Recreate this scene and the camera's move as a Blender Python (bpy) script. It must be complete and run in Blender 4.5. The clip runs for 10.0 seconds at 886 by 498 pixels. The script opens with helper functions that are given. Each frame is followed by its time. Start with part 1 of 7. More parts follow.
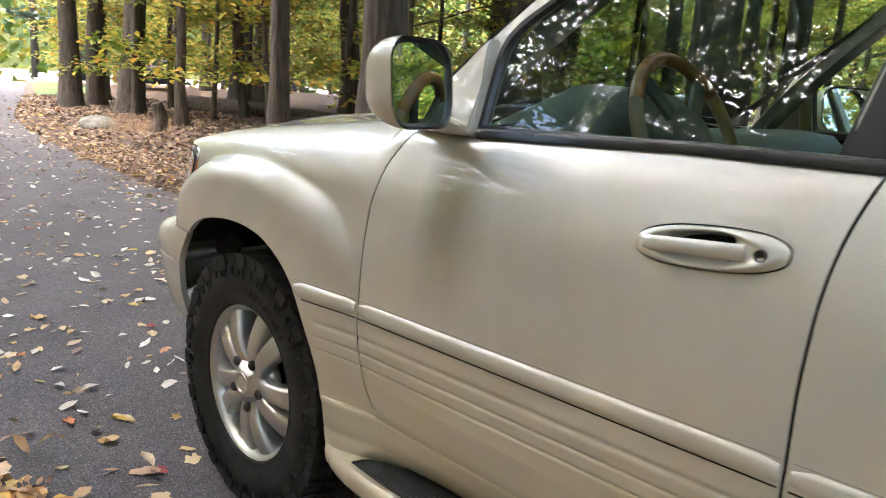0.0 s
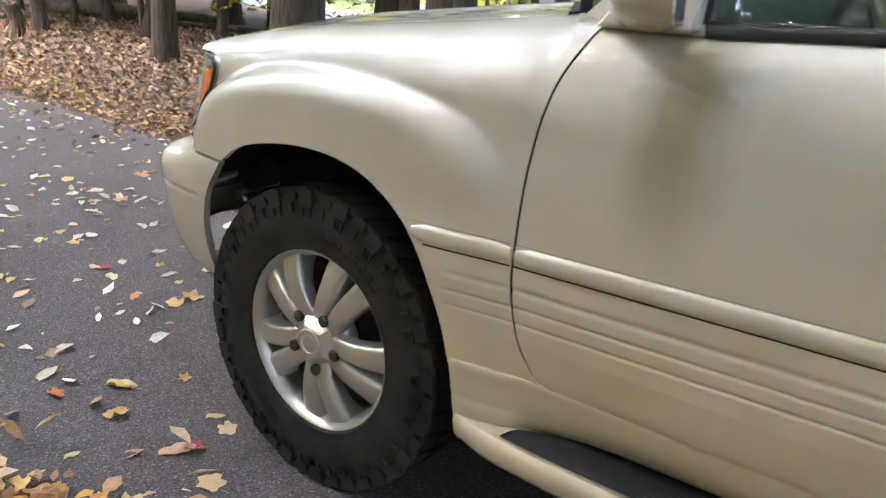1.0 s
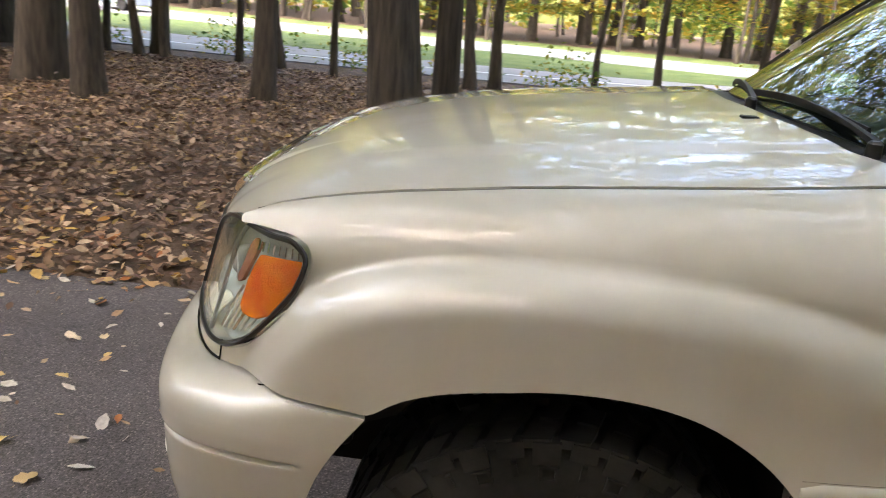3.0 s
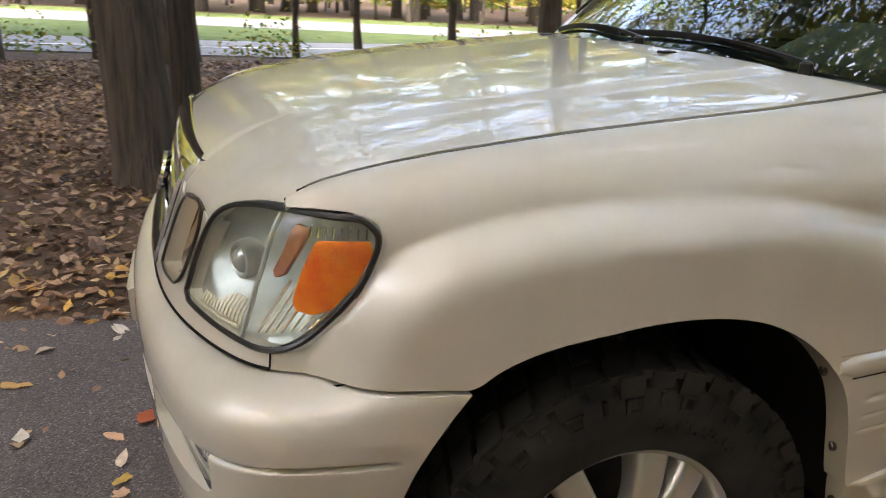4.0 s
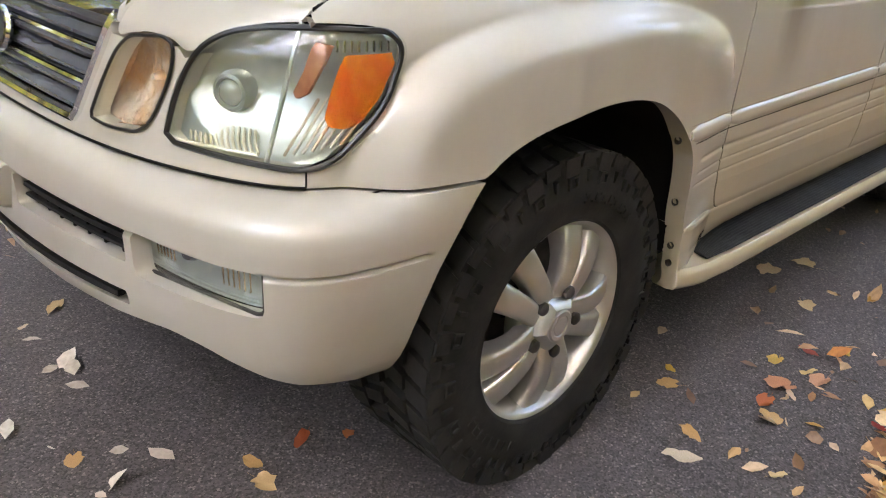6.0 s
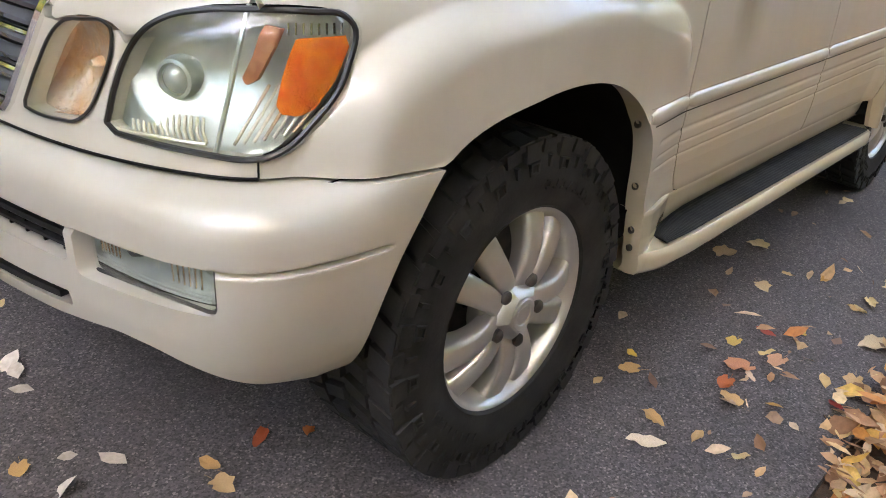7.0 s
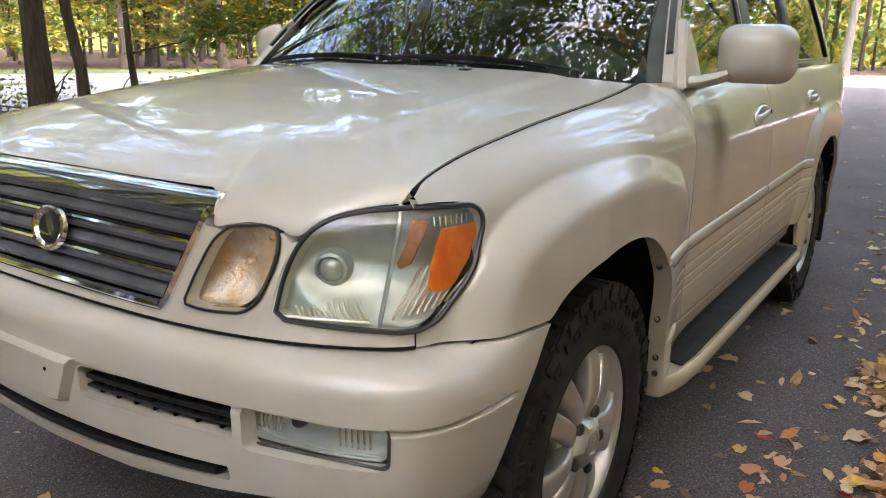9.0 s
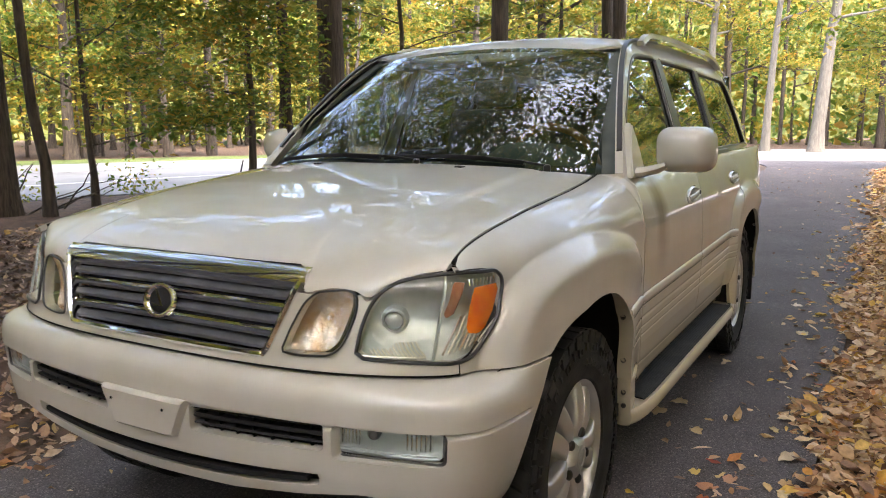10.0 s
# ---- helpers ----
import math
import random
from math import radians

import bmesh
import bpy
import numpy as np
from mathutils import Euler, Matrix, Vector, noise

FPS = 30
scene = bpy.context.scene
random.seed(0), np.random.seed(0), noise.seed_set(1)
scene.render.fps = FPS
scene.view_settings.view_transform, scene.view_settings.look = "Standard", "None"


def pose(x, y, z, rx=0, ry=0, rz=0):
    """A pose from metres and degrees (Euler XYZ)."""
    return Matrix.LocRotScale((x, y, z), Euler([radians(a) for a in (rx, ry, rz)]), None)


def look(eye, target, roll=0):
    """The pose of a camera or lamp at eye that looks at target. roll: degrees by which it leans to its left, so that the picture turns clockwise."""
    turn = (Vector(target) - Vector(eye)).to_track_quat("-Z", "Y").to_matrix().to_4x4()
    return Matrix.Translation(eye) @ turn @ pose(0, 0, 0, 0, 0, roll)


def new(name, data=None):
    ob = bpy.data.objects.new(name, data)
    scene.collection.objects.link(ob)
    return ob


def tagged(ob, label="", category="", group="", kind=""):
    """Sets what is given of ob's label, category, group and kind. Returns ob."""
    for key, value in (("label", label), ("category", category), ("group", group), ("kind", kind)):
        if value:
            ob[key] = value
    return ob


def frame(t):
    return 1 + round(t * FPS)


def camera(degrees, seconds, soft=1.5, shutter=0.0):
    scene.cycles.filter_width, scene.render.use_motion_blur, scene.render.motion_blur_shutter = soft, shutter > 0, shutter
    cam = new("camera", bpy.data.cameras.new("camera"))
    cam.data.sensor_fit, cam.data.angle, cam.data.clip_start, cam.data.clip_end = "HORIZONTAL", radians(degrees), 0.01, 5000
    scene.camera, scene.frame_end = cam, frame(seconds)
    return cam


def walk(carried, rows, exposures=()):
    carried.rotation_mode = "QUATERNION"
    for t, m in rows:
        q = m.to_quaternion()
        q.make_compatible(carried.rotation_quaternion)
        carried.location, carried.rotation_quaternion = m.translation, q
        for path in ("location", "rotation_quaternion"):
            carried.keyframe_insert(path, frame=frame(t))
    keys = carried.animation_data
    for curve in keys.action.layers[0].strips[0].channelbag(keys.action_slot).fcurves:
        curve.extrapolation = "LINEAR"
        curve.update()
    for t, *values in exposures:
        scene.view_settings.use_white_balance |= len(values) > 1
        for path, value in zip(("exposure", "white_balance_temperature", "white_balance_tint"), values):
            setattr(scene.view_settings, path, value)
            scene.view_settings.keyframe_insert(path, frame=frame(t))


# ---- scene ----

cam = camera(59.2, 10.0, 1.0, 0.25)
PATH = [
    (0, (1.948, -1.999, 1.296), (0.535, -0.648, 0.878), 3.8),
    (0.5, (1.627, -2.133, 1.287), (0.363, -0.647, 0.845), 4.6),
    (1, (1.28, -2.136, 1.229), (0.156, -0.605, 0.605), 4.1),
    (1.5, (0.921, -2.12, 1.295), (-0.065, -0.549, 0.548), 4.1),
    (2, (0.54, -2.158, 1.362), (-0.122, -0.395, 0.686), 5.2),
    (2.5, (0.195, -2.07, 1.39), (-0.238, -0.223, 0.758), 4.1),
    (3, (-0.127, -1.987, 1.402), (-0.282, -0.084, 0.806), 4.9),
    (3.2, (-0.251, -1.997, 1.391), (-0.235, -0.086, 0.802), 5.3),
    (4.3, (-0.793, -1.807, 1.328), (-0.009, -0.085, 0.681), 2.6),
    (4.5, (-0.861, -1.766, 1.324), (0.046, -0.111, 0.661), 3.2),
    (5, (-1.055, -1.727, 1.264), (0.047, -0.26, 0.467), 2.6),
    (5.5, (-1.217, -1.747, 1.256), (0.027, -0.412, 0.436), 3.7),
    (6, (-1.238, -1.75, 1.224), (0.069, -0.485, 0.392), 4.0),
    (6.2, (-1.234, -1.743, 1.21), (0.091, -0.505, 0.367), 3.8),
    (7.3, (-1.205, -1.7, 1.21), (0.189, -0.539, 0.369), 4.7),
    (7.5, (-1.196, -1.682, 1.228), (0.212, -0.509, 0.428), 4.5),
    (8, (-1.172, -1.602, 1.275), (0.28, -0.391, 0.625), 3.1),
    (8.5, (-1.357, -1.516, 1.283), (0.173, -0.366, 0.703), 1.1),
    (9, (-1.599, -1.547, 1.297), (0.012, -0.474, 0.794), 1.0),
    (9.5, (-1.83, -1.652, 1.337), (-0.158, -0.625, 0.948), 0.8),
    (10, (-2.137, -1.656, 1.368), (-0.418, -0.68, 1.064), -0.2),
]
walk(cam, [(t, look(eye, target, roll)) for t, eye, target, roll in PATH], [(0.0, 4.50, 6250, 11), (0.5, 4.50, 6200, 11), (1.0, 4.55, 6150, 12), (2.0, 4.55, 6250, 13), (2.5, 4.25, 6550, 13), (3.0, 4.05, 6800, 14), (4.5, 3.92, 6900, 15), (5.0, 4.10, 6750, 15), (6.0, 4.40, 6550, 15), (7.5, 4.48, 6300, 15), (8.0, 4.00, 6320, 16), (8.5, 3.97, 6350, 15), (9.0, 3.95, 6600, 15), (10.0, 3.80, 6800, 15)])

# ---- light ----
SUN_ROT, SUN_EL = radians(212), radians(58)
world = bpy.data.worlds.new("world")
scene.world = world
world.use_nodes = True
wn = world.node_tree.nodes
sky = wn.new("ShaderNodeTexSky")
sky.sky_type, sky.sun_disc = "NISHITA", False
sky.sun_elevation, sky.sun_rotation = SUN_EL, SUN_ROT
sky.dust_density, sky.air_density, sky.ozone_density = 4.0, 1.0, 1.0
wn["Background"].inputs["Strength"].default_value = 0.15
world.node_tree.links.new(sky.outputs[0], wn["Background"].inputs["Color"])
sun_data = bpy.data.lights.new("sun", "SUN")
sun_data.energy, sun_data.angle, sun_data.color = 0.5, radians(110), (1.0, 0.97, 0.92)
sun = new("sun", sun_data)
sun.matrix_world = look((0, 0, 30), Vector((0, 0, 30)) - 10 * Vector((math.sin(SUN_ROT) * math.cos(SUN_EL), math.cos(SUN_ROT) * math.cos(SUN_EL), math.sin(SUN_EL))))
# ---- materials ----


def material(name):
    m = bpy.data.materials.new(name)
    m.use_nodes = True
    nt = m.node_tree
    return m, nt, nt.nodes["Principled BSDF"]


def node(nt, kind, **values):
    n = nt.nodes.new("ShaderNode" + kind)
    for key, v in values.items():
        n.inputs[key.replace("_", " ")].default_value = v
    return n


def noise_ramp(nt, scale, stops, detail=6.0, coords="Object", stretch=(1, 1, 1)):
    tc = nt.nodes.new("ShaderNodeTexCoord")
    mp = nt.nodes.new("ShaderNodeMapping")
    mp.inputs["Scale"].default_value = stretch
    nz = node(nt, "TexNoise", Scale=scale, Detail=detail, Roughness=0.6)
    nt.links.new(tc.outputs[coords], mp.inputs[0])
    nt.links.new(mp.outputs[0], nz.inputs["Vector"])
    rp = nt.nodes.new("ShaderNodeValToRGB")
    fill_ramp(rp, stops)
    nt.links.new(nz.outputs["Fac"], rp.inputs[0])
    return nz, rp


def fill_ramp(rp, stops):
    el = rp.color_ramp.elements
    while len(el) > 1:
        el.remove(el[-1])
    el[0].position, el[0].color = stops[0][0], (*stops[0][1], 1)
    for p, c in stops[1:]:
        el.new(p).color = (*c, 1)


def bump(nt, bsdf, source, strength, distance):
    b = node(nt, "Bump", Strength=strength, Distance=distance)
    nt.links.new(source, b.inputs["Height"])
    nt.links.new(b.outputs[0], bsdf.inputs["Normal"])
    return b


def grained(name, c1, c2, scale, rough, metal=0.0, bump_d=0.0, bump_scale=None, stretch=(1, 1, 1), coords="Object"):
    """A surface that varies between two colours, with fine relief."""
    m, nt, b = material(name)
    nz, rp = noise_ramp(nt, scale, [(0.35, c1), (0.65, c2)], coords=coords, stretch=stretch)
    nt.links.new(rp.outputs[0], b.inputs["Base Color"])
    b.inputs["Roughness"].default_value, b.inputs["Metallic"].default_value = rough, metal
    if bump_d:
        n2, _ = noise_ramp(nt, bump_scale or scale * 4, [(0, (0, 0, 0)), (1, (1, 1, 1))], coords=coords, stretch=stretch)
        bump(nt, b, n2.outputs["Fac"], 1.0, bump_d)
    return m


def car_paint():
    m, nt, b = material("pearl_paint")
    nz, rp = noise_ramp(nt, 2.5, [(0.3, (0.505, 0.480, 0.413)), (0.7, (0.545, 0.520, 0.452))])
    # road film and green algae streaks
    nz2, rp2 = noise_ramp(nt, 3.0, [(0.45, (1, 1, 1)), (0.8, (0.88, 0.84, 0.74))], stretch=(2.0, 2.0, 0.5))
    mul = nt.nodes.new("ShaderNodeMixRGB")
    mul.blend_type = "MULTIPLY"
    mul.inputs[0].default_value = 0.6
    nt.links.new(rp.outputs[0], mul.inputs[1])
    nt.links.new(rp2.outputs[0], mul.inputs[2])
    # tan road film splashed up the lower panels, with a ragged edge
    tc = nt.nodes.new("ShaderNodeTexCoord")
    sp = nt.nodes.new("ShaderNodeSeparateXYZ")
    nt.links.new(tc.outputs["Object"], sp.inputs[0])
    nz3, rp3 = noise_ramp(nt, 5.0, [(0, (0, 0, 0)), (1, (1, 1, 1))], stretch=(1.0, 1.0, 0.6), detail=8.0)
    ed = nt.nodes.new("ShaderNodeMath")
    ed.operation = "MULTIPLY_ADD"
    ed.inputs[1].default_value = 0.5
    nt.links.new(nz3.outputs["Fac"], ed.inputs[0])
    nt.links.new(sp.outputs["Z"], ed.inputs[2])
    mz = node(nt, "MapRange", From_Min=1.13, From_Max=0.80, To_Min=0.0, To_Max=0.75)
    nt.links.new(ed.outputs[0], mz.inputs[0])
    film = nt.nodes.new("ShaderNodeMixRGB")
    film.inputs[2].default_value = (0.56, 0.465, 0.285, 1)
    # thrown up by the front wheels, so the nose stays clean
    mxx = node(nt, "MapRange", From_Min=0.10, From_Max=0.60)
    nt.links.new(sp.outputs["X"], mxx.inputs[0])
    both = nt.nodes.new("ShaderNodeMath")
    both.operation = "MULTIPLY"
    nt.links.new(mz.outputs[0], both.inputs[0])
    nt.links.new(mxx.outputs[0], both.inputs[1])
    nt.links.new(both.outputs[0], film.inputs[0])
    nt.links.new(mul.outputs[0], film.inputs[1])
    nt.links.new(film.outputs[0], b.inputs["Base Color"])
    b.inputs["Metallic"].default_value, b.inputs["Roughness"].default_value = 0.12, 0.48
    b.inputs["Coat Weight"].default_value, b.inputs["Coat Roughness"].default_value = 1.0, 0.02
    fl, _ = noise_ramp(nt, 900, [(0, (0, 0, 0)), (1, (1, 1, 1))], detail=1.0)
    bump(nt, b, fl.outputs["Fac"], 0.12, 0.0006)
    return m


def stained_paint(base):
    """The door's paint, with the green-brown run of algae below the mirror's foot."""
    m = base.copy()
    m.name = "stained_paint"
    nt = m.node_tree
    b = nt.nodes["Principled BSDF"]
    src = b.inputs["Base Color"].links[0].from_socket
    tc = nt.nodes.new("ShaderNodeTexCoord")
    sp = nt.nodes.new("ShaderNodeSeparateXYZ")
    nt.links.new(tc.outputs["Object"], sp.inputs[0])
    warp = node(nt, "TexNoise", Scale=9.0, Detail=4.0)
    ad = nt.nodes.new("ShaderNodeMath")
    ad.operation = "MULTIPLY_ADD"
    ad.inputs[1].default_value, ad.inputs[2].default_value = 0.06, 0.0
    nt.links.new(tc.outputs["Object"], warp.inputs["Vector"])
    nt.links.new(warp.outputs["Fac"], ad.inputs[0])
    ax = nt.nodes.new("ShaderNodeMath")
    nt.links.new(sp.outputs["X"], ax.inputs[0])
    nt.links.new(ad.outputs[0], ax.inputs[1])
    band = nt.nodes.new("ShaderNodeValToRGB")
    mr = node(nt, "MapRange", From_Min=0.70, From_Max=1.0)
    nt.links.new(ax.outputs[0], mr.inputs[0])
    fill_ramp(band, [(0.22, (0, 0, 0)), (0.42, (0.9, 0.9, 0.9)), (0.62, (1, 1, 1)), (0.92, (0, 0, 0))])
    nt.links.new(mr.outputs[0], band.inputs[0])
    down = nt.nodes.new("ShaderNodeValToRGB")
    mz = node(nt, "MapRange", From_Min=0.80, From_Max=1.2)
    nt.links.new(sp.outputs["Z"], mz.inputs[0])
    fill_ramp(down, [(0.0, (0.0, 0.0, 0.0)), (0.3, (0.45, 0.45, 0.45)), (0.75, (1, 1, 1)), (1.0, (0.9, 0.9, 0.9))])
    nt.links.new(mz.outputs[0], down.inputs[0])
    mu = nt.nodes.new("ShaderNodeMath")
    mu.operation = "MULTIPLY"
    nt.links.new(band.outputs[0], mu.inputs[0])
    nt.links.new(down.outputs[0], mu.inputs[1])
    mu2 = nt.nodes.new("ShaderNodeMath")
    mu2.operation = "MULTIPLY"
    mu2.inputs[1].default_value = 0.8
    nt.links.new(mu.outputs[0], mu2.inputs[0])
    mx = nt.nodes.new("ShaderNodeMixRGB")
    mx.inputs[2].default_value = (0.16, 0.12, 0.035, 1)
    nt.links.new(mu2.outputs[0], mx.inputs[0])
    nt.links.new(src, mx.inputs[1])
    nt.links.new(mx.outputs[0], b.inputs["Base Color"])
    return m


def see_through(name, tint, gloss=1.0, haze=0.0, rough=0.0, relief=None):
    """A thin pane: tinted see-through with Fresnel gloss, and a little haze."""
    m = bpy.data.materials.new(name)
    m.use_nodes = True
    nt = m.node_tree
    nt.nodes.remove(nt.nodes["Principled BSDF"])
    out = nt.nodes["Material Output"]
    tr = node(nt, "BsdfTransparent", Color=(*tint, 1))
    gl = node(nt, "BsdfGlossy", Color=(1, 1, 1, 1), Roughness=rough)
    fr = nt.nodes.new("ShaderNodeLayerWeight")
    pw = nt.nodes.new("ShaderNodeMath")
    pw.operation, pw.inputs[1].default_value = "POWER", 4.0
    nt.links.new(fr.outputs["Facing"], pw.inputs[0])
    mul = nt.nodes.new("ShaderNodeMath")
    mul.operation, mul.use_clamp = "MULTIPLY_ADD", True
    mul.inputs[1].default_value, mul.inputs[2].default_value = 0.92, 0.075 * gloss
    nt.links.new(pw.outputs[0], mul.inputs[0])
    mx = nt.nodes.new("ShaderNodeMixShader")
    nt.links.new(mul.outputs[0], mx.inputs[0])
    nt.links.new(tr.outputs[0], mx.inputs[1])
    nt.links.new(gl.outputs[0], mx.inputs[2])
    last = mx
    if haze:
        df = node(nt, "BsdfDiffuse", Color=(0.75, 0.76, 0.72, 1))
        m2 = nt.nodes.new("ShaderNodeMixShader")
        nz, rp = noise_ramp(nt, 14, [(0.3, (0.4 * haze,) * 3), (0.75, (1.6 * haze,) * 3)])
        nt.links.new(rp.outputs[0], m2.inputs[0])
        nt.links.new(mx.outputs[0], m2.inputs[1])
        nt.links.new(df.outputs[0], m2.inputs[2])
        last = m2
    if relief:
        n2, _ = noise_ramp(nt, relief[0], [(0, (0, 0, 0)), (1, (1, 1, 1))], detail=2.0)
        bp = node(nt, "Bump", Strength=relief[1], Distance=0.002)
        nt.links.new(n2.outputs["Fac"], bp.inputs["Height"])
        nt.links.new(bp.outputs[0], gl.inputs["Normal"])
    nt.links.new(last.outputs[0], out.inputs["Surface"])
    return m


def leaf_material(name, stops, island=True, translucent=0.45):
    """Leaves, each of its own colour along the ramp, letting light through."""
    m, nt, b = material(name)
    rnd = nt.nodes.new("ShaderNodeNewGeometry" if island else "ShaderNodeObjectInfo")
    rp = nt.nodes.new("ShaderNodeValToRGB")
    fill_ramp(rp, stops)
    nt.links.new(rnd.outputs["Random Per Island" if island else "Random"], rp.inputs[0])
    nz, r2 = noise_ramp(nt, 45, [(0.35, (0.62, 0.58, 0.55)), (0.6, (1, 1, 1))])
    mul = nt.nodes.new("ShaderNodeMixRGB")
    mul.blend_type, mul.inputs[0].default_value = "MULTIPLY", 0.7
    nt.links.new(rp.outputs[0], mul.inputs[1])
    nt.links.new(r2.outputs[0], mul.inputs[2])
    nt.links.new(mul.outputs[0], b.inputs["Base Color"])
    b.inputs["Roughness"].default_value = 0.6
    if translucent:
        tl = nt.nodes.new("ShaderNodeBsdfTranslucent")
        nt.links.new(mul.outputs[0], tl.inputs["Color"])
        mx = nt.nodes.new("ShaderNodeMixShader")
        mx.inputs[0].default_value = translucent
        nt.links.new(b.outputs[0], mx.inputs[1])
        nt.links.new(tl.outputs[0], mx.inputs[2])
        nt.links.new(mx.outputs[0], nt.nodes["Material Output"].inputs["Surface"])
    return m


def asphalt():
    m, nt, b = material("asphalt")
    nz, rp = noise_ramp(nt, 1.3, [(0.3, (0.084, 0.075, 0.076)), (0.7, (0.123, 0.111, 0.112))], detail=9.0)
    tc = nt.nodes.new("ShaderNodeTexCoord")
    vo = node(nt, "TexVoronoi", Scale=215.0, Randomness=1.0)
    nt.links.new(tc.outputs["Object"], vo.inputs["Vector"])
    hue = nt.nodes.new("ShaderNodeSeparateColor")
    nt.links.new(vo.outputs["Color"], hue.inputs[0])
    r2 = nt.nodes.new("ShaderNodeValToRGB")
    fill_ramp(r2, [(0.0, (0.50, 0.50, 0.50)), (0.5, (0.90, 0.90, 0.90)), (0.9, (1.22, 1.20, 1.18)), (1.0, (2.3, 2.2, 2.1))])
    nt.links.new(hue.outputs[0], r2.inputs[0])
    mul = nt.nodes.new("ShaderNodeMixRGB")
    mul.blend_type, mul.inputs[0].default_value = "MULTIPLY", 1.0
    nt.links.new(rp.outputs[0], mul.inputs[1])
    nt.links.new(r2.outputs[0], mul.inputs[2])
    nt.links.new(mul.outputs[0], b.inputs["Base Color"])
    b.inputs["Roughness"].default_value, b.inputs["Specular IOR Level"].default_value = 0.85, 0.2
    n3, _ = noise_ramp(nt, 190, [(0, (0, 0, 0)), (1, (1, 1, 1))], detail=3.0)
    bump(nt, b, n3.outputs["Fac"], 0.7, 0.003)
    return m


def bark(name, c1, c2):
    m, nt, b = material(name)
    nz, rp = noise_ramp(nt, 5.0, [(0.32, c1), (0.68, c2)], stretch=(3.5, 3.5, 0.5), detail=9.0)
    nt.links.new(rp.outputs[0], b.inputs["Base Color"])
    b.inputs["Roughness"].default_value = 0.9
    bump(nt, b, nz.outputs["Fac"], 1.0, 0.05)
    return m


PAINT = car_paint()
DOOR_PAINT = stained_paint(PAINT)
GAP = grained("dark_gap", (0.004, 0.004, 0.004), (0.007, 0.007, 0.007), 20, 0.9)
BLACK = grained("black_rubber", (0.009, 0.009, 0.010), (0.018, 0.018, 0.019), 30, 0.55, bump_d=0.0004, bump_scale=200)
TRIM = grained("satin_black_trim", (0.010, 0.010, 0.011), (0.02, 0.02, 0.021), 12, 0.3)
TYRE = grained("tyre_rubber", (0.012, 0.012, 0.0125), (0.030, 0.029, 0.028), 9, 0.7, bump_d=0.0008, bump_scale=120)
ALLOY = grained("brushed_alloy", (0.47, 0.455, 0.43), (0.57, 0.555, 0.525), 5, 0.33, 0.75, bump_d=0.0003, bump_scale=150)
CHROME = grained("chrome", (0.80, 0.80, 0.80), (0.88, 0.88, 0.88), 4, 0.06, 1.0)
GRILLE = grained("grille_grey", (0.10, 0.104, 0.116), (0.145, 0.15, 0.165), 8, 0.26, 0.4)
REFLECTOR = grained("lamp_reflector", (0.36, 0.39, 0.365), (0.52, 0.55, 0.52), 14, 0.28, 0.55, bump_d=0.002, bump_scale=24)
FOG_BOWL = grained("fog_lamp_bowl", (0.72, 0.76, 0.72), (0.88, 0.91, 0.88), 16, 0.2, 0.45, bump_d=0.003, bump_scale=30)
AMBER = grained("amber_reflector", (0.86, 0.13, 0.001), (0.96, 0.27, 0.002), 22, 0.2, 0.08, bump_d=0.002, bump_scale=220)
AMBER_PALE = grained("peach_reflector", (0.95, 0.58, 0.30), (0.98, 0.92, 0.84), 16, 0.08, 0.70, bump_d=0.016, bump_scale=17)
PROJECTOR = grained("projector_glass", (0.36, 0.38, 0.37), (0.48, 0.50, 0.49), 6, 0.07, 0.4)
RIB = grained("lens_ribs", (0.80, 0.74, 0.55), (0.90, 0.88, 0.80), 9, 0.2, 0.3)
AMBER_DARK = grained("red_amber_shield", (0.34, 0.10, 0.045), (0.48, 0.20, 0.10), 40, 0.25, 0.3)
STEEL = grained("dark_steel", (0.05, 0.05, 0.05), (0.11, 0.10, 0.095), 14, 0.45, 0.8)
RUST = grained("rusty_caliper", (0.16, 0.07, 0.04), (0.25, 0.12, 0.07), 20, 0.7, 0.3)
CABIN = grained("grey_green_cabin", (0.06, 0.075, 0.065), (0.09, 0.105, 0.092), 10, 0.6, bump_d=0.0005, bump_scale=180)
TAN = grained("tan_leather", (0.28, 0.22, 0.15), (0.36, 0.29, 0.20), 9, 0.45, bump_d=0.0006, bump_scale=90)
WOOD = grained("polished_wood", (0.22, 0.10, 0.04), (0.34, 0.17, 0.07), 8, 0.2, stretch=(1, 5, 1))
GLASS = see_through("window_glass", (0.64, 0.74, 0.68), 0.7)
SCREEN = see_through("windscreen_glass", (0.40, 0.49, 0.44), 1.1)
GLASS_DARK = see_through("tinted_glass", (0.16, 0.17, 0.155), 1.25)
LENS = see_through("lamp_lens", (0.94, 0.97, 0.95), 0.9, haze=0.018, rough=0.02, relief=(60, 0.10))
MIRROR = grained("mirror_glass", (0.9, 0.9, 0.9), (0.92, 0.92, 0.92), 2, 0.0, 1.0)
for dull in (TYRE, GAP, BLACK):
    dull.node_tree.nodes["Principled BSDF"].inputs["Specular IOR Level"].default_value = 0.22
ASPHALT = asphalt()
ROAD = grained("pale_worn_road", (0.17, 0.168, 0.165), (0.23, 0.227, 0.222), 0.5, 0.85, bump_d=0.004, bump_scale=60)
GRASS = grained("lawn", (0.05, 0.085, 0.015), (0.10, 0.13, 0.028), 1.2, 0.9, bump_d=0.03, bump_scale=30)
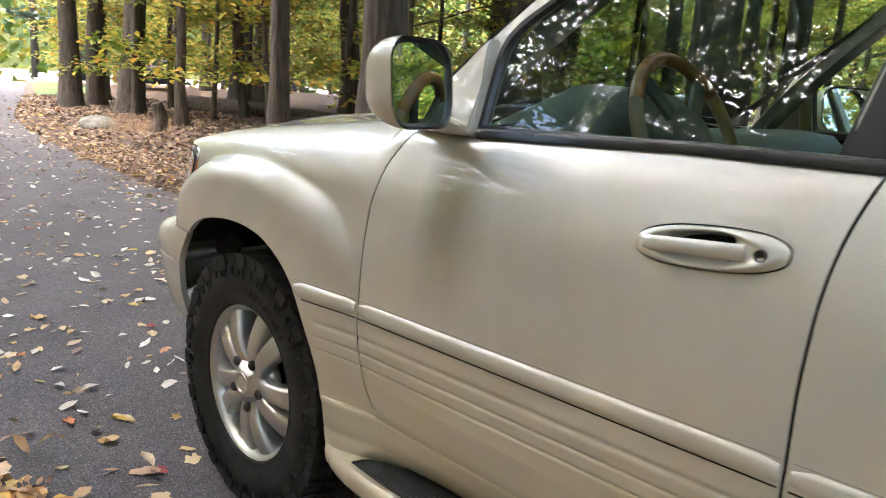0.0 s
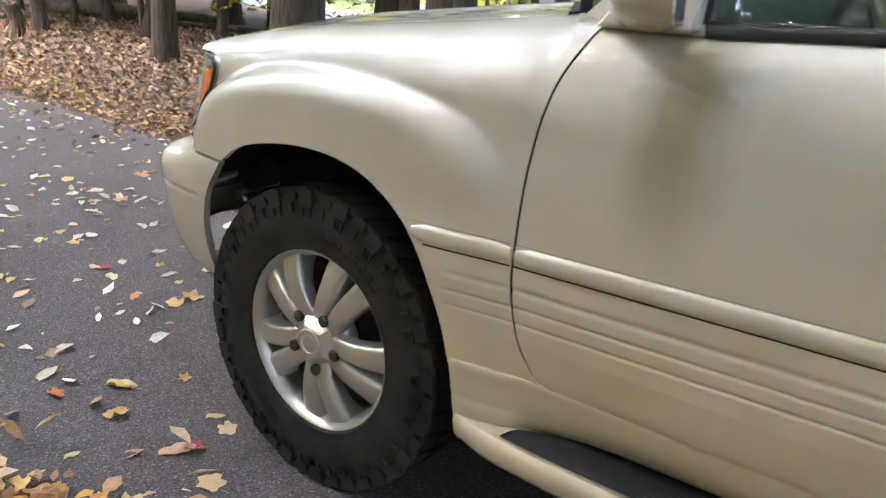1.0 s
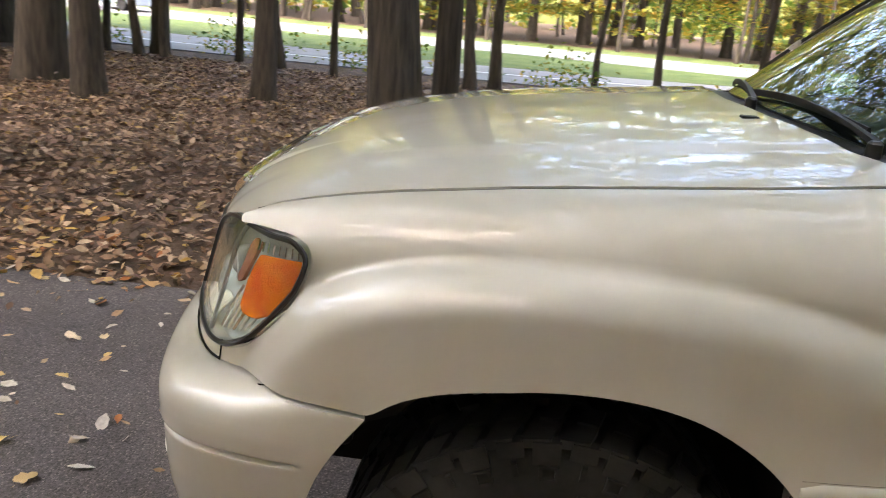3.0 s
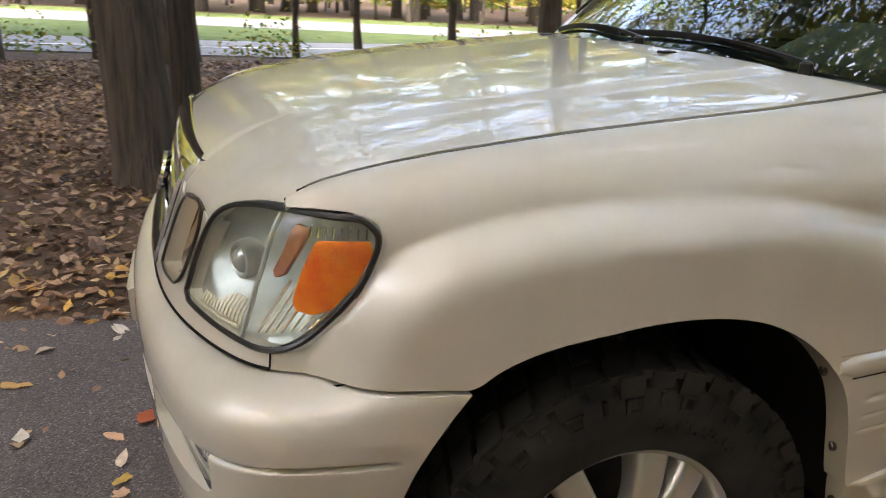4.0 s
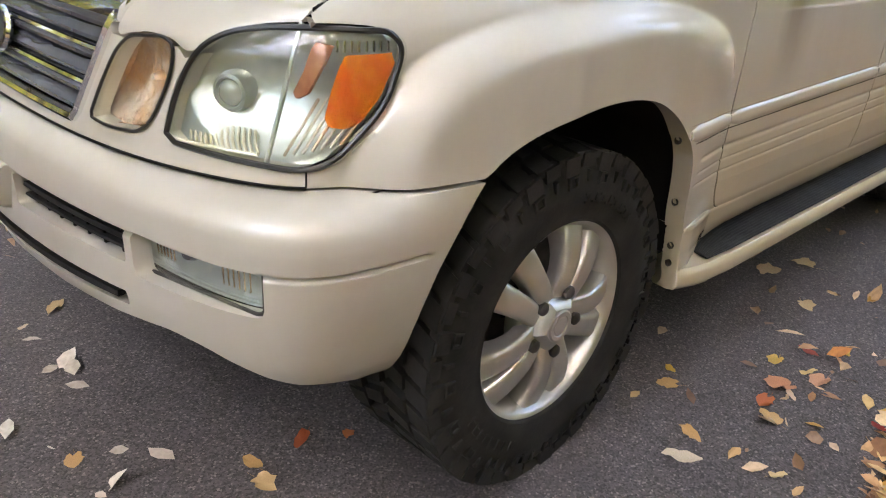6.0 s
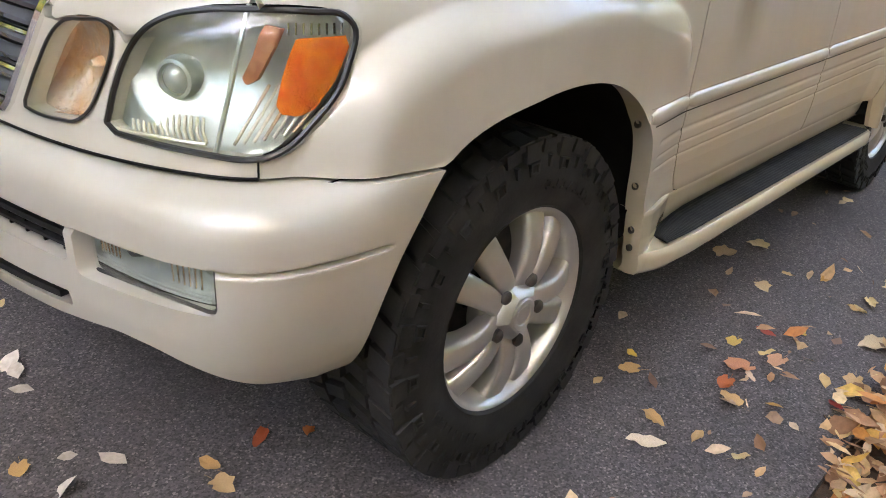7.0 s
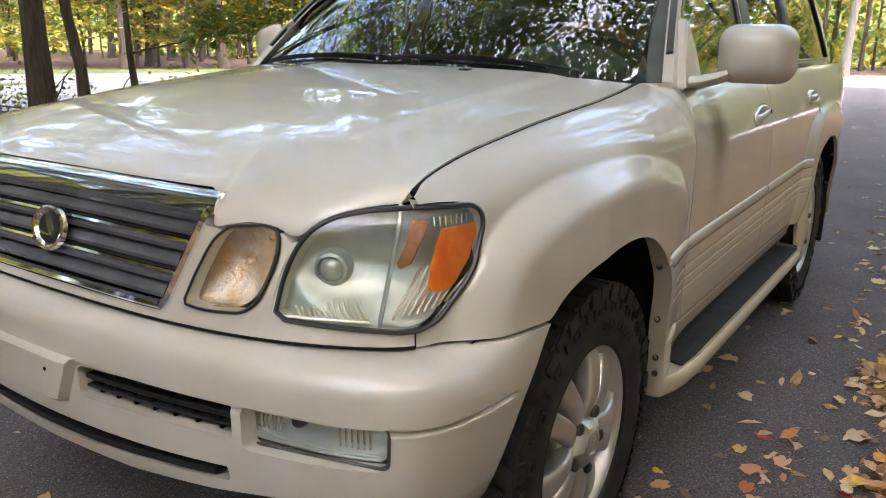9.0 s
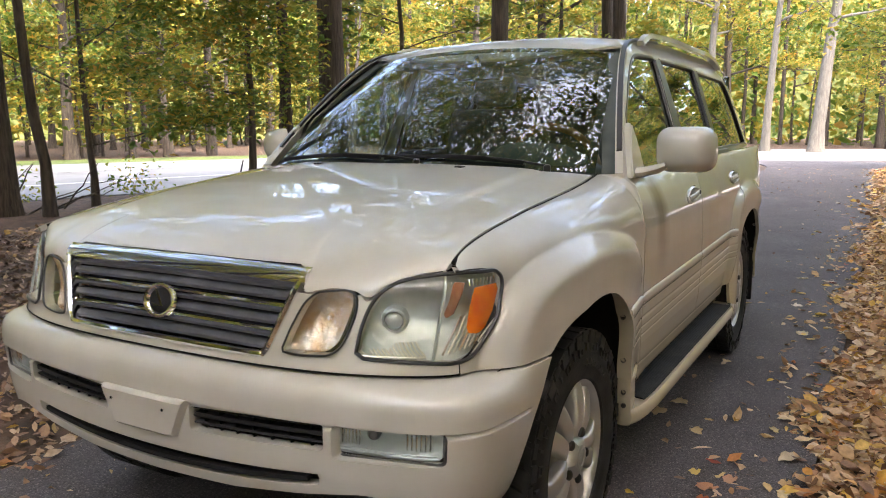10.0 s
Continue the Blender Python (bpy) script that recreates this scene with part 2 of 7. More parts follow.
LITTER = grained("leaf_litter_soil", (0.05, 0.032, 0.022), (0.13, 0.08, 0.05), 5, 0.95, bump_d=0.03, bump_scale=30)
BARK = bark("grey_brown_bark", (0.022, 0.017, 0.013), (0.090, 0.070, 0.052))
BARK_PALE = bark("pale_bark", (0.08, 0.073, 0.06), (0.16, 0.145, 0.12))
STONE = grained("mossy_stone", (0.10, 0.10, 0.09), (0.24, 0.23, 0.20), 7, 0.9, bump_d=0.02, bump_scale=18)
WALL = grained("weathered_siding", (0.07, 0.07, 0.07), (0.11, 0.11, 0.11), 3, 0.8)
ROOF = grained("grey_shingles", (0.10, 0.105, 0.12), (0.16, 0.165, 0.18), 4, 0.85, bump_d=0.02, bump_scale=20)
DARK_CAR = grained("dark_blue_paint", (0.012, 0.016, 0.03), (0.02, 0.026, 0.045), 3, 0.25)
WHITE = grained("white_line_paint", (0.70, 0.70, 0.68), (0.80, 0.80, 0.78), 6, 0.7)
DRY = [(0.0, (0.126, 0.063, 0.036)), (0.28, (0.252, 0.14, 0.081)), (0.55, (0.387, 0.243, 0.14)), (0.78, (0.54, 0.396, 0.261)), (0.92, (0.558, 0.342, 0.063)), (1.0, (0.378, 0.126, 0.0405))]
DULLEAF = leaf_material("dull_brown_leaves", [(0.0, (0.06, 0.035, 0.024)), (0.35, (0.15, 0.088, 0.058)), (0.65, (0.25, 0.16, 0.105)), (0.88, (0.38, 0.28, 0.20)), (1.0, (0.34, 0.22, 0.05))], True, 0.08)
PALELEAF = leaf_material("pale_leaf_backs", [(0.0, (0.45, 0.38, 0.30)), (0.5, (0.62, 0.56, 0.48)), (0.8, (0.72, 0.68, 0.62)), (1.0, (0.5, 0.28, 0.10))], True, 0.1)
BANKLEAF = leaf_material("bank_leaves", [(0.0, (0.25, 0.13, 0.065)), (0.25, (0.48, 0.26, 0.13)), (0.5, (0.66, 0.42, 0.21)), (0.75, (0.80, 0.62, 0.42)), (0.9, (0.84, 0.54, 0.11)), (1.0, (0.62, 0.24, 0.07))], True, 0.2)
DRYLEAF = leaf_material("dry_leaves", DRY, True, 0.12)
ONELEAF = leaf_material("fallen_leaf", [(0.0, (0.62, 0.40, 0.06)), (0.3, (0.66, 0.52, 0.30)), (0.55, (0.52, 0.30, 0.10)), (0.75, (0.72, 0.62, 0.46)), (0.92, (0.50, 0.15, 0.03)), (1.0, (0.30, 0.03, 0.03))], False, 0.12)
GREENS = [(0.0, (0.0547, 0.116, 0.0159)), (0.4, (0.122, 0.19, 0.022)), (0.68, (0.243, 0.263, 0.0316)), (0.87, (0.389, 0.316, 0.0426)), (1.0, (0.415, 0.22, 0.0304))]
YELLOWS = [(0.0, (0.115, 0.170, 0.024)), (0.4, (0.230, 0.255, 0.040)), (0.75, (0.400, 0.330, 0.045)), (1.0, (0.440, 0.225, 0.032))]
LEAF_GREEN = leaf_material("green_yellow_leaves", GREENS)
LEAF_YELLOW = leaf_material("yellow_leaves", YELLOWS)
LEAF_DARK = leaf_material("dark_needles", [(0.0, (0.05, 0.09, 0.06)), (1.0, (0.12, 0.17, 0.12))], True, 0.2)
SILVER_CAR = grained("silver_blue_paint", (0.30, 0.34, 0.40), (0.38, 0.42, 0.48), 3, 0.25)
BACKWOODS = grained("distant_woods", (0.07, 0.10, 0.025), (0.27, 0.26, 0.07), 0.35, 0.95, bump_d=0.4, bump_scale=0.8)

# ---- mesh tools ----


def raw(name, verts, faces, mat, smooth=True):
    me = bpy.data.meshes.new(name)
    me.from_pydata([tuple(map(float, v)) for v in verts], [], [tuple(map(int, f)) for f in faces])
    me.materials.append(mat)
    if smooth:
        me.shade_smooth()
    me.update()
    return me


def part(name, me, parent=None, label="", matrix=None):
    ob = new(name, me)
    if parent is not None:
        ob.parent = parent
    if matrix is not None:
        ob.matrix_basis = matrix
    if label:
        tagged(ob, label)
    return ob


def from_bm(name, bm, mat, smooth=True, angle=40):
    me = bpy.data.meshes.new(name)
    bmesh.ops.recalc_face_normals(bm, faces=bm.faces)
    bm.to_mesh(me)
    bm.free()
    me.materials.append(mat)
    if smooth:
        me.shade_smooth()
        me.set_sharp_from_angle(angle=radians(angle))
    return me


def box(name, lo, hi, mat, bevel=0.006, segments=2):
    bm = bmesh.new()
    bmesh.ops.create_cube(bm, size=1)
    lo, hi = Vector(lo), Vector(hi)
    for v in bm.verts:
        v.co = Vector([lo[i] + (v.co[i] + 0.5) * (hi[i] - lo[i]) for i in range(3)])
    if bevel:
        bmesh.ops.bevel(bm, geom=bm.edges[:], offset=bevel, segments=segments, affect="EDGES", profile=0.6)
    return from_bm(name, bm, mat)


def lathe(name, profile, mat, seg=48, axis="y", smooth_angle=35):
    """Profile of (radius, along) turned round an axis."""
    verts, faces = [], []
    n = len(profile)
    for k in range(seg):
        a = 2 * math.pi * k / seg
        for r, h in profile:
            c, s = r * math.cos(a), r * math.sin(a)
            verts.append((c, h, s) if axis == "y" else (c, s, h))
    for k in range(seg):
        k2 = (k + 1) % seg
        for j in range(n - 1):
            faces.append((k * n + j, k * n + j + 1, k2 * n + j + 1, k2 * n + j))
    me = raw(name, verts, faces, mat)
    bm = bmesh.new()
    bm.from_mesh(me)
    bpy.data.meshes.remove(me)
    bmesh.ops.remove_doubles(bm, verts=bm.verts, dist=1e-5)
    return from_bm(name, bm, mat, angle=smooth_angle)


def sweep(name, path, section, mat, up=(0, 0, 1), closed=True, caps=True, scale=None, smooth_angle=50):
    """A section of (side, up) offsets carried along a path."""
    path = [Vector(p) for p in path]
    n, m = len(path), len(section)
    verts, faces = [], []
    for i, p in enumerate(path):
        d = (path[min(i + 1, n - 1)] - path[max(i - 1, 0)]).normalized()
        side = d.cross(Vector(up)).normalized()
        top = side.cross(d).normalized()
        k = scale[i] if scale is not None else 1.0
        for a, b in section:
            verts.append(p + side * a * k + top * b * k)
    for i in range(n - 1):
        for j in range(m if closed else m - 1):
            j2 = (j + 1) % m
            faces.append((i * m + j, i * m + j2, (i + 1) * m + j2, (i + 1) * m + j))
    if caps and closed:
        faces.append(tuple(range(m)))
        faces.append(tuple((n - 1) * m + j for j in reversed(range(m))))
    bm = bmesh.new()
    vs = [bm.verts.new(v) for v in verts]
    for f in faces:
        bm.faces.new([vs[k] for k in f])
    return from_bm(name, bm, mat, angle=smooth_angle)


def ring(r, n=8, squash=1.0):
    return [(r * math.cos(2 * math.pi * k / n), r * squash * math.sin(2 * math.pi * k / n)) for k in range(n)]


def rounded(w, h, r, n=4):
    """A rounded rectangle round the origin, as a polygon."""
    pts = []
    for cx, cy, a0 in ((w / 2 - r, h / 2 - r, 0), (-w / 2 + r, h / 2 - r, 90), (-w / 2 + r, -h / 2 + r, 180), (w / 2 - r, -h / 2 + r, 270)):
        for k in range(n + 1):
            a = radians(a0 + 90 * k / n)
            pts.append((cx + r * math.cos(a), cy + r * math.sin(a)))
    return pts


def curve_through(pts, n):
    """n points along a smooth curve through the given ones."""
    p = np.array(pts, float)
    d = np.r_[0, np.cumsum(np.linalg.norm(np.diff(p, axis=0), axis=1))]
    m = np.zeros_like(p)
    h = np.diff(d)
    s = np.diff(p, axis=0) / h[:, None]
    m[0], m[-1] = s[0], s[-1]
    for i in range(1, len(p) - 1):
        m[i] = (s[i - 1] * h[i] + s[i] * h[i - 1]) / (h[i] + h[i - 1])
    t = np.linspace(0, d[-1], n)
    k = np.clip(np.searchsorted(d, t, "right") - 1, 0, len(h) - 1)
    u = ((t - d[k]) / h[k])[:, None]
    hk = h[k][:, None]
    return (2 * u**3 - 3 * u**2 + 1) * p[k] + (u**3 - 2 * u**2 + u) * hk * m[k] + (-2 * u**3 + 3 * u**2) * p[k + 1] + (u**3 - u**2) * hk * m[k + 1]


def inside(poly, a, b):
    p = np.array(poly)
    q = np.roll(p, -1, 0)
    res = np.zeros(a.shape, bool)
    for (x1, y1), (x2, y2) in zip(p, q):
        if y1 == y2:
            continue
        c = ((y1 > b) != (y2 > b)) & (a < (x2 - x1) * (b - y1) / (y2 - y1) + x1)
        res ^= c
    return res


def nearest(polys, pts):
    best, dist = pts.copy(), np.full(len(pts), 1e9)
    for poly in polys:
        p = np.array(poly, float)
        q = np.roll(p, -1, 0)
        for a, b in zip(p, q):
            ab = b - a
            l2 = float(ab @ ab)
            if l2 < 1e-14:
                continue
            t = np.clip(((pts - a) @ ab) / l2, 0, 1)[:, None]
            c = a + t * ab
            d = np.linalg.norm(c - pts, axis=1)
            k = d < dist
            best[k], dist[k] = c[k], d[k]
    return best, dist


def panel(name, A, B, fn, outline, mat, holes=(), turn_in=(0, 0.012, 0), thick=None):
    """A sheet of a surface fn(a, b), cut to an outline with holes; its rims turn inwards."""
    A, B = np.meshgrid(A, B, indexing="ij") if np.ndim(A) == 1 else (A, B)
    n, m = A.shape
    ca = (A[:-1, :-1] + A[1:, :-1] + A[:-1, 1:] + A[1:, 1:]) / 4
    cb = (B[:-1, :-1] + B[1:, :-1] + B[:-1, 1:] + B[1:, 1:]) / 4
    keep = inside(outline, ca, cb)
    for h in holes:
        keep &= ~inside(h, ca, cb)
    idx = np.arange(n * m).reshape(n, m)
    i, j = np.nonzero(keep)
    quads = np.stack([idx[i, j], idx[i + 1, j], idx[i + 1, j + 1], idx[i, j + 1]], 1)
    e = np.concatenate([quads[:, [k, (k + 1) % 4]] for k in range(4)])
    key = np.sort(e, 1)
    code = key[:, 0].astype(np.int64) * (n * m) + key[:, 1]
    _, first, count = np.unique(code, return_index=True, return_counts=True)
    rim = e[first[count == 1]]
    pts = np.stack([A.ravel(), B.ravel()], 1)
    on = np.unique(rim)
    if len(on):
        pts[on], _ = nearest([outline, *holes], pts[on])
    used, inv = np.unique(quads, return_inverse=True)
    quads = inv.reshape(quads.shape)
    back = {int(u): k for k, u in enumerate(used)}
    xyz = np.stack(fn(pts[used, 0], pts[used, 1]), 1)
    verts = xyz
    t = np.array(turn_in[:3], float)
    rim_t = (lambda q: t) if len(turn_in) < 4 else turn_in[3]
    nrm = np.cross(xyz[quads[:, 2]] - xyz[quads[:, 0]], xyz[quads[:, 3]] - xyz[quads[:, 1]]).sum(0)
    flip = nrm @ t > 0
    faces = [tuple(q[::-1]) if flip else tuple(q) for q in quads]
    if thick is None:
        extra = {int(v): len(xyz) + k for k, v in enumerate(on)}
        ring_pts = np.array([xyz[back[int(v)]] + rim_t(xyz[back[int(v)]]) for v in on]).reshape(-1, 3)
        verts = np.concatenate([xyz, ring_pts])
        for a, b in rim:
            f = (back[int(b)], back[int(a)], extra[int(a)], extra[int(b)])
            faces.append(f[::-1] if flip else f)
    me = raw(name, verts, faces, mat)
    me.set_sharp_from_angle(angle=radians(45))
    return me


def lin(x, xs, ys):
    return np.interp(x, xs, ys)


def step(x, a, b):
    t = np.clip((x - a) / (b - a), 0, 1)
    return t * t * (3 - 2 * t)


def joined(name, meshes, mat):
    bm = bmesh.new()
    for me in meshes:
        bm.from_mesh(me)
        bpy.data.meshes.remove(me)
    me = bpy.data.meshes.new(name)
    bm.to_mesh(me)
    bm.free()
    me.materials.clear()
    me.materials.append(mat)
    return me

# ---- ground, driveway, road ----
DRIVE_LEFT = curve_through([(-40, 6.0), (-25, 2.2), (-15, -0.6), (-8, -1.35), (-2, -1.45), (3, -1.5), (10, -1.5), (20, -1.4), (30, -2.0), (34, -4.0)], 120)
DRIVE_RIGHT = curve_through([(-40, 9.5), (-25, 5.3), (-15, 2.5), (-10, 1.75), (-6, 1.45), (-2, 1.40), (3, 1.42), (10, 1.55), (20, 1.8), (30, 2.6), (34, 4.5)], 120)
ROAD_NEAR = curve_through([(-70, 52), (-40, 30), (-20, 18.5), (-8, 15), (1, 14.2), (8, 13), (14, 11.5), (24, 8), (32, 3.2), (36, -3), (39, -15), (41, -70)], 120)
ROAD_FAR = curve_through([(-70, 58), (-40, 36), (-20, 23.5), (-8, 19.6), (1, 18.6), (6, 19.4), (14, 23), (24, 23), (40, 17), (52, 6), (58, -12), (60, -70)], 120)
LANE_NEAR = curve_through([(-80, 74), (-40, 45), (-20, 31), (-8, 27), (0, 25.5), (8, 23.5), (14, 21.8), (20, 20.5)], 60)
LANE_FAR = curve_through([(-80, 82), (-40, 53), (-20, 38.5), (-8, 34), (0, 32.5), (10, 30), (20, 27), (32, 22)], 60)


def ribbon(name, left, right, z, mat, across=8, skirt=0.08):
    verts, faces = [], []
    n = len(left)
    for k in range(n):
        for j in range(across + 1):
            t = j / across
            p = left[k] * (1 - t) + right[k] * t
            verts.append((p[0], p[1], z))
        for q in (left[k], right[k]):
            verts.append((q[0], q[1], z - skirt))
    w = across + 3
    for k in range(n - 1):
        a, b = k * w, (k + 1) * w
        for j in range(across):
            faces.append((a + j, b + j, b + j + 1, a + j + 1)[::-1])
        faces.append((a, b, b + across + 1, a + across + 1))
        faces.append((a + across, b + across, b + across + 2, a + across + 2)[::-1])
    return part(name, raw(name, verts, faces, mat, smooth=False))


def drive_edges(x):
    return np.interp(x, DRIVE_LEFT[:, 0], DRIVE_LEFT[:, 1]), np.interp(x, DRIVE_RIGHT[:, 0], DRIVE_RIGHT[:, 1])


def ground_height(x, y):
    lo, hi = drive_edges(x)
    off = np.maximum(lo - y, y - hi)
    rise = 0.05 * step(off, -0.15, 0.5) + 0.05 * step(off, 0.5, 4.0)
    wave = 0.04 * np.sin(x * 0.9 + 1.3 * np.sin(y * 0.7)) * np.sin(y * 1.1 + 0.5) * step(off, 0.2, 2.0)
    road = np.interp(x, ROAD_NEAR[:, 0], ROAD_NEAR[:, 1])
    flat = step(road - y, 0.5, 4.0)
    return -0.035 + (rise + wave) * flat * step(30 - x, 0, 6) - 2.6 * step(-x, 41, 48)


def build_ground():
    xs = np.unique(np.concatenate([np.linspace(-900, -60, 14), np.linspace(-60, -12, 60), np.linspace(-12, 8, 130), np.linspace(8, 60, 60), np.linspace(60, 900, 14)]))
    ys = np.unique(np.concatenate([np.linspace(-900, -40, 14), np.linspace(-40, -6, 40), np.linspace(-6, 12, 130), np.linspace(12, 50, 40), np.linspace(50, 900, 14)]))
    X, Y = np.meshgrid(xs, ys, indexing="ij")
    Z = ground_height(X, Y)
    n, m = X.shape
    idx = np.arange(n * m).reshape(n, m)
    faces = np.stack([idx[:-1, :-1], idx[1:, :-1], idx[1:, 1:], idx[:-1, 1:]], -1).reshape(-1, 4)
    g = part("ground", raw("ground", np.stack([X, Y, Z], -1).reshape(-1, 3), faces, LITTER))
    tagged(g, "brown forest floor covered in fallen leaves", "ground", kind="structure")


build_ground()
tagged(ribbon("driveway", DRIVE_LEFT, DRIVE_RIGHT, 0.0, ASPHALT, 10), "dark grey asphalt driveway strewn with fallen leaves", "driveway", kind="structure")
tagged(ribbon("road", ROAD_NEAR, ROAD_FAR, -0.004, ROAD, 8), "pale sunlit worn road beyond the trees", "road", kind="structure")
tagged(ribbon("road_far_lane", LANE_NEAR, LANE_FAR, 0.004, ROAD, 6), "pale far lane of the road", "road", kind="structure")
tagged(ribbon("grass_verge", ROAD_FAR[:78], np.stack([ROAD_FAR[:78, 0], np.maximum(np.interp(ROAD_FAR[:78, 0], LANE_NEAR[:, 0], LANE_NEAR[:, 1]), ROAD_FAR[:78, 1] + 0.1)], 1), 0.0, GRASS, 6), "bright green mown grass strip between two lanes", "grass", kind="structure")
tagged(ribbon("grass_bank", LANE_FAR, LANE_FAR + np.array([0, 5.0]), 0.0, GRASS, 4), "green grass bank along the far lane", "grass", kind="structure")
lawn_x = np.linspace(-40.5, -26, 30)
lawn_v, lawn_f = [], []
for i, x in enumerate(lawn_x):
    near = float(np.interp(x, DRIVE_RIGHT[:, 0], DRIVE_RIGHT[:, 1])) + 0.35
    for j in range(7):
        y = near + 0.5 * j * math.sin(math.pi * (0.08 + 0.84 * i / 29))
        lawn_v.append((x, y, float(ground_height(np.array(x), np.array(y))) + 0.03))
for i in range(29):
    for j in range(6):
        lawn_f.append((i * 7 + j, (i + 1) * 7 + j, (i + 1) * 7 + j + 1, i * 7 + j + 1))
tagged(part("lawn", raw("lawn", lawn_v, lawn_f, GRASS)), "patch of green lawn by the house's drive", "grass", kind="structure")
LINE = ROAD_NEAR * 0.64 + ROAD_FAR * 0.36
tagged(ribbon("road_line", LINE[40:75] - [0, 0.07], LINE[40:75] + [0, 0.07], 0.002, WHITE, 1, 0.004), "worn white line on the pale road", "road line", kind="structure")

# ---- the car's surfaces (front axle at x = 0, nose towards -x, driver's side towards -y) ----
AXLES = (0.0, 2.85)
WHEEL_R, WHEEL_Z, WHEEL_Y = 0.388, 0.388, 0.780
ARCH_IN = [(0.50, 0.25), (0.466, 0.332), (0.434, 0.500), (0.384, 0.664), (0.348, 0.738), (0.300, 0.792), (0.24, 0.835), (0.18, 0.863), (0.105, 0.880), (0.03, 0.885), (-0.05, 0.881), (-0.13, 0.868), (-0.21, 0.847), (-0.262, 0.824), (-0.307, 0.789), (-0.36, 0.68), (-0.395, 0.55), (-0.40, 0.45), (-0.40, 0.25)]
ARCH_OUT = [(0.66, 0.25), (0.62, 0.40), (0.58, 0.6), (0.560, 0.80), (0.543, 0.876), (0.510, 0.945), (0.458, 0.993), (0.375, 1.021), (0.28, 1.041), (0.165, 1.053), (0.04, 1.056), (-0.084, 1.051), (-0.205, 1.037), (-0.313, 1.013), (-0.40, 0.978), (-0.475, 0.928), (-0.53, 0.83), (-0.57, 0.73), (-0.60, 0.55), (-0.62, 0.25)]


def polar(pts):
    p = curve_through(pts, 160)
    a = np.arctan2(p[:, 1] - 0.45, p[:, 0])
    r = np.hypot(p[:, 1] - 0.45, p[:, 0])
    a = np.where(a < -2.2, a + 2 * np.pi, a)
    k = np.argsort(a)
    aa = np.linspace(a.min(), a.max(), 200)
    rr = np.interp(aa, a[k], r[k])
    d = (aa[:, None] - aa[None]) / 0.05
    w = np.exp(-0.5 * d * d)
    return aa, (w @ rr) / w.sum(1)


IN_A, IN_R = polar(ARCH_IN)
OUT_A, OUT_R = polar(ARCH_OUT)


def flare_amount(x, z, xc):
    """0 outside the flare's crease, 1 at the wheel arch's lip."""
    a = np.arctan2(z - 0.45, x - xc)
    a = np.where(a < -2.2, a + 2 * np.pi, a)
    r = np.hypot(z - 0.45, x - xc)
    ri, ro = np.interp(a, IN_A, IN_R), np.interp(a, OUT_A, OUT_R)
    f = (ro - r) / (ro - ri)
    f = np.clip(0.5 * (f + np.sqrt(f * f + 0.00005)), 0, 1)
    shelf = 1 - (1 - np.clip(f / 0.42, 0, 1)) ** 2.4
    keen = step(x - xc, -0.58, -0.40) * step(0.545 - (x - xc), -0.03, 0.05) * np.maximum(step(xc - x, -0.25, 0.0), step(z, 0.80, 0.93))
    soft = 0.55 * f + 0.45 * step(f, 0.0, 1.0)
    return keen * (0.95 * shelf + 0.05 * f) + (1 - keen) * soft


SEAM_X = [-0.62, -0.59, -0.55, -0.5, -0.45, -0.37, -0.27, -0.1, 0.1, 0.25, 0.4, 0.55, 0.62]
SEAM_Y = [0.805, 0.794, 0.781, 0.770, 0.764, 0.762, 0.763, 0.766, 0.770, 0.773, 0.768, 0.755, 0.75]


def seam_y(x):
    return np.interp(x, SEAM_X, SEAM_Y)


def hood_z(x, y):
    zc = np.interp(x, [-0.72, -0.68, -0.64, -0.58, -0.5, -0.4, -0.3, -0.1, 0.1, 0.3, 0.5, 0.62], [1.035, 1.058, 1.078, 1.098, 1.118, 1.138, 1.155, 1.183, 1.205, 1.226, 1.246, 1.256])
    k = np.abs(y) / 0.785
    crown = 0.042 * k**2.6 + 0.008 * k**8
    swage = 0.007 * step(0.60 - np.abs(y), 0, 0.05) * step(x, -0.6, -0.2)
    return zc - crown + swage


def belt_z(x):
    return np.interp(x, [0.5, 0.8, 1.3, 1.6, 2.4, 3.9], [1.19, 1.19, 1.212, 1.216, 1.235, 1.245])


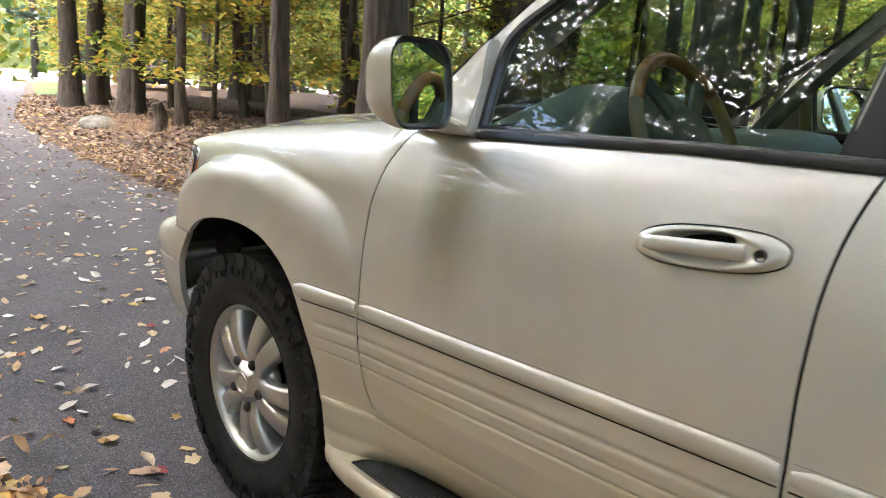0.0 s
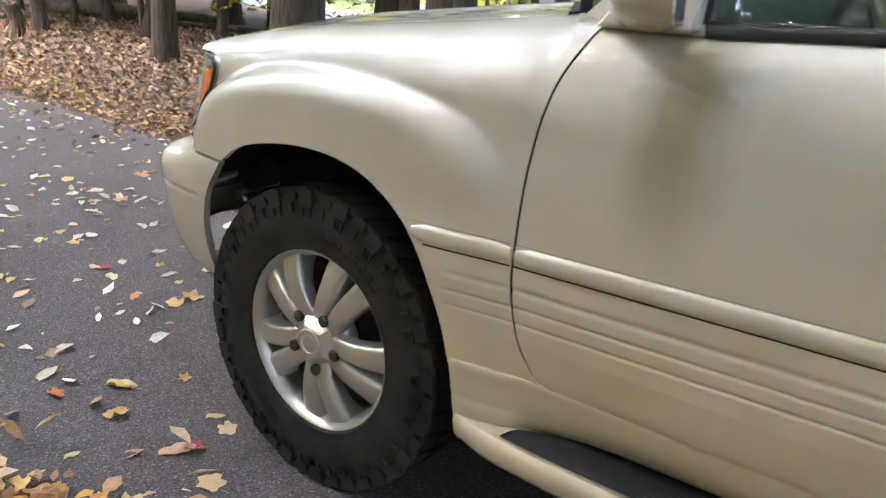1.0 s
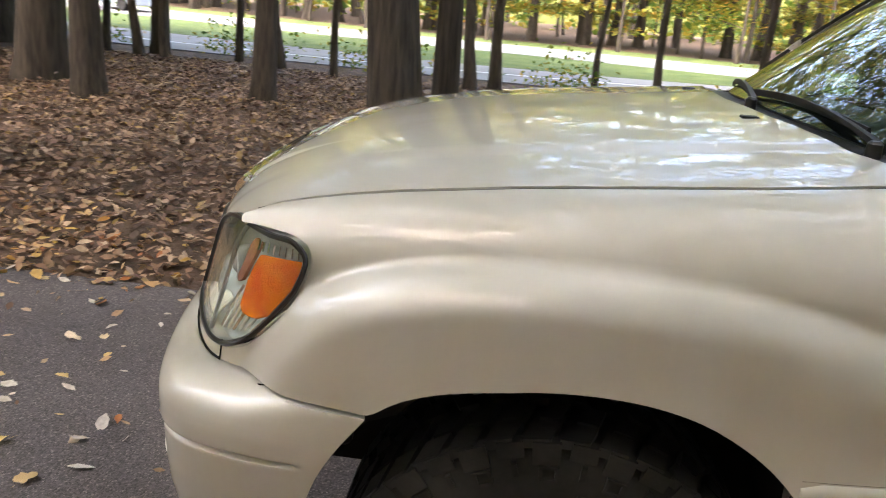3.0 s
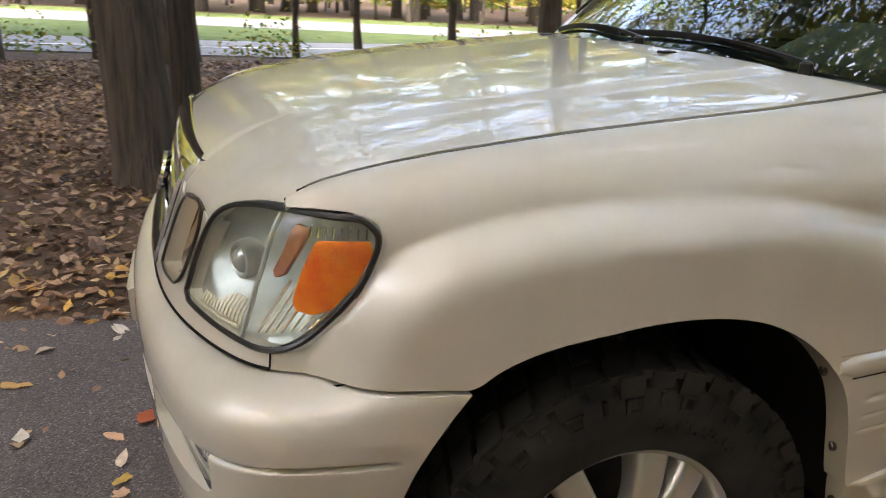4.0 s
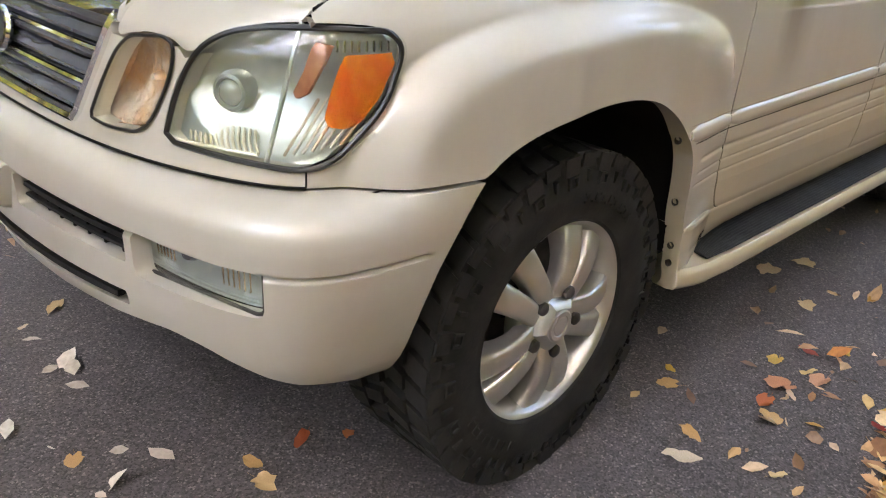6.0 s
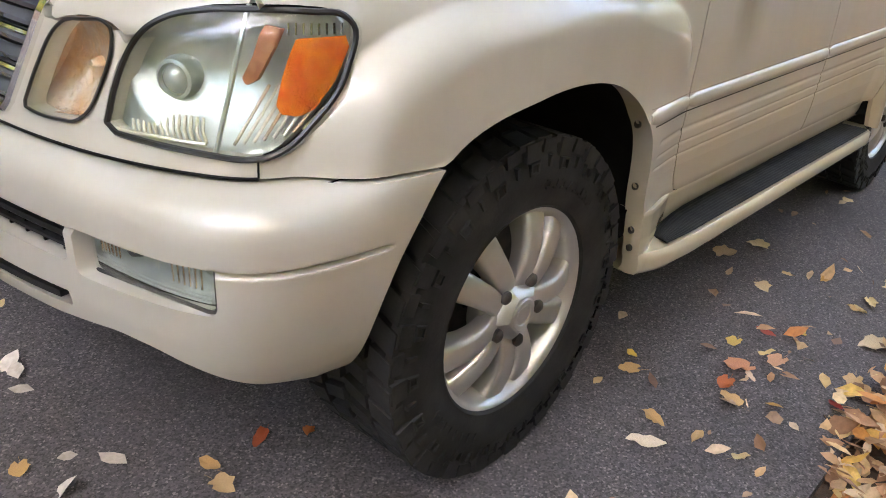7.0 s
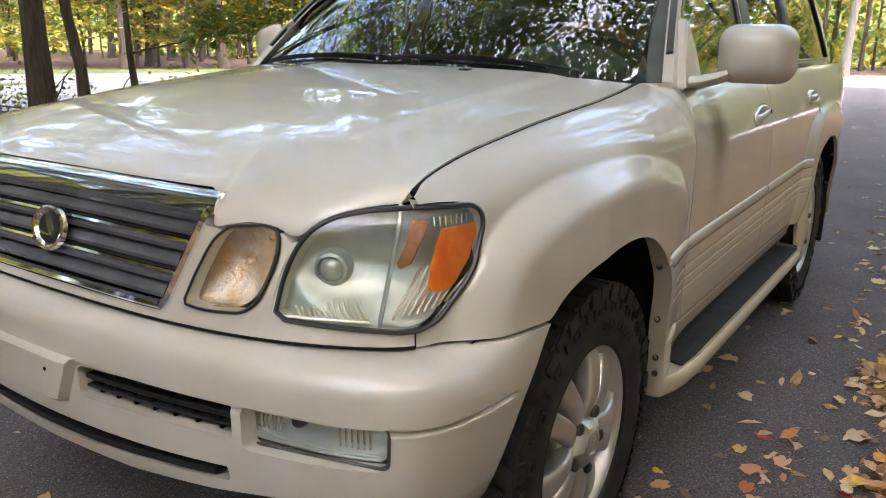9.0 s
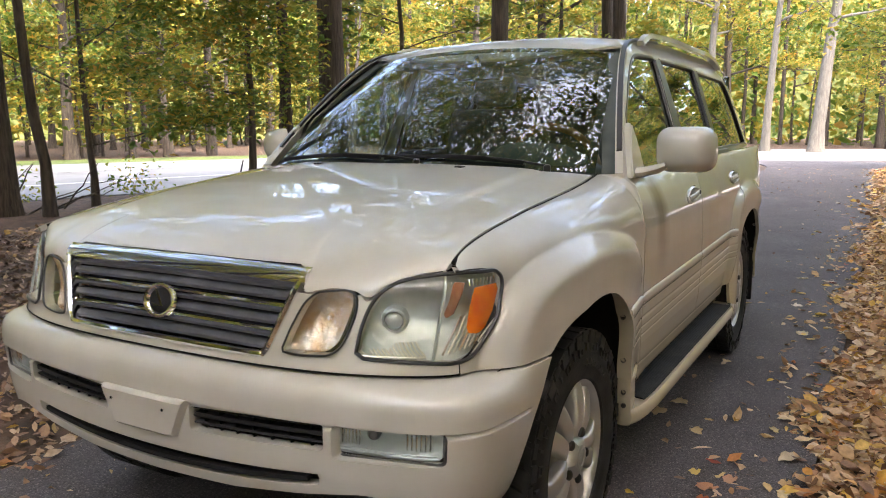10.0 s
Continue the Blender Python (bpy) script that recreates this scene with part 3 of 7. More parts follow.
def half_width(x, z):
    """The body side: half its width at (x, z)."""
    x, z = np.broadcast_arrays(np.asarray(x, float), np.asarray(z, float))
    base = np.interp(z, [0.30, 0.36, 0.45, 0.53, 0.60, 0.70, 0.78, 0.90, 1.0, 1.6], [0.83, 0.855, 0.885, 0.915, 0.926, 0.933, 0.936, 0.936, 0.931, 0.93])
    taper = 0.11 * (np.clip(0.55 - x, 0, 1.6) / 1.14) ** 1.6 + 0.10 * (np.clip(x - 3.2, 0, 1) / 0.75) ** 2.2
    side = base - taper
    on_fender = step(0.60 - x, 0.0, 0.06)
    top = belt_z(x) * (1 - on_fender) + hood_z(x, seam_y(x)) * on_fender
    ys = 0.842 * (1 - on_fender) + seam_y(x) * on_fender
    ys = np.minimum(ys, side - 0.02)
    p = 1.6 * (1 - on_fender) + 1.75 * on_fender
    zc = 1.0 * (1 - on_fender) + np.minimum(1.0 + 0.045 * step(x, -0.44, -0.2), top - 0.10) * on_fender
    u = np.clip((z - zc) / np.maximum(top - zc, 0.01), 0, 1)
    w = ys + (side - ys) * np.clip(1 - u**p, 0, 1) ** (1 / p)
    for xc, lip in ((0.0, 0.962), (2.85, 0.965)):
        f = flare_amount(x, z, xc) * (np.abs(x - xc) < 0.75)
        target = lip - 0.12 * np.clip(-(x + 0.10), 0, 1) - taper * (xc > 1) - 0.023 * step(0.74 - z, 0, 0.22) * (x > xc)
        w = np.maximum(w, w + (target - w) * f)
    # side moulding and the fine swage lines below it
    on = step(x, 0.312, 0.335) * step(2.43 - x, 0, 0.03) + step(x, 3.27, 3.3)
    z = z - 0.0175 * np.clip(x - 0.57, 0, 3)
    w = w + step(0.770 - z, 0, 0.01) * on * 0.002
    line = step(x, 0.405, 0.435) * on
    for zl, d, hw in ((0.700, 0.0030, 0.006), (0.664, 0.0026, 0.0030), (0.632, 0.0026, 0.0030)):
        w = w - line * d * np.exp(-(((z - zl) / hw) ** 2))
    return w


def body_side(x, z):
    x, z = np.broadcast_arrays(np.asarray(x, float), np.asarray(z, float))
    w = half_width(x, z).copy()
    k = (x < -0.40) & (z < 1.03)
    if k.any():
        # the fender's front blends into the rounded nose beside the lamp
        lo, hi = np.full(k.sum(), 0.70), np.full(k.sum(), 1.35)
        for _ in range(18):
            mid = (lo + hi) / 2
            ahead = nose(mid, z[k])[0] < x[k]
            lo, hi = np.where(ahead, mid, lo), np.where(ahead, hi, mid)
        t = step(-x[k], 0.40, 0.53) * step(1.03 - z[k], 0, 0.05)
        w[k] = w[k] * (1 - t) - nose(mid, z[k])[1] * t
    return x, -w, z


Z_ROWS = np.unique(np.concatenate([np.arange(0.32, 0.62, 0.008), np.arange(0.60, 0.80, 0.0025), np.arange(0.80, 1.06, 0.0065)]))


def side_grid(x0, x1, step_x, top=None):
    """Columns along the car, rows that crowd towards the shoulder."""
    xs = np.linspace(x0, x1, int((x1 - x0) / step_x) + 1)
    up = np.sin(np.linspace(0, np.pi / 2, 18))[1:]
    A = np.repeat(xs[:, None], len(Z_ROWS) + len(up), 1)
    t = belt_z(xs) if top is None else top(xs)
    rows = np.concatenate([np.repeat(Z_ROWS[None], len(xs), 0), Z_ROWS[-1] + (t - Z_ROWS[-1])[:, None] * up[None]], 1)
    return A, rows


DOOR_FRONT = curve_through([(0.648, 1.20), (0.632, 1.16), (0.606, 1.10), (0.590, 1.035), (0.577, 0.957), (0.568, 0.860), (0.564, 0.77), (0.565, 0.70), (0.576, 0.63), (0.598, 0.57), (0.637, 0.520), (0.70, 0.512)], 60)
DOOR_MID = curve_through([(1.60, 1.225), (1.575, 1.12), (1.560, 0.95), (1.560, 0.80), (1.563, 0.65), (1.575, 0.515)], 40)
DOOR_REAR = curve_through([(2.62, 1.25), (2.62, 1.10), (2.58, 0.98), (2.50, 0.88), (2.43, 0.76), (2.37, 0.62), (2.32, 0.515)], 40)
G = 0.0028


def arch_curve(xc, n=70):
    c = curve_through(ARCH_IN, n)
    return np.stack([c[:, 0] + xc, c[:, 1]], 1)


def poly(*chunks):
    return [tuple(p) for c in chunks for p in np.asarray(c, float).reshape(-1, 2)]


# nose: plan lines met by rays from a point inside, rounded where front and side meet
NOSE_C = 0.1


def ray_to(fn, phi, z, hi=1.6):
    lo = np.zeros_like(phi)
    up = np.full_like(phi, hi)
    for _ in range(34):
        mid = (lo + up) / 2
        out = fn(NOSE_C - mid * np.cos(phi), mid * np.sin(phi), z) > 0
        up, lo = np.where(out, mid, up), np.where(out, lo, mid)
    return (lo + up) / 2


def nose_point(front, side, k, phi, z, push=0.0):
    phi, z = np.broadcast_arrays(np.asarray(phi, float), np.asarray(z, float))
    s = np.abs(phi)
    rf = ray_to(lambda x, y, zz: -x - front(y, zz), s, z)
    rs = ray_to(lambda x, y, zz: y - side(x, zz), s, z)
    r = -np.log(np.exp(-k * rf) + np.exp(-k * rs)) / k + push
    return NOSE_C - r * np.cos(s), -np.sign(phi) * r * np.sin(s), z


def upper_front(y, z):
    y = np.abs(y)
    rake = 0.27 * (z - 0.84) + 9.0 * np.clip(z - 0.985, 0, 1) ** 2
    return 0.757 - 0.061 * y**2 - 0.281 * y**4 - rake


def upper_side(x, z):
    return half_width(np.maximum(x, -0.72), np.minimum(z, 1.0)) + 0.008


def nose(phi, z, push=0.0):
    return nose_point(upper_front, upper_side, 45.0, phi, z, push)


def bumper_drop(z):
    return np.interp(z, [0.38, 0.41, 0.43, 0.46, 0.50, 0.55, 0.60, 0.674, 0.679, 0.684, 0.688, 0.75], [0.14, 0.085, 0.060, 0.036, 0.021, 0.012, 0.008, 0.005, 0.013, 0.012, 0.0, 0.0])


def ledge(z):
    """How far the bumper's top has rolled in to the body above it."""
    return np.interp(z, [0.722, 0.738, 0.754, 0.768, 0.778, 0.785, 0.790, 0.793], [0.0, 0.02, 0.09, 0.22, 0.40, 0.60, 0.82, 1.0])


def bumper_front(y, z):
    y = np.abs(y)
    f = 0.806 - 0.130 * y**2 - 0.056 * y**4 - bumper_drop(z)
    return f + (upper_front(y, 0.797) - 0.004 - f) * ledge(z)


def bumper_side(x, z):
    w = np.interp(z, [0.38, 0.43, 0.46, 0.50, 0.55, 0.60, 0.68, 0.72], [0.80, 0.848, 0.866, 0.882, 0.897, 0.910, 0.924, 0.928]) - 0.10 * np.clip(-0.36 - x, 0, 1) ** 1.5 - 0.010 * np.exp(-(((z - 0.681) / 0.0035) ** 2)) * step(-x, 0.405, 0.43)
    return w + (half_width(np.maximum(x, -0.72), np.full_like(z, 0.800)) + 0.004 - w) * ledge(z)


def bumper(phi, z, push=0.0):
    t = ledge(z)
    return nose_point(bumper_front, bumper_side, 16.0 + 29.0 * t, phi, z, push + 0.012 * (1 - t))


def pz(*pts):
    """Points (x, y, z) as (angle, height) on the nose."""
    return [(math.atan2(-y, NOSE_C - x), z) for x, y, z in pts]


def flip(pts):
    return [(-a, b) for a, b in reversed(pts)]


def mirrored(ob):
    """The same part on the other side of the car."""
    o = ob.copy()
    scene.collection.objects.link(o)
    o.scale = (1, -1, 1)
    for c in ob.children:
        k = c.copy()
        scene.collection.objects.link(k)
        k.parent = o
        for g in c.children:
            q = g.copy()
            scene.collection.objects.link(q)
            q.parent = k
    return o


# ---- the car ----
suv = tagged(new("suv"), "pearl beige four-wheel-drive car with dirty lower doors, parked on the driveway", "car")


def build_moulding(panel_part, x0, x1):
    """The raised strip along the side, with dark lines for its joints and its top shadow."""
    xs = np.linspace(x0, x1, max(8, int((x1 - x0) / 0.03)))
    def line(dz, out):
        z = 0.770 + dz + 0.0175 * np.clip(xs - 0.57, 0, 3)
        keep = xs > x0 + (0.03 if dz < 0 and x0 < 0.5 else -1)
        w = half_width(xs, z)
        if dz == 0 and x0 < 0.5:
            w = np.maximum(w, half_width(xs, 0.80)) + 0.001
        return [(float(x), -float(v) - out, float(q)) for x, v, q in zip(xs[keep], w[keep], z[keep])]
    sec = [(-0.006, -0.019), (0.003, -0.0185), (0.0072, -0.012), (0.0080, -0.002), (0.0066, 0.009), (0.003, 0.0165), (-0.006, 0.019)]
    part("side_moulding", sweep("side_moulding", line(0, 0), sec, PAINT, scale=np.minimum(1.0, np.minimum(0.55 + (xs - x0) / 0.05, 0.75 + (x1 - xs) / 0.04))), panel_part, "painted rub strip along the side")
    # two joint lines below; the one above paints the strip's shadow line
    for dz, r in ((-0.0225, 0.0018), (-0.0325, 0.0008), (0.0205, 0.0010)):
        part("joint", sweep("joint", line(dz, -0.0008), ring(r, 6), GAP), panel_part, "dark line for the strip's joint and shadow")


def build_body():
    # front fender
    A, B = side_grid(-0.64, 0.64, 0.0065, lambda x: hood_z(x, seam_y(x)) - 0.0005)
    sx = np.linspace(-0.556, 0.60, 60)
    seam = np.stack([sx, hood_z(sx, seam_y(sx)) - 0.0005 - 0.003 * step(-sx, 0.52, 0.556)], 1)
    arch = arch_curve(0.0)
    arch = arch[(arch[:, 1] > 0.515) & ~((arch[:, 0] < -0.2) & (arch[:, 1] < 0.787))]
    door = DOOR_FRONT[::-1]
    lamp = curve_through([(-0.556, 1.0405), (-0.50, 1.0375), (-0.455, 1.031), (-0.430, 1.018), (-0.426, 1.005), (-0.440, 0.952), (-0.495, 0.876), (-0.542, 0.833), (-0.580, 0.822)], 40)
    outline = poly([(0.4325, 0.510), (0.62, 0.5115)], door[3:] - [G, 0], seam[::-1], lamp, [(-0.592, 0.799)], [(-0.50, 0.797), (-0.40, 0.796), (-0.31, 0.793)], arch[::-1])
    def fold(q):
        top = q[0] > -0.56 and q[2] > hood_z(q[0], seam_y(q[0])) - 0.004
        if q[0] > 0.10 and q[0] < 0.50 and q[2] < 0.90 and not top:
            return np.array([-0.004, 0.016 + 0.032 * float(step(q[0], 0.12, 0.36)), 0])
        return np.array([0, 0.001, -0.02]) if top else np.array([0, 0.016, 0])
    me = panel("fender", A, B, body_side, outline, PAINT, turn_in=(0, 0.016, 0, fold))
    f = part("fender", me, suv, "front fender with a broad flare over the wheel")
    build_moulding(f, 0.335, 0.558)
    # black tube added so the bonnet gap reads as dark as its shade
    sl = [(float(x), -float(seam_y(x)) + 0.003, float(hood_z(x, seam_y(x))) - 0.008) for x in np.linspace(-0.535, 0.59, 70)]
    part("seam_seal", sweep("seam_seal", sl, ring(0.006, 8), GAP), f, "black strip painting the shade in the bonnet joint")
    mirrored(f)
    # doors
    for k, (x0, x1, left, right, name) in enumerate(((0.5, 1.65, DOOR_FRONT, DOOR_MID, "front_door"), (1.5, 2.7, DOOR_MID, DOOR_REAR, "rear_door"))):
        A, B = side_grid(x0, x1, 0.014)
        top = np.linspace(x0, x1, 60)
        top = top[(top > left[0, 0]) & (top < right[0, 0])]
        if k:
            ar = arch_curve(2.85)
            ar = ar[(ar[:, 0] < 2.60) & (ar[:, 1] > 0.53)]
        hole = [[(1.392 + a * 1.0, 1.079 + b + 0.085 * a) for a, b in oval(0.250, 0.068)]] if k == 0 else [[(2.44 + a, 1.10 + b + 0.02 * a) for a, b in oval(0.250, 0.068)]]
        outline = poly(left + [G, 0], right[::-1] - [G, 0], np.stack([top[::-1], belt_z(top[::-1]) - 0.001], 1))
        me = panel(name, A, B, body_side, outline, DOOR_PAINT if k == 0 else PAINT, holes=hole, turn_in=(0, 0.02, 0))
        d = part(name, me, suv, "driver's door with a green-brown run below the mirror" if k == 0 else "")
        build_handle(d, 1.392 if k == 0 else 2.44, 1.079 if k == 0 else 1.10, 0.085 if k == 0 else 0.02, k == 0)
        build_belt_strip(d, left[0, 0] + (0.18 if k == 0 else 0.01), right[0, 0] - 0.006)
        build_moulding(d, *((0.567, 1.553) if k == 0 else (1.570, 2.40)))
        mirrored(d)
    # black tubes laid in the door gaps, standing in for the shade there
    for line in (DOOR_FRONT[4:], DOOR_MID[2:], DOOR_REAR[2:]):
        pts = [(float(x), -float(half_width(x, z)) + 0.0055, float(z)) for x, z in line[::2]]
        mirrored(part("door_seal", sweep("door_seal", pts, ring(0.0042, 6), GAP, up=(0, -1, 0)), suv, "black strip painting the shade in the door gap"))
    # rear quarter
    A, B = side_grid(2.25, 3.92, 0.02)
    ar = arch_curve(2.85)
    ar = ar[ar[:, 1] > 0.36]
    top = np.linspace(3.88, 2.625, 40)
    low = DOOR_REAR[DOOR_REAR[:, 1] < 1.24]
    outline = poly([(3.88, 0.42)], [(3.28, 0.40)], ar, [(2.36, 0.40), (2.33, 0.515)], low[::-1] + [G, 0], np.stack([top[::-1], belt_z(top[::-1]) - 0.001], 1))
    q = part("rear_quarter", panel("rear_quarter", A, B, body_side, outline, PAINT, turn_in=(0, 0.016, 0)), suv)
    mirrored(q)
    # bonnet: meridians from the scuttle over the crest and down the rolled nose to the lamps
    brow = pz((-0.556, -0.775, 1.036), (-0.565, -0.755, 1.034), (-0.582, -0.717, 1.030), (-0.607, -0.680, 1.020), (-0.628, -0.652, 1.007), (-0.641, -0.637, 0.993), (-0.647, -0.627, 0.982), (-0.652, -0.612, 0.975), (-0.656, -0.600, 0.977), (-0.660, -0.583, 0.988), (-0.666, -0.556, 0.993), (-0.676, -0.520, 0.993), (-0.689, -0.480, 0.985), (-0.690, -0.466, 0.980), (-0.690, -0.456, 0.979), (-0.690, -0.449, 0.982), (-0.690, -0.444, 1.012), (-0.690, -0.438, 1.034), (-0.690, -0.430, 1.040), (-0.74, 0.0, 1.042))[::-1]
    bp, bz = np.array([p for p, _ in brow]), np.array([z for _, z in brow])
    def meet(phi):
        """Where the bonnet's top runs into its rolled leading edge."""
        zz = np.linspace(0.99, 1.12, 400)
        x, y, _ = nose(np.full_like(zz, phi), zz)
        k = int(np.argmax(zz - hood_z(x, y) > 0))
        return float(x[k]), float(-y[k]), float(zz[k])
    half = np.unique(np.concatenate([np.linspace(0.0, 0.862, 66), np.linspace(0.485, 0.57, 28)]))
    phis = np.concatenate([-half[:0:-1], half])
    top_rows, nose_rows = 62, 16
    ex, ey, _ = meet(0.862)
    q_most = ey / (float(seam_y(ex)) - 0.0055)
    sheet = np.zeros((len(phis), top_rows + nose_rows, 3))
    for i, ph in enumerate(phis):
        xc, yc, zc = meet(abs(ph))
        q = yc / (float(seam_y(xc)) - 0.0055) / q_most
        xr = np.interp(q * 0.752, [0.0, 0.3, 0.55, 0.752], [0.368, 0.385, 0.425, 0.520])
        t = np.linspace(0, 1, top_rows) ** 0.8
        x = xr + (xc - xr) * t
        y = q * (seam_y(x) - 0.0055)
        sheet[i, :top_rows] = np.stack([x, y, hood_z(x, y)], 1)
        zz = np.linspace(zc, float(np.interp(abs(ph), bp, bz)), nose_rows + 1)[1:]
        nx, ny, _ = nose(np.full_like(zz, abs(ph)), zz)
        sheet[i, top_rows:] = np.stack([nx, -ny * np.linspace(1 / q_most, 1.0, nose_rows), zz], 1)
        m = sheet[i].copy()
        for _ in range(60):
            mid = m[1:-1] * 0.5 + (m[:-2] + m[2:]) * 0.25
            w = np.clip(1 - np.abs(np.arange(1, len(m) - 1) - top_rows) / 13.0, 0, 1)[:, None]
            m[1:-1] = m[1:-1] * (1 - w) + mid * w
        sheet[i] = m
        sheet[i, :, 1] *= -np.sign(ph)
    n, mm = sheet.shape[:2]
    verts = sheet.reshape(-1, 3)
    idx = np.arange(n * mm).reshape(n, mm)
    faces = np.stack([idx[:-1, :-1], idx[1:, :-1], idx[1:, 1:], idx[:-1, 1:]], -1).reshape(-1, 4).tolist()
    rim = np.concatenate([idx[:, 0], idx[-1, 1:], idx[-2::-1, -1], idx[0, -2:0:-1]])
    tuck = verts[rim] + np.where((rim % mm >= top_rows + 6)[:, None], np.array([0.022, 0, 0.0]), np.array([0, 0, -0.02]))
    base = len(verts)
    for k in range(len(rim)):
        k2 = (k + 1) % len(rim)
        faces.append((int(rim[k]), int(rim[k2]), base + k2, base + k))
    bm = bmesh.new()
    vs = [bm.verts.new(tuple(map(float, v))) for v in np.concatenate([verts, tuck])]
    for f in faces:
        bm.faces.new([vs[k] for k in f])
    h = part("hood", from_bm("hood", bm, PAINT, angle=45), suv, "glossy bonnet reflecting the sky and trees")
    part("washer_nozzle", box("washer_nozzle", (0.325, -0.335, 1.222), (0.360, -0.305, 1.237), BLACK, 0.004), h)
    part("washer_nozzle", box("washer_nozzle", (0.325, 0.305, 1.222), (0.360, 0.335, 1.237), BLACK, 0.004), h)
    # dark shell inside the panel gaps
    def shrink(d):
        return lambda x, z: (x, -(half_width(x, z) - d), z)
    core = panel("inner_body", np.linspace(0.30, 2.5, 60), np.linspace(0.45, 1.19, 24), shrink(0.024), poly([(0.50, 0.45), (2.38, 0.45), (2.42, 0.70), (2.52, 0.9), (2.5, 1.19), (0.52, 1.19), (0.52, 0.92)]), GAP, turn_in=(0, 0.01, 0))
    mirrored(part("inner_body", core, suv))
    sub = panel("inner_hood", np.linspace(-0.66, 0.6, 30), np.linspace(-0.8, 0.8, 30), lambda x, y: (x, y, hood_z(x, y) - 0.03), poly([(-0.57, -0.62), (-0.47, -0.765), (-0.2, -0.79), (0.58, -0.76), (0.58, 0.76), (-0.2, 0.79), (-0.47, 0.765), (-0.57, 0.62)]), GAP, turn_in=(0, 0, -0.02))
    part("inner_hood", sub, suv)
    part("firewall", box("firewall", (0.50, -0.80, 0.40), (0.56, 0.80, 1.17), GAP, 0.01), suv)
    part("floor_pan", box("floor_pan", (0.45, -0.80, 0.36), (3.80, 0.80, 0.42), GAP, 0.02), suv)
    part("engine_bay", box("engine_bay", (-0.60, -0.50, 0.42), (0.50, 0.50, 1.0), GAP, 0.03), suv)
    part("tailgate", box("tailgate", (3.74, -0.80, 0.55), (3.86, 0.80, 1.235), PAINT, 0.05, 4), suv)
    part("rear_glass", box("rear_glass", (3.62, -0.66, 1.23), (3.66, 0.66, 1.72), GLASS_DARK, 0.01), suv, "tinted rear window")
    part("rear_bumper", box("rear_bumper", (3.72, -0.84, 0.45), (3.96, 0.84, 0.72), PAINT, 0.06, 4), suv)
    for s in (1, -1):
        for xc in AXLES:
            c = arch_curve(xc, 30)
            c = c[(c[:, 1] > 0.40) & ~((c[:, 0] - xc < -0.1) & (c[:, 1] < 0.70))]
            verts, faces = [], []
            for x, z in c:
                w = float(half_width(np.array([x]), np.array([z]))[0])
                sx, sz = xc + (x - xc) * 1.03, 0.45 + (z - 0.45) * 1.04
                verts += [(sx, -s * (w - 0.022), sz), (sx, -s * 0.50, sz), (xc + (sx - xc) * 0.2, -s * 0.48, 0.45)]
            for k in range(len(c) - 1):
                faces += [(3 * k, 3 * k + 1, 3 * k + 4, 3 * k + 3), (3 * k + 1, 3 * k + 2, 3 * k + 5, 3 * k + 4)]
            part("wheel_liner", raw("wheel_liner", verts, faces, GAP), suv, "black plastic wheel-arch liner")
            for a, bz in ((0.335, 0.755), (0.414, 0.585), (0.447, 0.46), (0.454, 0.41)):
                w = float(half_width(np.array([xc + a]), np.array([bz]))[0])
                rv = lathe("rivet", [(0.0, -0.004), (0.006, -0.003), (0.009, 0.0), (0.009, 0.006)], STEEL, 10)
                part("rivet", rv, suv, matrix=Matrix.Translation((xc + a - 0.006, -s * (w - 0.026), bz)) @ pose(0, 0, 0, 0, 0, 70 if s > 0 else 110))


def oval(w, h, n=44, power=2.5):
    a = np.linspace(0, 2 * np.pi, n, endpoint=False)
    c, s = np.cos(a), np.sin(a)
    return list(zip(w / 2 * np.sign(c) * np.abs(c) ** (2 / power), h / 2 * np.sign(s) * np.abs(s) ** (2 / power)))


def build_handle(door, hx, hz, slope, lock):
    def on_side(a, b, push):
        x, z = hx + a, hz + b + slope * a
        return x, -(half_width(x, z) + push), z
    def shell(a, b, c=0.0):
        # a bowl with a raised rim and a grab bar across it
        d = np.hypot(a / 0.124, b / 0.033)
        rim = 0.010 * np.exp(-(((d - 0.86) / 0.16) ** 2))
        bowl = -0.030 * step(0.78 - d, 0, 0.35) * step(0.045 - a, 0, 0.02)
        boss = 0.011 * np.exp(-(((a - 0.073) / 0.035) ** 2)) * step(1.0 - d, 0, 0.3)
        return on_side(a, b, rim + bowl + boss)
    pts = oval(0.243, 0.062)
    me = panel("handle_cup", np.linspace(-0.127, 0.127, 90), np.linspace(-0.037, 0.037, 34), shell, pts, PAINT, turn_in=(0, 0.02, 0))
    part("handle_cup", me, door, "painted oval handle cup")
    bar = [on_side(a, 0.001 - 0.002 * (a / 0.1) ** 2, 0.004 + 0.013 * (1 - (a / 0.11) ** 2)) for a in np.linspace(-0.104, 0.062, 16)]
    part("grab_bar", sweep("grab_bar", bar, [(0.007 * u, 0.0125 * v) for u, v in ring(1.0, 12)], PAINT), door)
    if lock:
        c = on_side(0.086, -0.001, 0.0165)
        lk = lathe("key_lock", [(0.0, 0.003), (0.006, 0.002), (0.0075, -0.001), (0.009, -0.002), (0.0105, 0.008)], STEEL, 18)
        part("key_lock", lk, door, "dark key lock", Matrix.Translation(c))


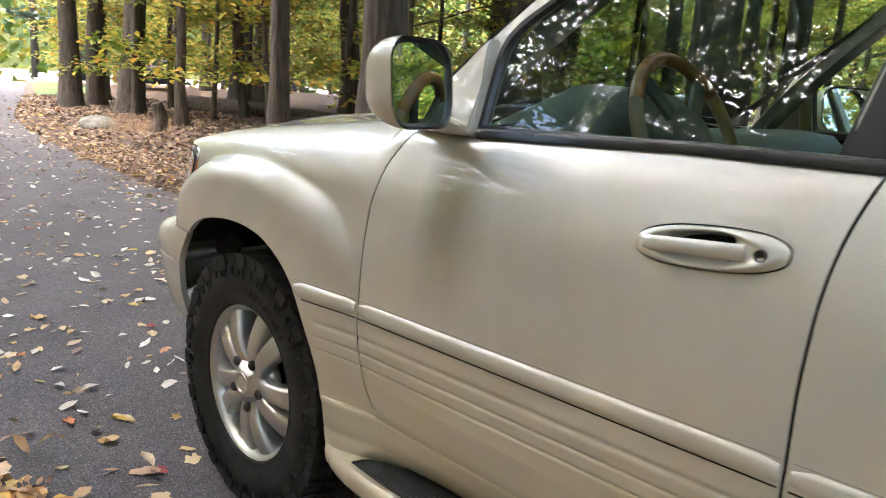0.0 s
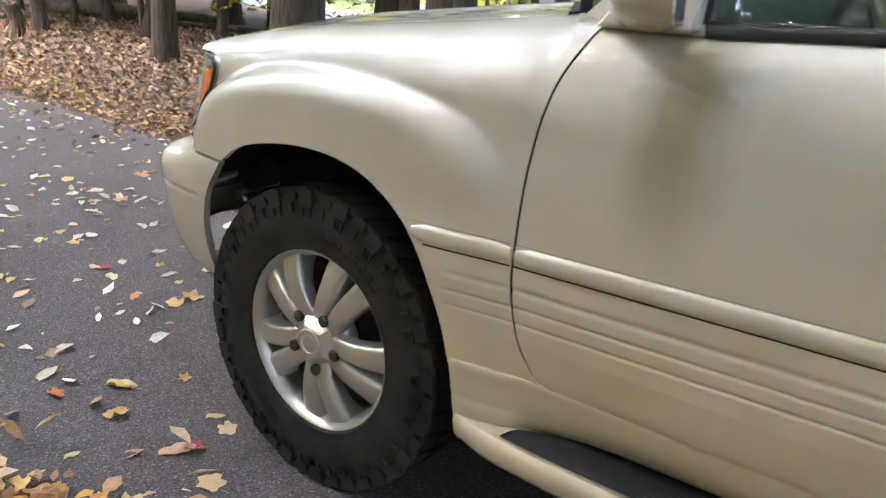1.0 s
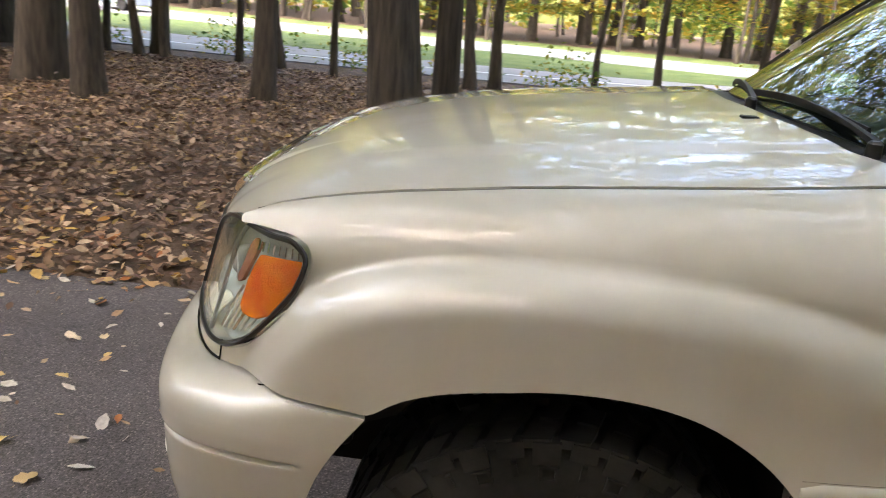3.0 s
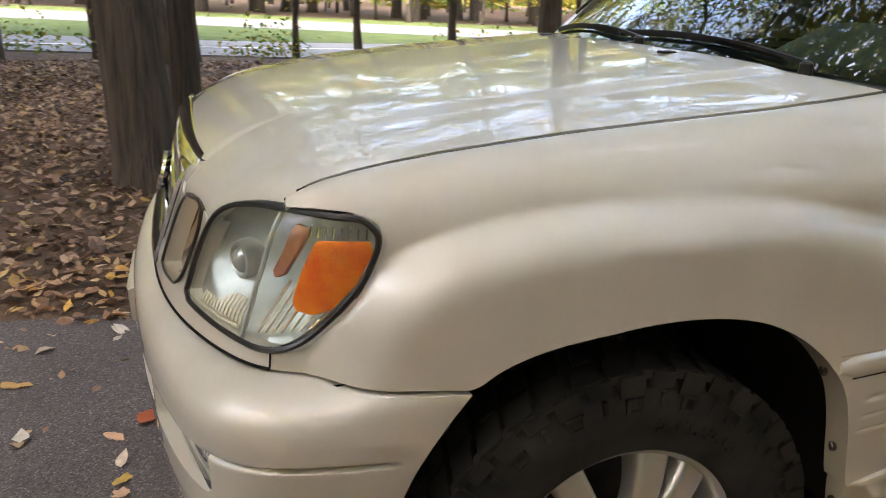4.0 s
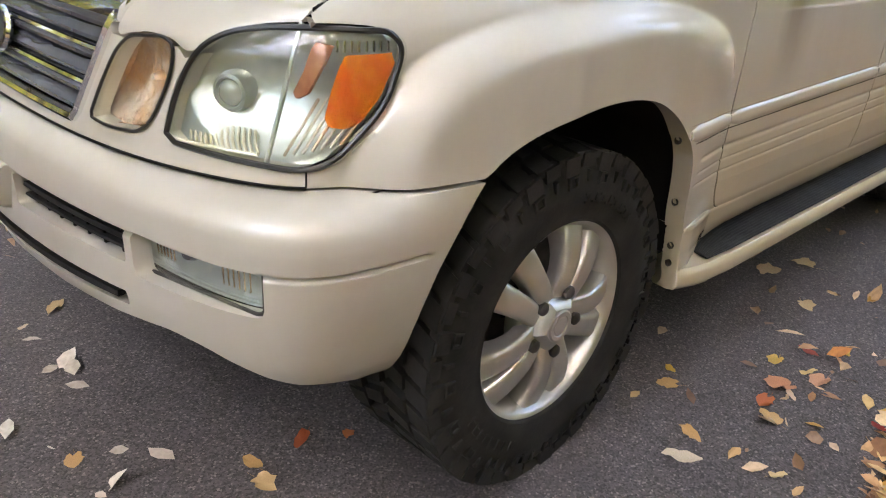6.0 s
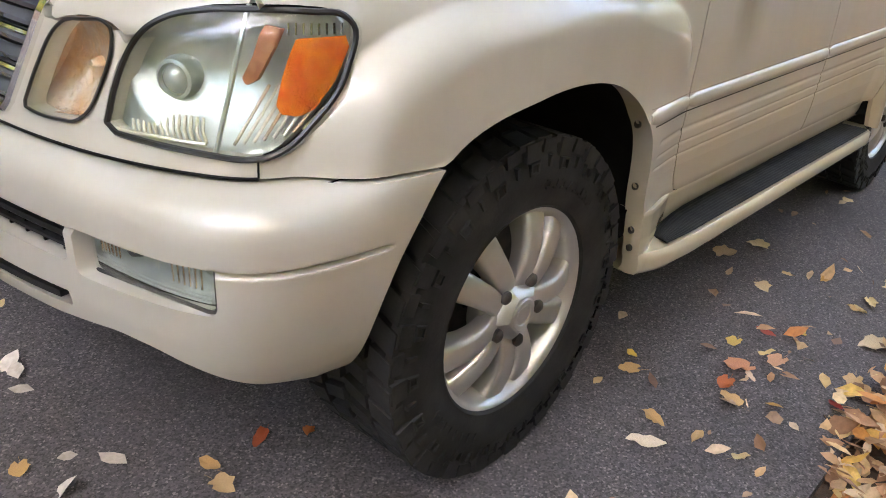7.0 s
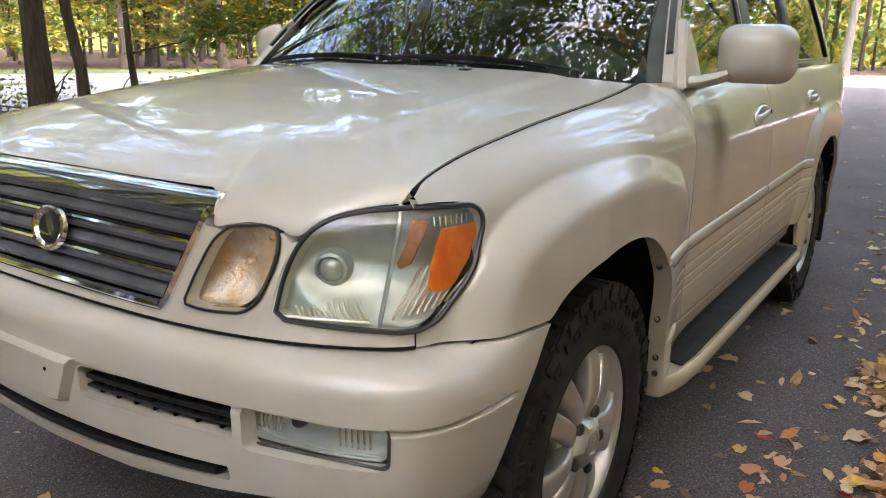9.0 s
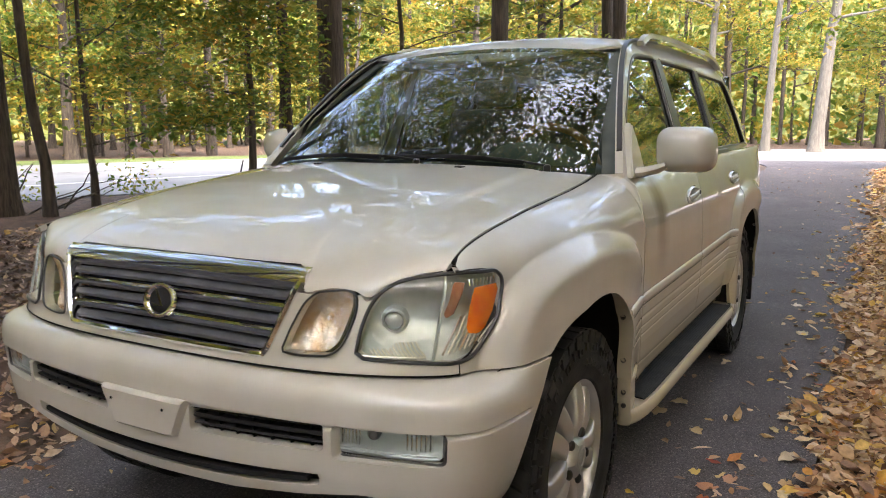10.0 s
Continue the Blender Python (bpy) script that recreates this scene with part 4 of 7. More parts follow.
def build_belt_strip(door, x0, x1):
    xs = np.linspace(x0, x1, 26)
    path = [(x, -(0.848), belt_z(x) + 0.006) for x in xs]
    sec = [(-0.014, -0.009), (0.009, -0.009), (0.009, 0.003), (0.004, 0.010), (-0.014, 0.011)]
    part("belt_strip", sweep("belt_strip", path, sec, TRIM), door, "black rubber window strip")


def build_nose():
    # header panel between bonnet and bumper, with openings for grille and lamps
    g_open = pz((-0.69, 0.444, 1.026), (-0.69, -0.444, 1.026), (-0.735, -0.362, 0.826), (-0.735, 0.362, 0.826))
    tl = curve_through([(-0.736, -0.413, 0.848), (-0.716, -0.433, 0.907), (-0.694, -0.465, 0.966), (-0.688, -0.484, 0.980), (-0.676, -0.520, 0.987), (-0.664, -0.567, 0.988), (-0.662, -0.581, 0.980), (-0.664, -0.584, 0.968), (-0.685, -0.576, 0.900), (-0.704, -0.556, 0.855), (-0.712, -0.538, 0.842), (-0.722, -0.500, 0.836), (-0.733, -0.440, 0.835), (-0.737, -0.416, 0.838)], 60)
    tl = pz(*[tuple(p) for p in tl])
    hl = curve_through([(-0.692, -0.598, 0.850), (-0.674, -0.603, 0.908), (-0.650, -0.622, 0.969), (-0.637, -0.636, 0.990), (-0.620, -0.660, 1.008), (-0.585, -0.705, 1.023), (-0.553, -0.752, 1.029), (-0.487, -0.821, 1.031), (-0.447, -0.843, 1.026), (-0.433, -0.848, 1.012), (-0.445, -0.852, 0.955), (-0.500, -0.843, 0.880), (-0.545, -0.828, 0.840), (-0.565, -0.815, 0.831), (-0.585, -0.800, 0.828), (-0.619, -0.756, 0.830), (-0.660, -0.680, 0.834), (-0.686, -0.615, 0.838)], 100)
    hl = pz(*[tuple(p) for p in hl])
    low = 0.7985
    edge = [(a, low) for a in np.linspace(-0.878, 0.878, 60)]
    top = pz((-0.588, -0.832, 0.84), (-0.580, -0.730, 1.026), (-0.615, -0.665, 1.008), (-0.640, -0.628, 0.980), (-0.655, -0.610, 0.966), (-0.650, -0.600, 0.964), (-0.650, -0.588, 0.976), (-0.656, -0.565, 0.987), (-0.663, -0.535, 0.988), (-0.672, -0.490, 0.980), (-0.685, -0.462, 0.975), (-0.690, -0.446, 0.977))
    outline = edge + top + flip(top)
    ph = np.linspace(-0.95, 0.95, 300)
    me = panel("header_panel", ph, np.linspace(0.79, 1.05, 52), lambda a, b: nose(a, b), outline, PAINT, holes=[g_open, tl, flip(tl), hl, flip(hl)], turn_in=(0.03, 0, 0))
    part("header_panel", me, suv, "painted panel around grille and lamps")
    def joint(pts):
        return [tuple(float(v) for v in nose(np.array(a), np.array(b), 0.0006)) for a, b in pts]
    part("bumper_joint", sweep("bumper_joint", joint([(a, 0.7990) for a in np.linspace(-0.874, 0.874, 70)]), ring(0.0026, 6), GAP), suv, "dark joint above the bumper")
    seam = sweep("fender_joint", joint([(0.874, z) for z in np.linspace(0.800, 0.833, 6)]), ring(0.0016, 6), GAP, up=(-1, 0, 0))
    mirrored(part("fender_joint", seam, suv, "dark joint beside the lamp"))
    # grille
    grille = part("grille", panel("grille_backing", np.linspace(-0.60, 0.60, 60), np.linspace(0.81, 1.04, 14), lambda a, b: nose(a, b, -0.045), g_open, GAP, turn_in=(0.01, 0, 0)), suv, "grey slatted radiator grille in a chrome frame")
    def gx(y, z, push=0.0):
        return (-(float(upper_front(np.array(y), np.array(z))) + push), y, z)
    def half_w(z):
        return np.interp(z, [0.82, 0.84, 1.035], [0.355, 0.372, 0.448])
    zs = [0.852, 0.882, 0.912, 0.942, 0.972, 0.998]
    for k, z in enumerate(zs):
        w = half_w(z) - 0.012
        path = [gx(y, z - 0.006 * (y / 0.4) ** 2, -0.018) for y in np.linspace(w, -w, 25)]
        part("slat", sweep("slat", path, [(-0.016, -0.010), (0.012, -0.012), (0.014, -0.004), (0.004, 0.008), (-0.018, 0.010)], GRILLE), grille, "grey grille slat")
        if k in (1, 3):
            pb = [gx(y, z + 0.007 - 0.006 * (y / 0.4) ** 2, -0.006) for y in np.linspace(w, -w, 25)]
            part("chrome_strip", sweep("chrome_strip", pb, ring(0.0055, 6), CHROME), grille, "thin chrome strip")
    # chrome frame: heavy top bar, slim sides and foot
    tops = [gx(y, 1.020 - 0.004 * (y / 0.4) ** 2, 0.006) for y in np.linspace(0.452, -0.452, 31)]
    part("frame_top", sweep("frame_top", tops, [(-0.03, -0.020), (0.006, -0.020), (0.012, -0.012), (0.006, 0.006), (-0.006, 0.016), (-0.03, 0.020)], CHROME), grille, "broad chrome bar")
    foot = [gx(y, 0.828 - 0.003 * (y / 0.4) ** 2, 0.004) for y in np.linspace(0.362, -0.362, 31)]
    part("frame_foot", sweep("frame_foot", foot, [(-0.02, -0.007), (0.004, -0.007), (0.008, 0.0), (0.004, 0.007), (-0.02, 0.007)], CHROME), grille)
    for s in (1, -1):
        side = [gx(s * float(half_w(z)), z, 0.004) for z in np.linspace(0.825, 1.032, 14)]
        part("frame_side", sweep("frame_side", side, [(-0.008, -0.02), (0.008, -0.02), (0.008, 0.004), (0.0, 0.009), (-0.008, 0.004)] if s > 0 else [(-0.008, -0.02), (0.008, -0.02), (0.008, 0.004), (0.0, 0.009), (-0.008, 0.004)], CHROME, up=(-1, 0, 0)), grille)
    at = Matrix.Translation(gx(0, 0.921, 0.008)) @ pose(0, 0, 0, -15, 0, -90) @ Matrix.Diagonal((1.14, 0.9, 0.90, 1))
    part("badge", lathe("badge", [(0.036, 0.0), (0.041, -0.008), (0.046, -0.010), (0.051, -0.008), (0.054, 0.0), (0.045, 0.01)], CHROME, 40), grille, "oval chrome badge with a plain dark centre", at)
    part("badge_field", lathe("badge_field", [(0.0, -0.001), (0.04, -0.001), (0.04, 0.012)], BLACK, 32), grille, "", at)
    part("badge_mark", sweep("badge_mark", [(-0.012, -0.004, 0.030), (0.012, -0.004, -0.016), (-0.022, -0.004, -0.014)], [(-0.004, -0.003), (0.004, -0.003), (0.004, 0.003), (-0.004, 0.003)], CHROME, up=(0, 1, 0)), grille, "", at)
    # lamps
    def lamp(name, outline, inner, label, ribs):
        lens = part(name, panel("lens", np.linspace(0.40, 1.10, 110), np.linspace(0.81, 1.05, 50), lambda a, b: nose(a, b, 0.004), outline, LENS, turn_in=(0.012, 0, 0)), suv, label)
        lens.visible_shadow = False
        c = np.array(outline).mean(0)
        def bowl(a, b):
            d = np.clip(np.hypot((a - c[0]) / 0.16, (b - c[1]) / 0.10), 0, 1)
            return nose(a, b, -0.022 - 0.055 * (1 - d * d))
        part("reflector", panel("reflector", np.linspace(0.40, 1.10, 110), np.linspace(0.81, 1.05, 50), bowl, outline, inner, turn_in=(-0.022, -0.006, 0)), lens)
        rim = [nose(np.array(a), np.array(b), 0.004) for a, b in outline]
        rim = [tuple(float(v) for v in p) for p in rim]
        part("seal", sweep("seal", rim + rim[:2], ring(0.0048 if ribs else 0.0030, 6), TRIM, up=(-0.9, -0.3, 0.3)), lens, "black rubber seal")
        return lens
    h = lamp("headlight", hl, REFLECTOR, "hazy clear headlight with an amber corner reflector", True)
    ctr = nose(math.atan2(0.685, 0.745), 0.915, -0.045)
    ctr = [float(v) for v in ctr]
    part("projector_ring", lathe("projector_ring", [(0.022, 0.0), (0.025, -0.005), (0.030, -0.003), (0.034, 0.012), (0.034, 0.04)], REFLECTOR, 28), h, "chrome projector ring", Matrix.Translation(ctr) @ pose(0, 0, 0, 0, 0, -65))
    part("projector_lens", lathe("projector_lens", [(0.0, -0.012), (0.011, -0.010), (0.019, -0.004), (0.023, 0.004)], PROJECTOR, 24), h, "dark glass projector lens", Matrix.Translation(ctr) @ pose(0, 0, 0, 0, 0, -65))
    div = [nose(np.array(a), np.array(b), -0.004) for a, b in zip(np.linspace(*[p[0] for p in pz((-0.627, -0.772, 0.83), (-0.556, -0.768, 1.034))], 12), np.linspace(0.828, 1.034, 12))]
    part("divider", sweep("divider", [tuple(float(v) for v in p) for p in div], ring(0.0042, 6), REFLECTOR, up=(-0.8, -0.5, 0)), h, "grey divider strip")
    amb = pz((-0.523, -0.831, 0.994), (-0.453, -0.850, 0.996), (-0.449, -0.854, 0.980), (-0.476, -0.853, 0.930), (-0.508, -0.848, 0.895), (-0.531, -0.843, 0.885), (-0.555, -0.834, 0.890), (-0.560, -0.830, 0.903), (-0.548, -0.830, 0.943), (-0.535, -0.831, 0.974))
    part("amber_reflector", panel("amber_reflector", np.linspace(0.8, 1.15, 60), np.linspace(0.87, 1.0, 40), lambda a, b: nose(a, b, -0.006), amb, AMBER, turn_in=(0.006, 0, 0)), h, "bright amber side reflector")
    red = pz((-0.554, -0.799, 1.008), (-0.538, -0.817, 1.004), (-0.552, -0.817, 0.98), (-0.577, -0.807, 0.934), (-0.589, -0.795, 0.925), (-0.590, -0.789, 0.935), (-0.575, -0.796, 0.966), (-0.563, -0.798, 0.997))
    part("amber_bulb", panel("amber_bulb", np.linspace(0.8, 1.0, 60), np.linspace(0.90, 1.02, 40), lambda a, b: nose(a, b, -0.02), red, AMBER_DARK, turn_in=(0.006, 0, 0)), h, "small amber bulb shield")
    def on_lamp(a, z, push):
        return tuple(float(v) for v in nose(np.array(a), np.array(z), push))
    p0, p1 = hl[0][0], pz((-0.619, -0.756, 0.83))[0][0]
    # fluted ledge under the projector
    for k in range(13):
        a = p0 + 0.03 + (p1 - p0 - 0.05) * k / 12
        part("lens_rib", sweep("lens_rib", [on_lamp(a + 0.012, 0.842, -0.010), on_lamp(a + 0.004, 0.852, -0.022), on_lamp(a, 0.866, -0.042)], ring(0.0026, 6), RIB, up=(-0.8, -0.5, 0)), h)
    ledge_line = [on_lamp(a, 0.841, -0.006) for a in np.linspace(p0 + 0.012, p1 - 0.008, 12)]
    part("lens_ledge", sweep("lens_ledge", ledge_line, ring(0.0028, 6), RIB), h, "bright ledge along the lamp's foot")
    # slanting flutes in the corner lamp
    for k in range(11):
        a0 = p1 + 0.030 + 0.0135 * k
        a1 = a0 + 0.050
        z0, z1 = 0.842 + 0.0030 * k, 0.930 + 0.0012 * k
        if k > 4:
            z1 -= 0.009 * (k - 4)
        fl = [on_lamp(a, z, -0.014) for a, z in zip(np.linspace(a0, a1, 6), np.linspace(z0, z1, 6))]
        part("lens_rib", sweep("lens_rib", fl, ring(0.0026, 6), RIB if k % 3 else AMBER_PALE, up=(-0.8, -0.5, 0)), h)
    for k in range(8):
        a0 = math.atan2(0.835 + 0.0025 * k, 0.640 - 0.012 * k)
        fl = [tuple(float(v) for v in nose(np.array(a0), np.array(z), -0.008)) for z in (0.998, 1.006, 1.014)]
        part("lens_rib", sweep("lens_rib", fl, ring(0.0018, 5), CHROME, up=(-0.8, -0.5, 0)), h)
    mirrored(h)
    t = lamp("turn_signal", tl, AMBER_PALE, "peach-tinted clear turn-signal lamp", False)
    c = [float(v) for v in nose(math.atan2(0.515, 0.785), 0.915, -0.05)]
    part("bulb", lathe("bulb", [(0.0, -0.010), (0.005, -0.009), (0.008, -0.003), (0.009, 0.012)], AMBER_PALE, 16), t, "amber bulb", Matrix.Translation(c) @ pose(0, 0, 0, 0, 0, -75))
    mirrored(t)


def build_bumper():
    def window(p0, p1, z0, z1, r=0.012, tilt=0.0):
        pts = [(a + (p0 + p1) / 2, b + (z0 + z1) / 2) for a, b in rounded(p1 - p0, z1 - z0, r, 5)]
        return [(a, z + tilt * (a - p0)) for a, z in pts]
    fog = window(0.586, 0.822, 0.604, 0.686, 0.014, 0.012)
    intake = window(0.172, 0.568, 0.612, 0.676, 0.010, 0.022)
    slot = [(math.atan2(-y, NOSE_C + 0.79 - 0.13 * y * y), z) for y, z in [(y, 0.560 - 0.016 * (1 - (y / 0.53) ** 2)) for y in np.linspace(0.53, -0.53, 30)] + [(y, 0.530 - 0.030 * (1 - (y / 0.53) ** 2)) for y in np.linspace(-0.53, 0.53, 30)]]
    def corner(x, z):
        w = float(bumper_side(np.array([x]), np.array([z]))[0]) + 0.006
        return (math.atan2(w, NOSE_C - x), z)
    edge = poly(curve_through([(1.160, 0.788), (1.123, 0.73), (1.092, 0.67), (1.068, 0.605), (1.048, 0.53), (1.030, 0.46), (1.012, 0.415)], 30))
    top_line = [(a, 0.7935) for a in np.linspace(-0.88, 0.88, 40)]
    top_side = [corner(-0.50, 0.791), corner(-0.40, 0.789)]
    bottom = [(a, float(np.interp(abs(a), [0, 0.3, 0.5, 0.6, 0.652, 0.72, 0.78, 0.82, 0.863, 0.926, 1.0], [0.468, 0.475, 0.497, 0.512, 0.520, 0.515, 0.497, 0.478, 0.460, 0.440, 0.412]))) for a in np.linspace(1.0, -1.0, 90)]
    def fold(q):
        # the rear edge turns in towards the wheel, the rest backwards
        if abs(q[1]) > 0.80 and q[0] > -0.50:
            return np.array([-0.004, -0.022 * np.sign(q[1]), 0.0])
        return np.array([0.035, 0.0, 0.0])
    outline = top_line + top_side + edge + bottom + flip(top_side + edge)
    ph = np.linspace(-1.22, 1.22, 330)
    zz = np.unique(np.concatenate([np.linspace(0.40, 0.66, 34), np.linspace(0.66, 0.70, 14), np.linspace(0.70, 0.81, 20)]))
    b = part("front_bumper", panel("front_bumper", ph, zz, lambda a, c: bumper(a, c), outline, PAINT, holes=[fog, flip(fog), intake, flip(intake), slot], turn_in=(0.035, 0, 0, fold)), suv, "painted front bumper with fog lamps and air slots")
    for name, o, depth, mat in (("air_intake", intake, -0.05, GAP), ("air_intake", flip(intake), -0.05, GAP), ("lower_slot", slot, -0.035, GAP)):
        a = np.array(o)
        part(name, panel(name, np.linspace(a[:, 0].min() - 0.02, a[:, 0].max() + 0.02, 60), np.linspace(a[:, 1].min() - 0.02, a[:, 1].max() + 0.02, 10), lambda p, c: bumper(p, c, depth), [(x * 1.0, y) for x, y in o], mat, turn_in=(0.01, 0, 0)), b, "dark air opening")
    for s in (1, -1):
        for z, h in ((0.628, 0.003), (0.648, 0.006), (0.668, 0.003)):
            pth = [tuple(float(v) for v in bumper(np.array(s * p), np.array(z + 0.022 * (p - 0.175)), -0.03)) for p in np.linspace(0.16, 0.585, 12)]
            part("intake_bar", sweep("intake_bar", pth, [(-0.014, -h), (0.010, -h), (0.014, -0.3 * h), (0.012, h), (-0.014, h)], BLACK), b, "black plastic intake bar")
        for p in np.linspace(0.21, 0.54, 7):
            pth = [tuple(float(v) for v in bumper(np.array(s * p), np.array(z), -0.034)) for z in np.linspace(0.615, 0.69, 4)]
            part("intake_rib", sweep("intake_rib", pth, [(-0.003, -0.010), (0.003, -0.010), (0.003, 0.008), (-0.003, 0.008)], GAP, up=(-1, 0, 0)), b)
    lip = [tuple(float(v) for v in bumper(np.array(-p), np.array(0.5145 + 0.03 * (p / 0.55) ** 2), -0.014)) for p in np.linspace(-0.53, 0.53, 40)]
    part("slot_bar", sweep("slot_bar", lip, [(-0.012, -0.007), (0.010, -0.007), (0.012, 0.0), (0.010, 0.005), (-0.012, 0.005)], BLACK), b, "black strip in the lower slot")
    def fog_deep(a):
        # the lens stands deep at its inner end and flush at its outer one
        return -0.012 - 0.022 * np.clip((0.822 - a) / 0.236, 0, 1)
    lens = part("fog_lamp", panel("fog_lens", np.linspace(0.5, 1.0, 60), np.linspace(0.595, 0.70, 24), lambda a, c: bumper(a, c, fog_deep(a)), fog, LENS, turn_in=(0.012, 0, 0)), suv, "clear rectangular fog lamp")
    lens.visible_shadow = False
    cf = np.array(fog).mean(0)
    def bowl(a, c):
        d = np.clip(np.hypot((a - cf[0]) / 0.12, (c - cf[1]) / 0.034), 0, 1)
        return bumper(a, c, fog_deep(a) - 0.022 - 0.045 * (1 - d * d))
    refl = panel("fog_reflector", np.linspace(0.5, 1.0, 60), np.linspace(0.595, 0.70, 24), bowl, fog, FOG_BOWL, turn_in=(0.012, 0, 0))
    o = part("fog_reflector", refl, lens)
    fc = [float(v) for v in bumper(np.array(cf[0] - 0.02), np.array(cf[1] + 0.012), -0.055)]
    part("fog_bulb", lathe("fog_bulb", [(0.0, -0.016), (0.010, -0.012), (0.016, 0.0), (0.018, 0.02)], STEEL, 16), lens, "", Matrix.Translation(fc) @ pose(0, 0, 0, 0, 0, -65))
    # flutes at both ends of the lamp and a ledge along its foot
    for p in [0.612 + 0.008 * k for k in range(6)] + [0.752 + 0.009 * k for k in range(6)]:
        rib = [tuple(float(v) for v in bumper(np.array(p), np.array(z), float(fog_deep(p)) - 0.018)) for z in np.linspace(0.632, 0.676, 5)]
        part("fog_rib", sweep("fog_rib", rib, ring(0.0022, 6), CHROME, up=(-1, 0, 0)), lens)
    for z in (0.618, 0.625):
        rib = [tuple(float(v) for v in bumper(np.array(p), np.array(z), float(fog_deep(p)) - 0.008)) for p in np.linspace(0.60, 0.81, 10)]
        part("fog_rib", sweep("fog_rib", rib, ring(0.0018, 6), REFLECTOR), lens)
    bez = [tuple(float(v) for v in bumper(np.array(a), np.array(z), float(fog_deep(a)) + 0.002)) for a, z in fog]
    part("fog_bezel", sweep("fog_bezel", bez + bez[:2], ring(0.0042, 6), STEEL, up=(-0.9, -0.3, 0.3)), lens, "dark bezel")
    mirrored(lens)
    for s in (1, -1):
        plate = [(-0.43, 0.735), (-0.31, 0.785), (-0.25, 0.755), (-0.28, 0.715), (-0.33, 0.695), (-0.36, 0.668), (-0.385, 0.672), (-0.43, 0.700)]
        bm = bmesh.new()
        rim = [[bm.verts.new((x, -s * y, z)) for x, z in plate] for y in (0.775, 0.785)]
        bm.faces.new(rim[0])
        bm.faces.new(rim[1][::-1])
        for k in range(8):
            bm.faces.new((rim[0][k], rim[0][(k + 1) % 8], rim[1][(k + 1) % 8], rim[1][k]))
        part("bracket", from_bm("bracket", bm, BLACK, False), b, "black bracket behind the bumper's end")
        part("bracket_eye", lathe("bracket_eye", [(0.007, -0.006), (0.012, -0.009), (0.016, -0.006), (0.016, 0.006), (0.007, 0.006), (0.007, -0.006)], BLACK, 20), b, "", Matrix.Translation((-0.372, -s * 0.785, 0.662)))
    # blank plate mount in the middle
    verts = []
    prof = [(-0.155, 0.0), (-0.145, 0.022), (-0.12, 0.026), (0.12, 0.026), (0.145, 0.022), (0.155, 0.0)]
    rows = [(0.694, -0.03), (0.691, 0.6), (0.684, 1.0), (0.598, 1.0), (0.588, 0.6), (0.584, -0.03)]
    for z, k in rows:
        for y, d in prof:
            verts.append((-(float(bumper_front(np.array(y), np.array(0.66))) + 0.010 + d * k), y * float(np.interp(z, [0.585, 0.69], [0.72, 1.06])), z))
    faces = [(r * 6 + c, r * 6 + c + 1, (r + 1) * 6 + c + 1, (r + 1) * 6 + c) for r in range(5) for c in range(5)]
    bm = bmesh.new()
    vs = [bm.verts.new(v) for v in verts]
    for f in faces:
        bm.faces.new([vs[k] for k in f])
    mount = part("plate_mount", from_bm("plate_mount", bm, PAINT), b, "blank plate mount with screw holes")
    for y in (-0.095, 0.100):
        part("screw_hole", lathe("screw_hole", [(0.0, 0.002), (0.003, 0.002), (0.0035, -0.001), (0.0045, 0.0)], GAP, 12), b, "", Matrix.Translation((-0.8405, y, 0.664)) @ pose(0, 0, 0, 0, 0, -90))


